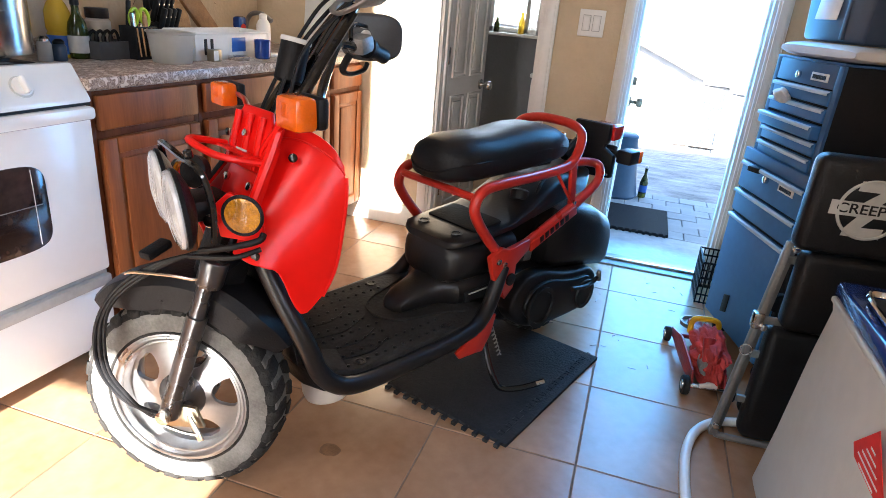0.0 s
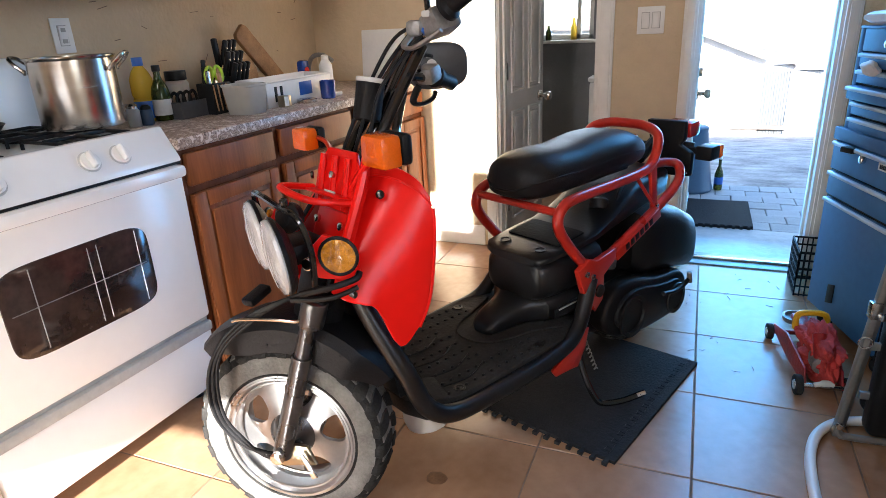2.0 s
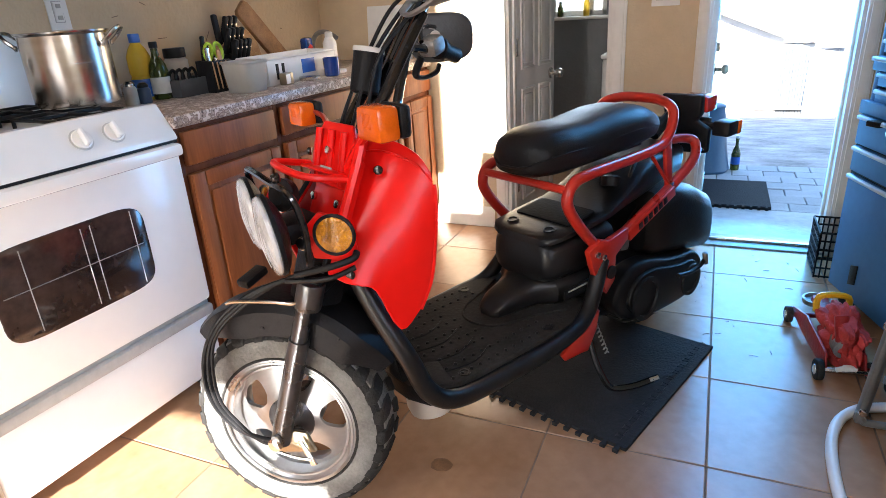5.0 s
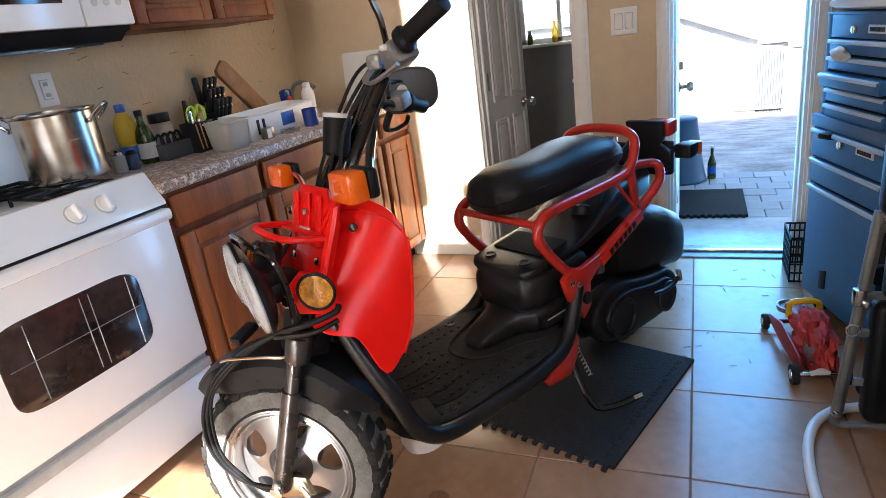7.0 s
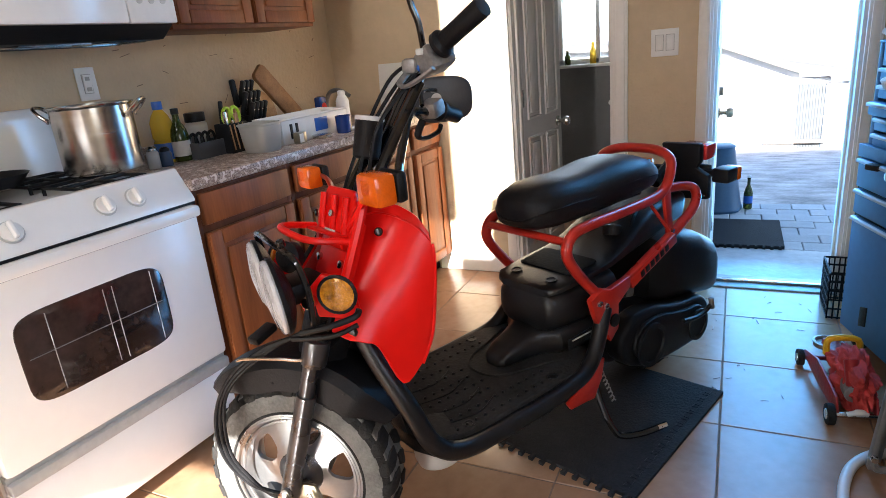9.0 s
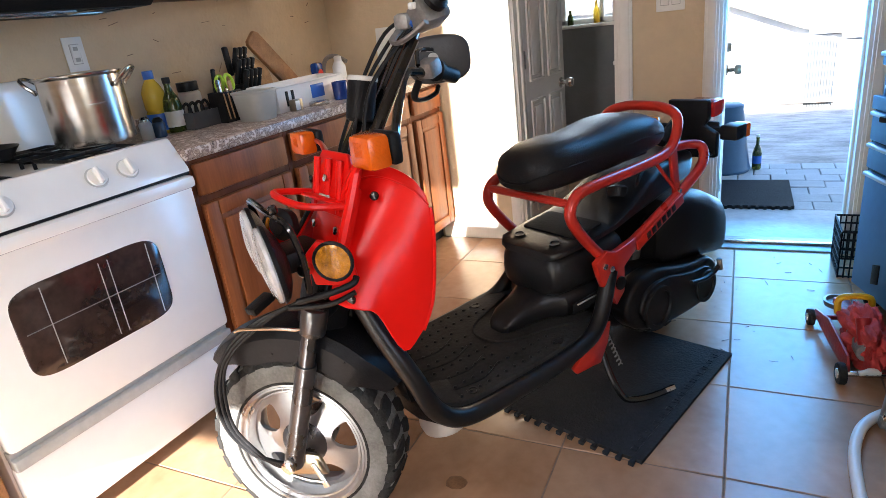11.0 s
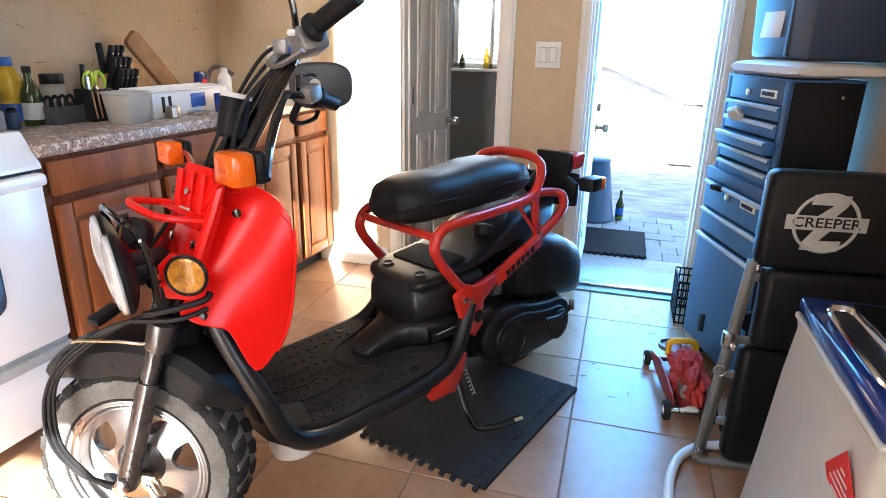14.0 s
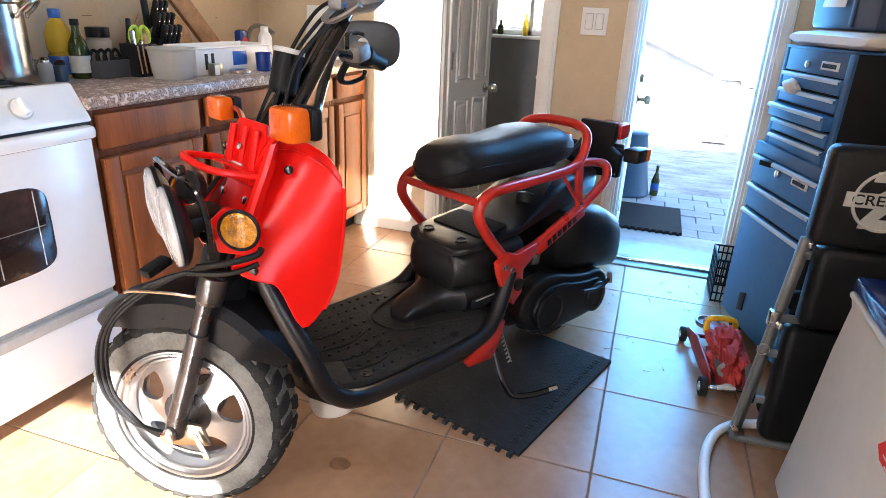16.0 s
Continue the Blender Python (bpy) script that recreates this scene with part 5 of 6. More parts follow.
part("seat_piping", tube([(q[13][0], q[13][1] * 1.01, q[13][2] - 0.02) for q in seat_rings] + [(q[1][0], q[1][1] * 1.01, q[1][2] - 0.02) for q in seat_rings[::-1]], 0.004, 2, 6, True), "black", sc)
part("seat_base", box((0.44, 0.17, 0.02), (0.37, 0, 0.722), 0.006), "black", sc)

# red seat frame
R = 0.0165
for s in (-1, 1):
    ft = part("seat_frame", tube([(0.462, 0.168 * s, 0.462), (0.54, 0.168 * s, 0.535), (0.612, 0.168 * s, 0.622), (0.623, 0.166 * s, 0.668), (0.592, 0.165 * s, 0.702), (0.52, 0.165 * s, 0.712), (0.34, 0.163 * s, 0.714), (0.19, 0.160 * s, 0.720), (0.125, 0.155 * s, 0.738), (0.085, 0.148 * s, 0.785), (0.062, 0.128 * s, 0.824), (0.045, 0.07 * s, 0.842), (0.042, 0.0, 0.845)], R, 6, 12), "redtube", sc, "red tubular seat frame")
    part("lower_rail", tube([(0.462, 0.172 * s, 0.455), (0.36, 0.172 * s, 0.49), (0.20, 0.170 * s, 0.545), (0.06, 0.168 * s, 0.595), (-0.05, 0.160 * s, 0.645), (-0.085, 0.135 * s, 0.690), (-0.06, 0.10 * s, 0.70), (0.02, 0.09 * s, 0.705)], R, 6, 12), "redtube", ft, "red tubular lower rail")
    part("gusset", tube([(0.225, 0.162 * s, 0.712), (0.112, 0.168 * s, 0.588)], 0.006, 2, 8, smooth=False), "redtube", ft)
    part("gusset", prism([(0.155, 0.735), (0.118, 0.735), (0.092, 0.578), (0.122, 0.572)], 0.014, pose(0, 0.164 * s, 0, 90, 0, 0), 0.004), "redtube", ft)
    part("bolt", cyl(0.008, 0.012, (0.110, 0.176 * s, 0.592), (90, 0, 0), seg=6, bev=0.001), "chrome", ft, "steel bolt")
    part("joint_plate", prism([(0.552, 0.49), (0.50, 0.515), (0.46, 0.50), (0.36, 0.515), (0.36, 0.478), (0.42, 0.44), (0.42, 0.36), (0.46, 0.325), (0.50, 0.36), (0.535, 0.44)], 0.022, pose(0, 0.182 * s, 0, 90, 0, 0), 0.005), "redtube", ft, "red welded joint plate")
    for q in ((0.520, 0.474), (0.490, 0.458)):
        part("bolt", cyl(0.010, 0.012, (q[0], 0.197 * s, q[1]), (90, 0, 0), seg=6, bev=0.001), "chrome", ft, "steel bolt")
    part("rubber_plug", cyl(0.021, 0.008, (0.446, 0.196 * s, 0.395), (90, 0, 0), seg=20), "black", ft)
    part("frame_rail", box((0.26, 0.012, 0.034), (0.235, 0.188 * s, 0.528), 0.003, (0, 20.0, 0)), "redtube", ft)
    if s > 0:
        for k in range(6):
            part("decal_bar", box((0.020, 0.0008, 0.022), tuple(Matrix.Translation((0.235, 0.1946, 0.528)) @ pose(0, 0, 0, 0, 20.0, 0) @ Vector((0.07 - 0.028 * k, 0, 0))), 0.0002, (0, 20.0, 0)), "black", ft)
part("cross_bar", tube([(0.618, -0.17, 0.685), (0.618, 0.17, 0.685)], 0.012, 2, 10), "redtube", sc, "red frame cross bar")
part("lower_bracket", prism([(0.690, 0.215), (0.672, 0.19), (0.60, 0.185), (0.565, 0.180), (0.53, 0.235), (0.515, 0.30), (0.56, 0.30), (0.64, 0.24)], 0.012, pose(0, 0.205, 0, 90, 0, 0), 0.004), "redtube", sc, "red lower frame bracket")

# tail: box, lamp, signals
tl = part("tail_box", prism([(-0.055, 0.825), (0.10, 0.828), (0.102, 0.76), (0.085, 0.74), (0.135, 0.715), (0.135, 0.628), (0.02, 0.62), (-0.02, 0.66)], 0.030, Matrix.Translation((-0.19, 0, 0)) @ YZ, 0.008), "black", sc, "black tail panel behind the seat")
part("tail_lamp", box((0.07, 0.11, 0.055), (-0.24, 0.055, 0.792), 0.008, (0, 4, 0)), "redlens", tl, "red tail lamp lens")
part("plate_bracket", box((0.02, 0.15, 0.12), (-0.225, 0.04, 0.685), 0.006, (0, -6, 0)), "black", tl)
part("bolt", cyl(0.006, 0.006, (-0.172, 0.122, 0.642), (0, 90, 0), seg=10, bev=0.001), "chrome", tl)
part("rear_arm", tube([(-0.05, 0.0, 0.70), (-0.12, 0.0, 0.74), (-0.16, 0.0, 0.76)], 0.02, 3, 8), "black", tl)
for s in (-1, 1):
    part("signal_stalk", tube([(-0.21, 0.05 * s, 0.720), (-0.215, 0.16 * s, 0.718)], 0.014, 2, 8), "black", tl)
    g = part("rear_signal", box((0.070, 0.062, 0.052), (-0.215, 0.175 * s, 0.718), 0.008), "black", tl, "black rear turn signal")
    part("signal_lens", box((0.030, 0.058, 0.050), (-0.262, 0.178 * s, 0.717), 0.008), "orange", g, "orange signal lens")

# engine, belt cover, airbox
part("engine_block", loft([oval(x, 0.02, z, ry, rz, 3.5) for x, z, ry, rz in ((0.42, 0.28, 0.09, 0.07), (0.36, 0.27, 0.12, 0.10), (0.22, 0.26, 0.125, 0.10), (0.06, 0.24, 0.10, 0.09), (0.0, 0.24, 0.07, 0.07))]), "black", sc)
o = []
for x, z in ((0.405, 0.255), (0.385, 0.325), (0.32, 0.362), (0.22, 0.362), (0.12, 0.335), (0.02, 0.315), (-0.07, 0.305), (-0.12, 0.255), (-0.11, 0.175), (-0.04, 0.14), (0.10, 0.138), (0.22, 0.15), (0.34, 0.185)):
    o.append((x, z))
o = [(q.x, q.y) for q in smooth_path([(a, b, 0) for a, b in o], 4, True)]
bc = part("belt_cover", prism(o, 0.07, pose(0, 0.155, 0, 90, 0, 0), 0.016, 3), "black", sc, "black belt drive cover")
part("cover_ridge", prism([((a - 0.13) * 0.80 + 0.13, (b - 0.235) * 0.74 + 0.235) for a, b in o], 0.02, pose(0, 0.195, 0, 90, 0, 0), 0.007), "vinyl", bc)
part("cover_ring", lathe([(0.075, 0), (0.075, 0.012), (0.060, 0.012), (0.058, 0.004), (0.02, 0.004)], (0.265, 0.203, 0.245), (-90, 0, 0), 36), "black", bc)
part("cover_ring", lathe([(0.06, 0), (0.058, 0.008), (0.045, 0.008), (0.043, 0.003), (0.02, 0.003)], (-0.02, 0.203, 0.215), (-90, 0, 0), 36), "black", bc)
part("kick_lever", tube([(0.10, 0.222, 0.275), (0.03, 0.226, 0.265), (-0.03, 0.226, 0.268), (-0.055, 0.230, 0.285)], 0.008, 4, 8), "black", sc, "grey kick start lever")
part("kick_pad", cyl(0.009, 0.045, (-0.058, 0.232, 0.292), (0, 15, 0), seg=12), "castiron", sc)
part("airbox", loft([oval(x, 0.075, z, ry, rz, 3.6) for x, z, ry, rz in ((0.16, 0.42, 0.05, 0.07), (0.12, 0.44, 0.085, 0.115), (0.02, 0.435, 0.098, 0.125), (-0.10, 0.41, 0.10, 0.125), (-0.20, 0.375, 0.092, 0.11), (-0.245, 0.35, 0.075, 0.09), (-0.26, 0.34, 0.05, 0.06))]), "vinyl", sc, "black plastic airbox")
part("rear_mudguard", box((0.10, 0.16, 0.012), (-0.30, 0.02, 0.33), 0.004, (0, 60, 0)), "black", sc)
part("hugger", loft([[(math.cos(radians(a)) * 0.29, y, 0.262 + math.sin(radians(a)) * 0.29) for y in (-0.08, 0.08)] + [(math.cos(radians(a)) * 0.278, y, 0.262 + math.sin(radians(a)) * 0.278) for y in (0.08, -0.08)] for a in range(35, 175, 10)]), "black", sc, "black rear mudguard")
part("shock", cyl(0.026, 0.28, (-0.05, -0.09, 0.50), (0, 12, 0)), "black", sc)
part("silencer", cyl(0.055, 0.34, (-0.06, -0.15, 0.30), (0, 82, 0), bev=0.02), "black", sc)
part("belly_cover", loft([[(1.045 + r * 1.25 * math.cos(6.28318531 * i / 24), 0.05 + r * math.sin(6.28318531 * i / 24), z) for i in range(24)] for r, z in ((0.03, 0.138), (0.052, 0.144), (0.06, 0.17), (0.062, 0.25))]), "washer", sc, "pale grey plastic cover under the floor")
# side stand
sd = part("side_stand", tube([(0.52, 0.165, 0.225), (0.515, 0.20, 0.12), (0.505, 0.235, 0.05), (0.485, 0.255, 0.028), (0.43, 0.285, 0.024), (0.37, 0.315, 0.034)], 0.0105, 5, 10), "gloss", sc, "black side stand")
part("stand_tip", tube([(0.382, 0.309, 0.033), (0.354, 0.322, 0.037)], 0.0105, 2, 10), "chrome", sd, "bright worn stand tip")
sp = [(0.50 + 0.008 * math.cos(k * 1.2), 0.185 + 0.0012 * k, 0.235 - 0.0022 * k + 0.006 * math.sin(k * 1.2)) for k in range(40)]
part("spring", tube(sp, 0.0022, 1, 5), "castiron", sd, "coil return spring")
part("stand_bracket", box((0.05, 0.03, 0.05), (0.525, 0.16, 0.225), 0.006), "black", sd)
# ---- tool corner ----
CX0, CX1, CY0, CY1 = 0.455, 0.70, 2.13, 2.62
TR = pose(0.487, 2.36, 0, 0, 0, 17) @ pose(-0.455, -2.36, 0)     # the cabinet stands a little askew


def drawer(parent, y0, y1, z0, z1, x, out=0.0):
    """A drawer front facing -x, with a bright folded lip along its top."""
    d = part("drawer", span(x - 0.016 - out, x + 0.002, y0, y1, z0, z1, 0.003), "toolface", parent)
    part("drawer_pull", prism([(0, 0), (0.009, -0.003), (0.010, -0.014), (0.007, -0.014), (0.006, -0.006), (0, -0.004)], y1 - y0 - 0.004, Matrix.Translation((x - 0.016 - out, (y0 + y1) / 2, z1)) @ pose(0, 0, 0, 0, 0, 180) @ pose(0, 0, 0, 90, 0, 0), 0.001, 1), "pull", d, "pale folded metal drawer pull")
    return d


rc = thing("tool_cabinet", "dark blue rolling tool cabinet with deep drawers", "tool cabinet", TR)
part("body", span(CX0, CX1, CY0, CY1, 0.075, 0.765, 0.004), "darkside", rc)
part("top_rim", span(CX0 - 0.012, CX0 + 0.01, CY0, CY1, 0.735, 0.78, 0.003), "blue", rc)
for z0, z1 in ((0.632, 0.732), (0.535, 0.622)):
    drawer(rc, CY0 + 0.02, CY1 - 0.02, z0, z1, CX0)
part("door_panel", span(CX0 - 0.016, CX0, CY0 + 0.02, CY1 - 0.02, 0.09, 0.522, 0.004), "toolface", rc, "large lower door panel")
part("recess_pull", prism([(-0.022, -0.03), (0.022, -0.045), (0.022, 0.03), (-0.022, 0.045)], 0.008, Matrix.Translation((CX0 - 0.016, 2.445, 0.185)) @ YZ, 0.003), "black", rc, "black recessed pull")
part("panel_pull", prism([(0, 0), (0.009, -0.003), (0.010, -0.014), (0.007, -0.014), (0.006, -0.006), (0, -0.004)], CY1 - CY0 - 0.044, Matrix.Translation((CX0 - 0.016, (CY0 + CY1) / 2, 0.522)) @ pose(0, 0, 0, 0, 0, 180) @ pose(0, 0, 0, 90, 0, 0), 0.001, 1), "pull", rc, "pale folded metal panel pull")
part("lock", cyl(0.014, 0.014, (CX0 - 0.022, 2.395, 0.705), (0, 90, 0), seg=16), "chrome", rc, "chrome key lock")
part("badge", box((0.004, 0.10, 0.026), (CX0 - 0.019, 2.255, 0.705), 0.002), "label", rc, "silver badge plate")
bd = bmesh.new()
for k in range(9):
    box((0.002, 0.006, 0.013), (CX0 - 0.0215, 2.22 + 0.0088 * k, 0.705), 0, bm=bd)
part("badge_bars", bd, "black", rc)
part("clip", box((0.03, 0.05, 0.02), (CX0 - 0.026, 2.475, 0.722), 0.004, (0, 0, 20)), "black", rc)
for y in (CY0 + 0.06, CY1 - 0.06):
    for x in (CX0 + 0.05, CX1 - 0.05):
        part("castor", cyl(0.034, 0.024, (x, y, 0.034), (90, 0, 0), bev=0.006), "rubber", rc, "black castor wheel")
        part("castor_fork", box((0.03, 0.034, 0.045), (x, y, 0.06), 0.004), "steel", rc)

tc = thing("tool_chest", "dark blue tool chest with narrow drawers on the cabinet", "tool chest", TR)
TX0, TY0, TY1, TZ0, TZ1 = 0.475, 2.185, 2.60, 0.766, 1.118
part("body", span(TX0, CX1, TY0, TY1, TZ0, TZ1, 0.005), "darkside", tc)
part("face_rim", span(TX0 - 0.012, TX0, TY0, TY0 + 0.028, TZ0, TZ1, 0.002), "blue", tc)
part("face_rim", span(TX0 - 0.012, TX0, TY1 - 0.028, TY1, TZ0, TZ1, 0.002), "blue", tc)
part("top_band", span(TX0 - 0.012, TX0, TY0 + 0.028, TY1 - 0.028, 1.045, TZ1, 0.002), "blue", tc)
part("lid_edge", span(TX0 - 0.014, CX1, TY0 - 0.002, TY1 + 0.002, TZ1, TZ1 + 0.008, 0.003), "blue", tc)
zz = 1.040
for k, h in enumerate((0.052, 0.050, 0.050, 0.050, 0.050)):
    drawer(tc, TY0 + 0.03, TY1 - 0.03, zz - h + 0.006, zz, TX0, 0.025 if k == 2 else 0.0)
    zz -= h + 0.004
part("lock", cyl(0.012, 0.012, (TX0 - 0.016, 2.425, 1.072), (0, 90, 0), seg=16), "chrome", tc, "chrome key lock")
part("badge", box((0.004, 0.10, 0.026), (TX0 - 0.013, 2.30, 1.075), 0.002), "label", tc, "silver badge plate")
bd = bmesh.new()
for k in range(9):
    box((0.002, 0.006, 0.013), (TX0 - 0.0155, 2.265 + 0.0088 * k, 1.075), 0, bm=bd)
part("badge_bars", bd, "black", tc)
part("side_screw", cyl(0.006, 0.004, (0.632, TY0 - 0.002, 1.075), (90, 0, 0), seg=12), "steel", tc)
rag = bmesh.new()
bmesh.ops.create_icosphere(rag, subdivisions=3, radius=0.03)
for v in rag.verts:
    v.co = Vector((v.co.x * 0.7, v.co.y * 1.5, v.co.z * 0.8)) * (1 + 0.5 * noise.noise(v.co * 40))
bmesh.ops.transform(rag, matrix=pose(TX0 - 0.028, 2.47, 0.995), verts=rag.verts)
solid("plastic_rag", rag, "label", "crumpled pale plastic bag caught in a drawer", "bag", TR)

cu = solid("seat_cushion", loft([oval(x, 0, 0.0, 0.225, h, 4, 28) for x, h in ((0.0, 0.012), (0.012, 0.022), (0.05, 0.026), (0.15, 0.024), (0.27, 0.022), (0.285, 0.012))], ), "washer", "off-white flat foam cushion lying on the tool chest", "cushion", TR @ pose(0.468, 2.385, 1.152))
tb = thing("storage_tote", "dark navy plastic storage tote with a lid", "storage bin", TR)
part("tub", box((0.27, 0.37, 0.27), (0.665, 2.425, 1.315), 0.02, taper=(1.08, 1.08)), "navy", tb)
part("lid", box((0.33, 0.44, 0.03), (0.665, 2.425, 1.465), 0.012), "yellow", tb, "yellow snap-on lid")
part("paper_label", box((0.003, 0.13, 0.13), (0.524, 2.47, 1.315), 0.001, (0, 4, 0)), "white", tb, "blank white paper label")
for y in (2.30, 2.56):
    part("latch", box((0.02, 0.05, 0.07), (0.515, y, 1.43), 0.006), "black", tb, "black lid latch")
part("rib", box((0.012, 0.02, 0.24), (0.527, 2.36, 1.31), 0.004), "navy", tb)

# folding creeper seat, stood on end against the cabinet
fc = thing("folding_creeper", "black padded folding creeper with grey steel frame", "creeper", pose(0.40, 1.84, 0, 0, 0, 6))
pads = ((0.055, 0.41, 0.02, 0.405), (0.07, 0.41, 0.412, 0.655), (0.032, 0.41, 0.662, 0.925))
for k, (a, b, z0, z1) in enumerate(pads):
    y = -0.035 - 0.02 * k
    t = box((b - a, 0.075, z1 - z0), ((a + b) / 2, y, (z0 + z1) / 2), 0.026, seg=4)
    pd = part("pad", t, "vinyl", fc, "black vinyl pad")
    if k == 2:
        pf = y - 0.0382
        LM = Matrix.Translation((0.176, pf, 0.797)) @ Matrix.Scale(0.86, 4) @ pose(0, 0, 0, 90, 0, 0)
        ringp = [(0.088 * math.cos(6.28318531 * i / 40), 0.088 * math.sin(6.28318531 * i / 40)) for i in range(40)]
        part("logo_ring", tube([LM @ Vector((x, y_, 0.0)) for x, y_ in ringp], 0.0045, 1, 6, True), "lightgrey", pd, "printed grey ring emblem")
        part("logo_stroke", prism([(-0.045, 0.085), (0.055, 0.085), (0.05, 0.055), (0.022, 0.022), (-0.025, 0.022), (0.012, 0.055), (-0.05, 0.055)], 0.002, LM @ pose(0, 0, 0.0005), 0), "lightgrey", pd)
        part("logo_stroke", prism([(-0.03, -0.022), (0.015, -0.022), (-0.012, -0.055), (0.05, -0.052), (0.045, -0.085), (-0.06, -0.085), (-0.055, -0.06)], 0.002, LM @ pose(0, 0, 0.0005), 0), "lightgrey", pd)
        part("logo_band", prism([(-0.112, 0.022), (0.112, 0.022), (0.112, -0.022), (-0.112, -0.022)], 0.002, LM @ pose(0, 0, 0.002, 0, 0, 0), 0), "lightgrey", pd)
        words("CREEPER", 0.042, LM @ pose(0, 0, 0.0034), "black", pd, "logo_lettering", stretch=1.15, bold=0.0005)
part("side_rail", box((0.022, 0.012, 0.70), (0.035, -0.02, 0.36), 0.003, (0, 5, 0)), "greyframe", fc, "grey steel side rail")
part("side_rail", box((0.016, 0.024, 0.66), (0.008, -0.055, 0.34), 0.003, (0, 5, 0)), "greyframe", fc, "grey steel side rail")
for z in (0.14, 0.30, 0.415, 0.61):
    part("rung", box((0.06, 0.012, 0.024), (0.060, -0.03, z), 0.003), "greyframe", fc)
part("foot_rail", tube([(-0.018, -0.06, 0.05), (-0.01, -0.06, 0.022), (0.04, -0.062, 0.012), (0.40, -0.07, 0.012)], 0.011, 4, 8), "greyframe", fc)
for q in ((-0.018, -0.075, 0.055), (0.028, -0.075, 0.41), (0.05, -0.075, 0.655)):
    part("bolt", cyl(0.010, 0.014, q, (90, 0, 0), seg=12), "chrome", fc, "bright bolt")
part("pull_ring", tube([(0.002 + 0.017 * math.cos(k * 0.5236), -0.072, 0.33 + 0.017 * math.sin(k * 0.5236)) for k in range(12)], 0.0025, 2, 6, True), "chrome", fc, "steel pull ring")
for z in (0.05, 0.42):
    part("castor", cyl(0.032, 0.022, (0.10, 0.05, z + 0.02), (90, 0, 0), bev=0.005), "rubber", fc, "black castor wheel")
part("castor_bracket", box((0.03, 0.03, 0.05), (0.012, -0.06, 0.425), 0.006), "steel", fc)

# floor jack with a red cloth over it
fj = thing("floor_jack", "red trolley jack with steel wheels", "jack", pose(0.36, 2.20, 0, 0, 0, 8))
for s in (-1, 1):
    part("side_plate", prism([(-0.20, 0.03), (-0.17, 0.085), (0.05, 0.10), (0.21, 0.055), (0.21, 0.03), (0.0, 0.022)], 0.008, pose(s * 0.055, 0, 0, 90, 0, 90), 0.002), "jack", fj, "red steel side plate")
part("lift_arm", box((0.05, 0.24, 0.03), (0, 0.03, 0.105), 0.008, (8, 0, 0)), "jack", fj)
part("saddle", lathe([(0.02, 0), (0.045, 0.012), (0.048, 0.03), (0.04, 0.032), (0.036, 0.02)], (0, 0.16, 0.085)), "castiron", fj, "round steel saddle")
part("pump", cyl(0.03, 0.12, (0, -0.09, 0.085), (90, 0, 0)), "castiron", fj)
for x, y, r in ((-0.075, 0.19, 0.030), (0.075, 0.19, 0.030), (-0.075, -0.19, 0.034), (0.075, -0.19, 0.034)):
    wv = part("jack_wheel", cyl(r, 0.022, (x, y, r), (0, 90, 0), bev=0.004), "rubber", fj, "black jack wheel")
    part("wheel_cap", cyl(r * 0.5, 0.026, (x, y, r), (0, 90, 0), bev=0.003), "chrome", wv)
part("front_axle", cyl(0.009, 0.17, (0, 0.19, 0.03), (0, 90, 0), seg=12), "jack", fj)
part("rear_axle", cyl(0.009, 0.17, (0, -0.19, 0.034), (0, 90, 0), seg=12), "steel", fj)
part("yellow_handle", tube([(-0.03, 0.06, 0.115), (-0.03, 0.06, 0.165), (0.0, 0.06, 0.178), (0.06, 0.06, 0.172), (0.065, 0.06, 0.12)], 0.011, 4, 8), "yellow", fj, "yellow plastic carry handle")
part("handle_socket", cyl(0.022, 0.09, (0.0, -0.11, 0.135), (-35, 0, 0)), "jack", fj)
cl = bmesh.new()
bmesh.ops.create_icosphere(cl, subdivisions=5, radius=1.0)
for v in cl.verts:
    d = v.co.copy()
    fold = noise.noise(Vector((d.x * 1.9 + 3, d.y * 1.6, d.z * 2.2))) + 0.6 * abs(noise.noise(Vector((d.x * 4.5, d.y * 4.0 + 7, d.z * 3.0))))
    k = 0.92 + 0.42 * fold
    v.co = Vector((0.016 + d.x * 0.062 * k, -0.055 + d.y * 0.135 * k, max(0.012, 0.092 + d.z * (0.088 if d.z > 0 else 0.085) * k)))
solid("shop_cloth", cl, "cloth", "crumpled red shop cloth thrown over the jack", "cloth", pose(0.36, 2.20, 0, 0, 0, 8))
gl = bmesh.new()
tube([(0.40, 2.02, 0.045), (0.415, 2.05, 0.06), (0.42, 2.09, 0.065)], [0.014, 0.018, 0.012], 5, 8, bm=gl, flat=0.6)
tube([(0.355, 1.985, 0.05), (0.385, 1.99, 0.058), (0.41, 1.995, 0.055)], [0.008, 0.011, 0.009], 5, 8, bm=gl)
solid("work_glove", gl, "washer", "pale soiled work glove on the jack", "glove")

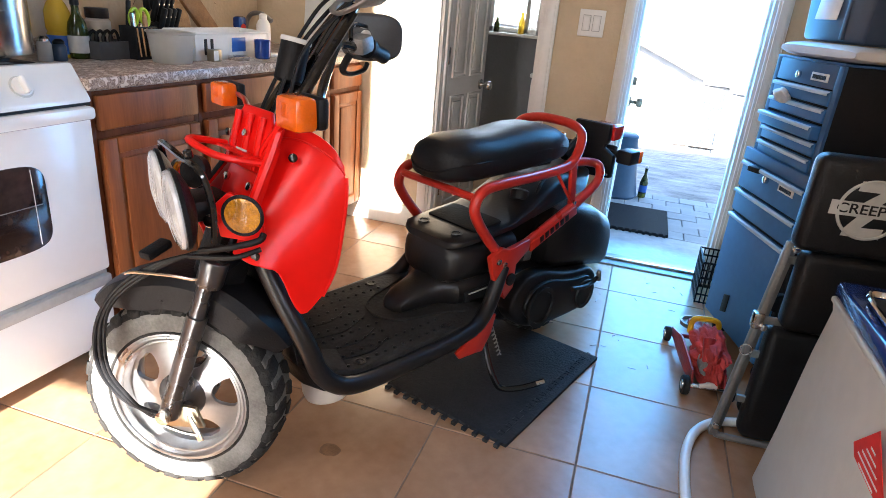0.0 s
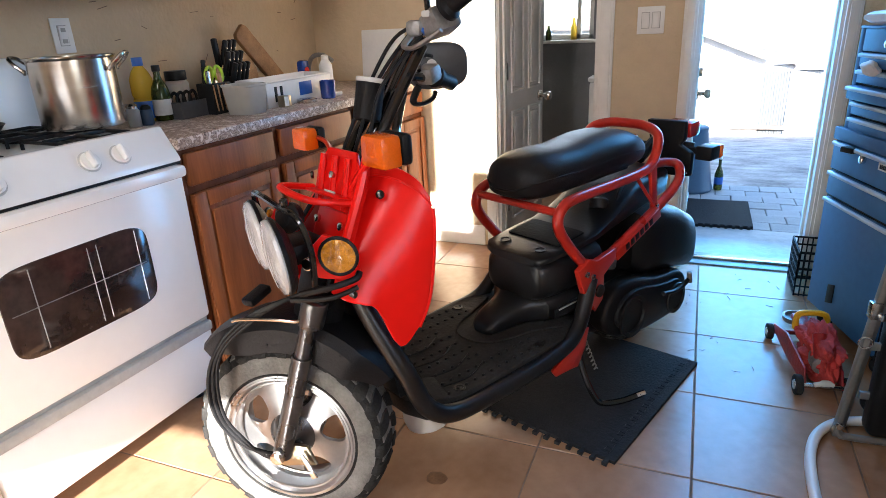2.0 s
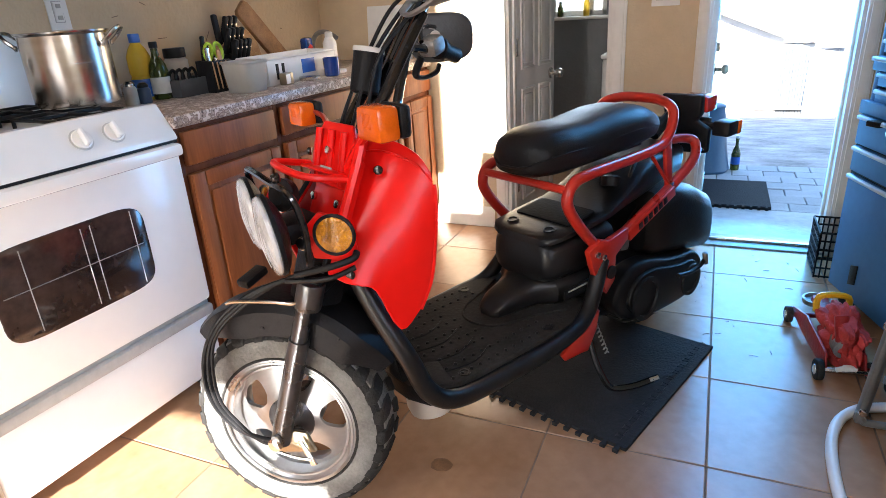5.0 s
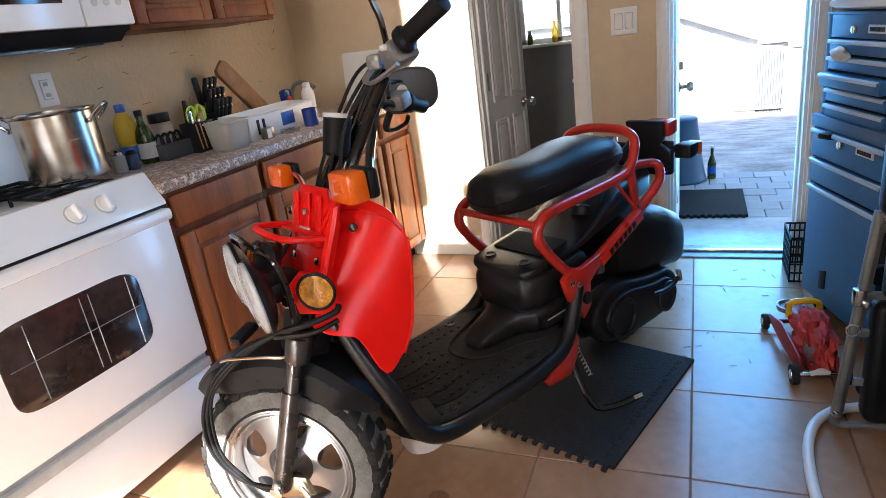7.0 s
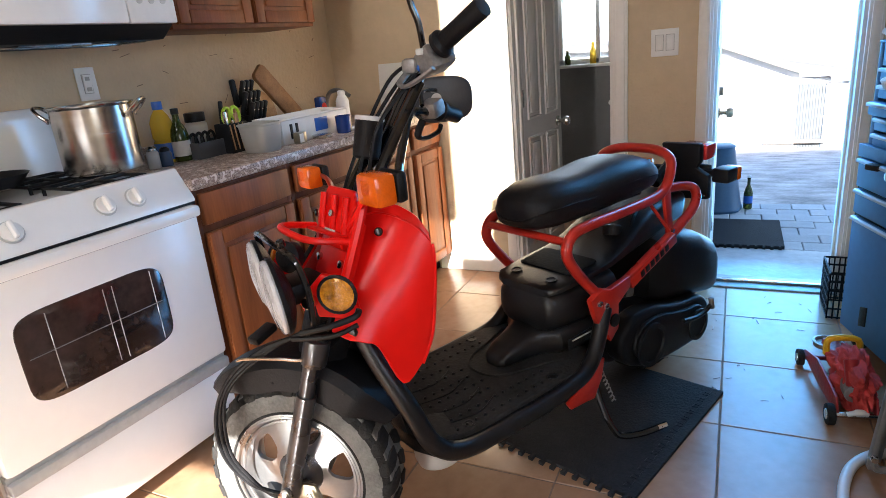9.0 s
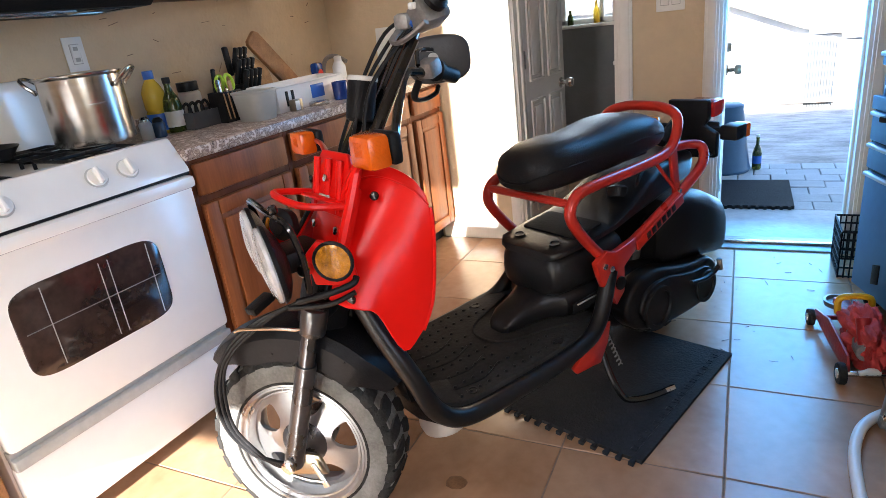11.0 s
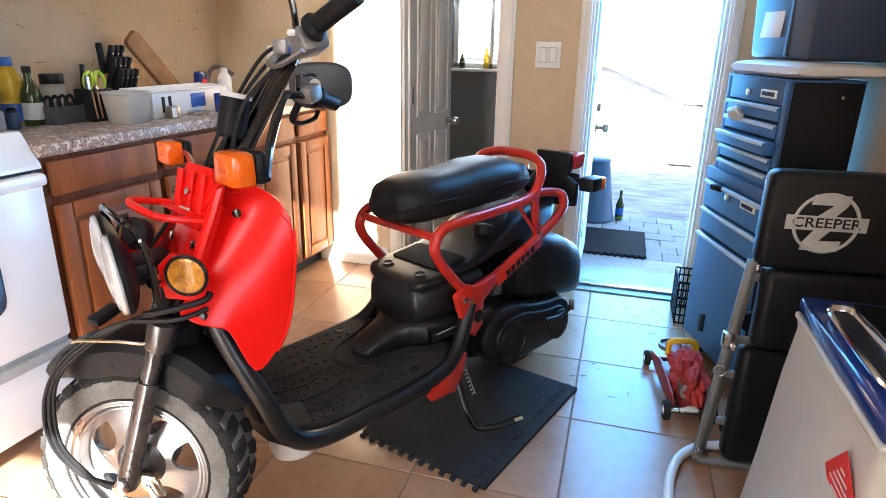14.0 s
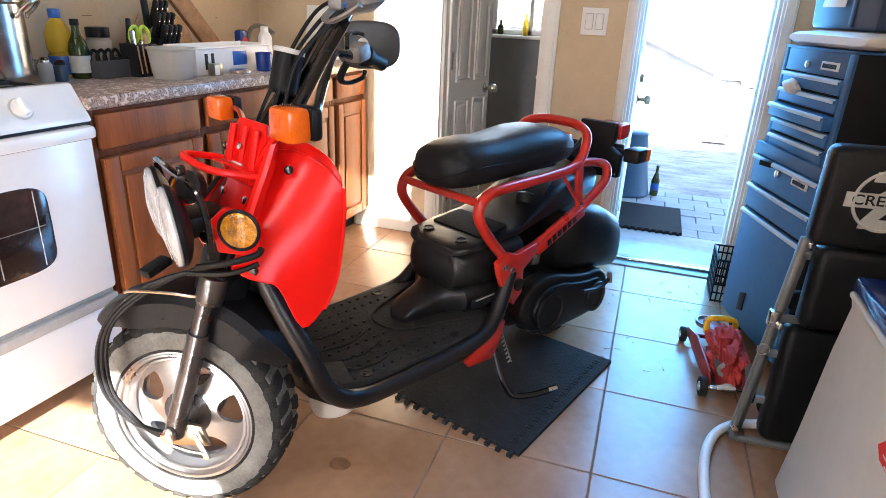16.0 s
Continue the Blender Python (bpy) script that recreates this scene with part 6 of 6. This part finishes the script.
# black wire basket by the threshold
wb = thing("wire_basket", "black plastic lattice basket on the floor", "basket", pose(0.47, 2.93, 0, 0, 0, 0))
for k in range(9):
    a = -0.08 + 0.02 * k
    for y in (-0.11, 0.11):
        part("upright", box((0.006, 0.006, 0.20), (a, y, 0.10), 0.001, seg=1), "black", wb)
for k in range(11):
    a = -0.11 + 0.022 * k
    part("upright", box((0.006, 0.006, 0.20), (-0.08, a, 0.10), 0.001, seg=1), "black", wb)
    part("upright", box((0.006, 0.006, 0.20), (0.08, a, 0.10), 0.001, seg=1), "black", wb)
for z in (0.006, 0.045, 0.085, 0.125, 0.165, 0.20):
    part("hoop", tube([(-0.08, -0.11, z), (0.08, -0.11, z), (0.08, 0.11, z), (-0.08, 0.11, z)], 0.0045, 1, 6, True, smooth=False), "black", wb)

# portable washer with its drain hose
pw = thing("portable_washer", "white plastic portable washer with a deep blue lid", "washing machine", pose(0.49, 1.63, 0))
WR, WF, WH = 0.345, -0.62, 0.595
body = bmesh.new()
bot = [(0, 0.0), (WR, 0.0), (WR, WF), (0, WF)]
rings = []
for z, k in ((0.0, 0.0), (0.012, -0.004), (0.20, 0.010), (0.45, 0.024), (WH - 0.02, 0.034), (WH, 0.030)):
    ring = []
    for (cx, cy), (sx, sy) in zip(bot, ((1, -1), (-1, -1), (-1, 1), (1, 1))):
        for a in range(5):
            th = radians(22.5 * a)
            base = {(1, -1): 180, (-1, -1): 90, (-1, 1): 0, (1, 1): 270}[(sx, sy)]
            ang_ = radians(base) - th
            px, py = cx + sx * (k + 0.025), cy + sy * (k + 0.025)
            ring.append((px + 0.025 * math.cos(ang_), py + 0.025 * math.sin(ang_), z))
    rings.append(ring)
loft(rings, body)
part("tub_body", body, "washer", pw, "smooth white plastic body")
part("top_rim", box((WR - 0.058, -WF - 0.058, 0.016), (WR / 2, WF / 2, WH + 0.006), 0.006, seg=3), "washer", pw)
part("blue_deck", box((WR - 0.060, -WF - 0.060, 0.045), (WR / 2, WF / 2, WH + 0.034), 0.014, seg=3), "blueplastic", pw, "glossy deep blue top deck")
part("lid", box((WR - 0.16, -WF - 0.20, 0.02), (WR / 2 + 0.03, WF / 2, WH + 0.066), 0.009, seg=3), "gloss", pw, "smoked dark lid")
hd = bmesh.new()
o = []
for i in range(28):
    a = 6.28318531 * i / 28
    c_, s_ = math.cos(a), math.sin(a)
    o.append((0.085 + 0.030 * math.copysign(abs(c_) ** 0.7, c_), WF / 2 - 0.02 + 0.20 * math.copysign(abs(s_) ** 0.35, s_), WH + 0.070))
tube(o, 0.010, 1, 8, True, hd, 0.7)
part("chrome_surround", hd, "chrome", pw, "chrome oval surround")
part("handle_recess", box((0.05, 0.36, 0.012), (0.085, WF / 2 - 0.02, WH + 0.064), 0.005), "black", pw)
SMX = Matrix.Translation((0.0225, -0.515, 0.455)) @ pose(0, 0, 0, 0, 0, -90) @ pose(0, 0, 0, 94, 0, 0)
stk = part("warning_sticker", prism([(-0.09, 0), (0, -0.09), (0.09, 0), (0, 0.09)], 0.0015, SMX, 0), "red_sticker", pw, "red diamond warning sticker")
tb_ = bmesh.new()
for k in range(7):
    L = 0.115 - 0.030 * abs(k - 3)
    box((L, 0.004, 0.0006), (0, 0.045 - 0.015 * k, 0.0012), 0, bm=tb_)
bmesh.ops.transform(tb_, matrix=SMX, verts=tb_.verts)
part("text_bars", tb_, "white", stk)
hs = bmesh.new()
tube([(0.50, 1.86, 0.03), (0.46, 1.865, 0.018), (0.40, 1.84, 0.016), (0.345, 1.775, 0.016), (0.312, 1.68, 0.016), (0.298, 1.56, 0.016), (0.30, 1.40, 0.016), (0.33, 1.20, 0.016), (0.42, 1.02, 0.016), (0.55, 0.95, 0.05)], 0.0145, 10, 12, bm=hs)
solid("drain_hose", hs, "white", "white flexible drain hose curling across the tiles", "hose")

# ---- counter clutter ----


def kthing(name, label, cat, x, y, z=0.9125, rz=0.0, group=""):
    return thing(name, label, cat, KM @ pose(x, y, z, 0, 0, rz), group)


pot = kthing("stock_pot", "tall stainless steel stock pot on the stove", "pot", -0.29, -0.048, 0.9535)
PS = 0.86
part("pot_body", lathe([(r * PS, z * PS) for r, z in ((0.128, 0), (0.136, 0.004), (0.138, 0.02), (0.138, 0.235), (0.147, 0.242), (0.148, 0.247), (0.134, 0.246), (0.134, 0.015))], seg=48), "steel", pot)
for a in (35, 215):
    q = pose(0, 0, 0, 0, 0, a)
    part("pot_handle", tube([q @ (Vector(v) * PS) for v in ((0.138, -0.045, 0.20), (0.165, -0.045, 0.225), (0.185, -0.03, 0.245), (0.19, 0, 0.25), (0.185, 0.03, 0.245), (0.165, 0.045, 0.225), (0.138, 0.045, 0.20))], 0.006, 5, 8), "steel", pot, "bent steel handle")
    for s in (-1, 1):
        part("rivet", cyl(0.009, 0.006, q @ (Vector((0.139, 0.045 * s, 0.20)) * PS), (0, 90, a), seg=12), "steel", pot)
fp = kthing("frying_pan", "black frying pan with red handle on a burner", "pan", -0.44, -0.33, 0.9535)
part("pan_body", lathe([(0.085, 0), (0.11, 0.035), (0.113, 0.036), (0.088, 0.006)], seg=36), "black", fp)
part("pan_handle", tube([(0.02, -0.10, 0.035), (0.06, -0.17, 0.05), (0.09, -0.23, 0.055)], 0.014, 4, 8), "red", fp, "red pan handle")
gp = kthing("glass_dish", "small clear glass dish on the stove", "dish", -0.24, -0.50, 0.9535)
part("dish_body", lathe([(0.075, 0), (0.09, 0.05), (0.094, 0.052), (0.09, 0.05), (0.074, 0.006)], seg=36), "tub", gp)

ob = kthing("oil_bottle", "plastic bottle of yellow cooking oil with blue cap", "bottle", -0.42, 0.295)
part("bottle_body", lathe([(0.036, 0), (0.040, 0.006), (0.040, 0.075), (0.035, 0.085), (0.040, 0.095), (0.040, 0.15), (0.030, 0.175), (0.016, 0.195), (0.015, 0.20)]), "oil", ob)
part("bottle_label", lathe([(0.0408, 0.012), (0.0412, 0.014), (0.0412, 0.072), (0.0408, 0.074)]), "blueobj", ob, "blue paper label")
part("bottle_cap", cyl(0.019, 0.03, (0, 0, 0.212)), "blueobj", ob, "blue screw cap")
og = kthing("olive_oil_bottle", "dark green glass oil bottle", "bottle", -0.36, 0.318)
part("bottle_body", lathe([(0.030, 0), (0.033, 0.005), (0.033, 0.095), (0.028, 0.12), (0.015, 0.145), (0.012, 0.16), (0.012, 0.178)]), "olive", og)
part("bottle_cap", cyl(0.0145, 0.022, (0, 0, 0.186)), "black", og, "black cap")
part("bottle_label", lathe([(0.0335, 0.02), (0.0338, 0.022), (0.0338, 0.075), (0.0335, 0.077)]), "label", og)
for nm, x, y, h, cm_, lab in (("salt_shaker", -0.34, 0.170, 0.072, "white", "small glass salt shaker with steel top"), ("spice_jar", -0.33, 0.215, 0.062, "navy", "small dark spice jar with a printed label")):
    j = kthing(nm, lab, "jar", x, y)
    part("jar_body", lathe([(0.020, 0), (0.022, 0.004), (0.022, h * 0.75), (0.018, h * 0.85), (0.016, h * 0.9)], seg=20), "tub" if nm == "salt_shaker" else cm_, j)
    part("jar_lid", lathe([(0.018, h * 0.88), (0.018, h), (0.010, h + 0.008)], seg=20), "steel" if nm == "salt_shaker" else "black", j)
bk = kthing("black_tray", "black plastic tray holding kitchen oddments", "tray", -0.37, 0.405)
for x0, x1, y0, y1 in ((-0.09, 0.09, -0.075, -0.071), (-0.09, 0.09, 0.071, 0.075), (-0.09, -0.086, -0.071, 0.071), (0.086, 0.09, -0.071, 0.071)):
    part("tray_side", span(x0, x1, y0, y1, 0.0, 0.062, 0.001), "greyboard", bk)
part("tray_bottom", span(-0.086, 0.086, -0.071, 0.071, 0.0, 0.004), "greyboard", bk)
for k in range(4):
    part("strap_loop", tube([(0.02, -0.05 + 0.03 * k, 0.006), (0.02, -0.055 + 0.03 * k, 0.07), (0.02, -0.035 + 0.03 * k, 0.092), (0.02, -0.02 + 0.03 * k, 0.07), (0.02, -0.02 + 0.03 * k, 0.006)], 0.006, 5, 6), "black", bk)
up = kthing("utensil_holder", "dark utensil holder packed with kitchen tools", "holder", -0.28, 0.505)
for x0, x1, y0, y1 in ((-0.04, 0.04, -0.05, -0.046), (-0.04, 0.04, 0.046, 0.05), (-0.04, -0.036, -0.046, 0.046), (0.036, 0.04, -0.046, 0.046)):
    part("holder_side", span(x0, x1, y0, y1, 0.0, 0.115, 0.001), "black", up)
part("holder_base", span(-0.036, 0.036, -0.046, 0.046, 0.0, 0.004), "black", up)
for k in range(4):
    part("chopstick", tube([(0.041, -0.035 + 0.022 * k, 0.012), (0.043, -0.045 + 0.022 * k, 0.11)], 0.0028, 2, 6, smooth=False), "wood", up, "pale wooden stick seen against the holder")
sv = kthing("kitchen_scissors", "scissors with lime green loops in the utensil holder", "scissors", -0.28, 0.515)
for s, a in ((-1, -14), (1, 18)):
    part("finger_loop", tube([pose(0, 0.025 * s, 0.145, 0, 0, 0) @ pose(0, 0, 0, a, 0, 0) @ Vector((0, 0.018 * math.cos(k * 0.5236), 0.030 * math.sin(k * 0.5236))) for k in range(12)], 0.0065, 2, 8, True), "lime", sv, "lime green finger loop")
part("blades", box((0.004, 0.02, 0.11), (0, 0, 0.07), 0.001), "steel", sv)
for k, (dx, dy, h, mm) in enumerate(((-0.02, -0.025, 0.19, "black"), (-0.025, 0.0, 0.165, "black"), (0.01, -0.03, 0.15, "steel"), (0.02, 0.02, 0.14, "wood"))):
    u = kthing("utensil", "kitchen utensil standing in the holder", "utensil", -0.28 + dx, 0.505 + dy, 0.925, group="utensils in the holder")
    part("handle", box((0.012, 0.018, h), (0, 0, h / 2), 0.005, (4 * (k - 1), 3, 0)), mm, u)
jar = kthing("storage_jar", "dark-lidded glass jar behind the utensils", "jar", -0.42, 0.455)
part("jar_body", lathe([(0.04, 0), (0.043, 0.004), (0.043, 0.12), (0.035, 0.13)]), "tub", jar)
part("jar_lid", cyl(0.040, 0.035, (0, 0, 0.148)), "black", jar)
kb = kthing("knife_block", "black knife block full of black-handled knives", "knife block", -0.40, 0.735, rz=4)
part("block", prism([(-0.07, 0), (0.06, 0), (0.07, 0.075), (-0.02, 0.13), (-0.07, 0.11)], 0.115, pose(0, 0, 0, 90, 0, 0), 0.006), "black", kb)
for r in range(3):
    for c in range(4):
        if r == 2 and c == 0:
            continue
        hd_ = part("knife_handle", box((0.022, 0.020, 0.105), (0.045 - 0.028 * r, -0.040 + 0.027 * c, 0.125 + 0.045 * r), 0.007, (-9, 14, 0)), "black", kb, "black riveted knife handle")
        for dz in (-0.025, 0.02):
            part("rivet", cyl(0.0028, 0.002, (0.058 - 0.028 * r + 0.24 * dz, -0.040 + 0.027 * c + 0.15 * dz, 0.122 + 0.045 * r + dz), (0, 90, 0), seg=8, bev=0), "steel", hd_)
sk = kthing("chef_knife", "large knife with black handle in a wooden sheath", "knife", -0.42, 0.690)
part("handle", box((0.020, 0.026, 0.12), (0, 0, 0.215), 0.008, (0, -4, 0)), "black", sk)
part("sheath", box((0.022, 0.050, 0.155), (0, 0, 0.0775), 0.004), "wood", sk, "pale wooden sheath")
cb = kthing("cutting_board", "brown wooden cutting board leaning on the wall", "cutting board", -0.512, 1.035)
out_b = [(-0.175, -0.015), (0.19, -0.015), (0.19, 0.078), (-0.165, 0.078), (-0.19, 0.065), (-0.19, 0.0)]
part("board", prism(out_b, 0.024, pose(0.0, 0.015, 0.140) @ pose(0, 0, 0, 0, -6, 0) @ YZ @ pose(0, 0, 0, 0, 0, -50), 0.006, 2), "boardwood", cb)
rb = kthing("round_board", "pale round board leaning behind the tub", "board", -0.49, 0.885)
part("disc", cyl(0.11, 0.014, (0, 0, 0.11), (0, 80, 0), seg=40, bev=0.004), "cutboard", rb)
tu = kthing("plastic_tub", "cloudy plastic food tub without its lid", "tub", -0.135, 0.512)
tub_r = []
for z, k in ((0.0, 0.80), (0.004, 0.83), (0.10, 0.98), (0.104, 1.04), (0.110, 1.04), (0.110, 0.96), (0.10, 0.95), (0.008, 0.80)):
    tub_r.append([(0.072 * k * math.copysign(abs(math.cos(6.28318531 * i / 32)) ** 0.5, math.cos(6.28318531 * i / 32)), 0.066 * k * math.copysign(abs(math.sin(6.28318531 * i / 32)) ** 0.5, math.sin(6.28318531 * i / 32)), z) for i in range(32)])
part("tub_wall", loft(tub_r), "tub", tu)
cd = kthing("white_caddy", "white plastic caddy holding wash-up things", "caddy", -0.20, 0.842)
for x0, x1, y0, y1, h in ((-0.075, -0.071, -0.22, 0.22, 0.105), (0.071, 0.075, -0.22, 0.22, 0.098), (-0.071, 0.071, -0.22, -0.216, 0.10), (-0.071, 0.071, 0.216, 0.22, 0.10)):
    part("caddy_side", span(x0, x1, y0, y1, 0, h, 0.0015), "white", cd)
part("caddy_base", span(-0.071, 0.071, -0.216, 0.216, 0, 0.004), "white", cd)
part("caddy_rim", tube([(-0.076, -0.22, 0.104), (0.076, -0.22, 0.100), (0.076, 0.22, 0.100), (-0.076, 0.22, 0.104)], 0.005, 1, 6, True, smooth=False), "white", cd)
for y in (-0.165, -0.13):
    part("handle_slot", box((0.004, 0.016, 0.06), (0.0755, y, 0.05), 0.003), "black", cd)
part("caddy_label", box((0.002, 0.085, 0.055), (0.076, 0.03, 0.055), 0.0005), "blueobj", cd, "blue printed label")
gx_ = kthing("gold_box", "small gold tin on the counter edge", "tin", -0.095, 0.688)
part("tin_body", box((0.035, 0.045, 0.045), (0, 0, 0.0225), 0.003), "brass", gx_)
part("tin_label", box((0.001, 0.025, 0.035), (0.0182, -0.01, 0.0225), 0), "white", gx_)
fl = kthing("flat_tin", "flat steel tin lying on the counter", "tin", -0.085, 0.82)
part("tin_body", lathe([(0.042, 0), (0.043, 0.002), (0.043, 0.014), (0.040, 0.016)]), "steel", fl)
bc_ = kthing("blue_cup", "glossy blue cup on the counter", "cup", -0.075, 0.964)
part("cup_body", lathe([(0.030, 0), (0.033, 0.004), (0.035, 0.075), (0.033, 0.076), (0.030, 0.006)]), "blueplastic", bc_)
sb = kthing("soap_bottle", "blue detergent bottle with red label", "bottle", -0.36, 1.178)
part("bottle_body", box((0.04, 0.06, 0.15), (0, 0, 0.075), 0.014), "blueplastic", sb)
part("bottle_label", cyl(0.018, 0.002, (0.021, 0, 0.10), (0, 90, 0)), "red_sticker", sb)
ws = kthing("lotion_bottle", "white pump-less lotion bottle", "bottle", -0.26, 1.222)
part("bottle_body", lathe([(0.028, 0), (0.032, 0.004), (0.032, 0.12), (0.022, 0.14), (0.018, 0.145), (0.018, 0.165), (0.010, 0.17)]), "white", ws)
sr = kthing("soap_dish", "white soap dish with a bar", "dish", -0.11, 1.04)
part("dish_body", box((0.06, 0.09, 0.018), (0, 0, 0.009), 0.007), "white", sr)
fa = kthing("sink_faucet", "dark curved kitchen faucet", "faucet", -0.42, 1.30)
part("spout", tube([(0, 0, 0), (0, 0, 0.10), (0.03, 0, 0.155), (0.09, 0, 0.165), (0.15, 0, 0.135)], 0.011, 6, 10), "castiron", fa)
part("faucet_base", cyl(0.028, 0.02, (0, 0, 0.01)), "castiron", fa)
wbd = solid("white_board", prism([(-0.13, 0), (0.13, 0), (0.13, 0.33), (0.10, 0.35), (-0.10, 0.36), (-0.13, 0.34)], 0.012, pose(-1.68, BACK - 0.022, 0.9125, 84, 0, 0), 0.004), "white", "white plastic board leaning against the wall", "board")

tl_ = thing("toilet", "white toilet seen through the doorway", "toilet", pose(-0.66, 4.45, 0))
part("tank", box((0.40, 0.17, 0.34), (0.06, 0.14, 0.58), 0.02), "white", tl_)
part("tank_lid", box((0.42, 0.19, 0.03), (0.06, 0.14, 0.765), 0.01), "white", tl_)
part("bowl", loft([[(0.06 + r * math.cos(6.28318531 * i / 28), -0.12 + r * 1.3 * math.sin(6.28318531 * i / 28), z) for i in range(28)] for r, z in ((0.10, 0), (0.11, 0.15), (0.17, 0.33), (0.185, 0.38), (0.18, 0.40))]), "white", tl_)
for x, m_, h in ((-1.14, "olive", 0.10), (-0.955, "oil", 0.15)):
    wbt = thing("sill_bottle", "small glass bottle on the bathroom sill", "bottle", pose(x, 4.715, 1.0285), "bottles on the sill")
    part("bottle_body", lathe([(0.02, 0), (0.022, 0.004), (0.022, h * 0.55), (0.010, h * 0.75), (0.009, h)], seg=16), m_, wbt)

# bits on the floor
random.seed(5)
db = bmesh.new()
for k in range(34):
    x, y = random.uniform(-0.25, 0.35), random.uniform(1.95, 3.0)
    a, L = random.uniform(0, 6.28), random.uniform(0.006, 0.03)
    dx, dy = math.cos(a) * L, math.sin(a) * L
    tube([(x, y, 0.0015), (x + dx / 2, y + dy / 2 + random.uniform(-0.004, 0.004), 0.0025), (x + dx, y + dy, 0.0015)], random.uniform(0.0008, 0.0016), 3, 5, bm=db)
solid("floor_debris", db, "stain", "dry grass stalks and crumbs on the tiles", "debris", kind="stuff")
sn = bmesh.new()
ring = [((0.030 + 0.006 * noise.noise((math.cos(i * 0.2618) * 2, math.sin(i * 0.2618) * 2, 3))) * math.cos(i * 0.2618), (0.026 + 0.006 * noise.noise((math.cos(i * 0.2618) * 2, math.sin(i * 0.2618) * 2, 9))) * math.sin(i * 0.2618)) for i in range(24)]
prism(ring, 0.0006, pose(-0.667, 1.247, 0.0005), 0, bm=sn)
solid("oil_stain", sn, "stain", "small round brown oil stain on a tile", "stain", kind="structure")

# ---- floor tiles, one piece each ----
TS = 0.43
tile_mesh = None
for i in range(-6, 2):
    for j in range(-7, 3):
        x0, x1 = TS * i, TS * (i + 1)
        y0, y1 = 1.9 + TS * j, min(1.9 + TS * (j + 1), BACK - 0.011)
        full = y1 - y0 > TS - 1e-3
        if full and tile_mesh:
            o = new("tile", tile_mesh)
            o.parent = floor
        else:
            t = box((TS - 0.0045, y1 - y0 - 0.0045, 0.012), (0, 0, 0), 0.0018, seg=1)
            o = part("tile", t, "tile", floor)
            if full:
                tile_mesh = o.data
        o.location = ((x0 + x1) / 2, (y0 + y1) / 2, -0.006 + random.uniform(-0.0006, 0.0))
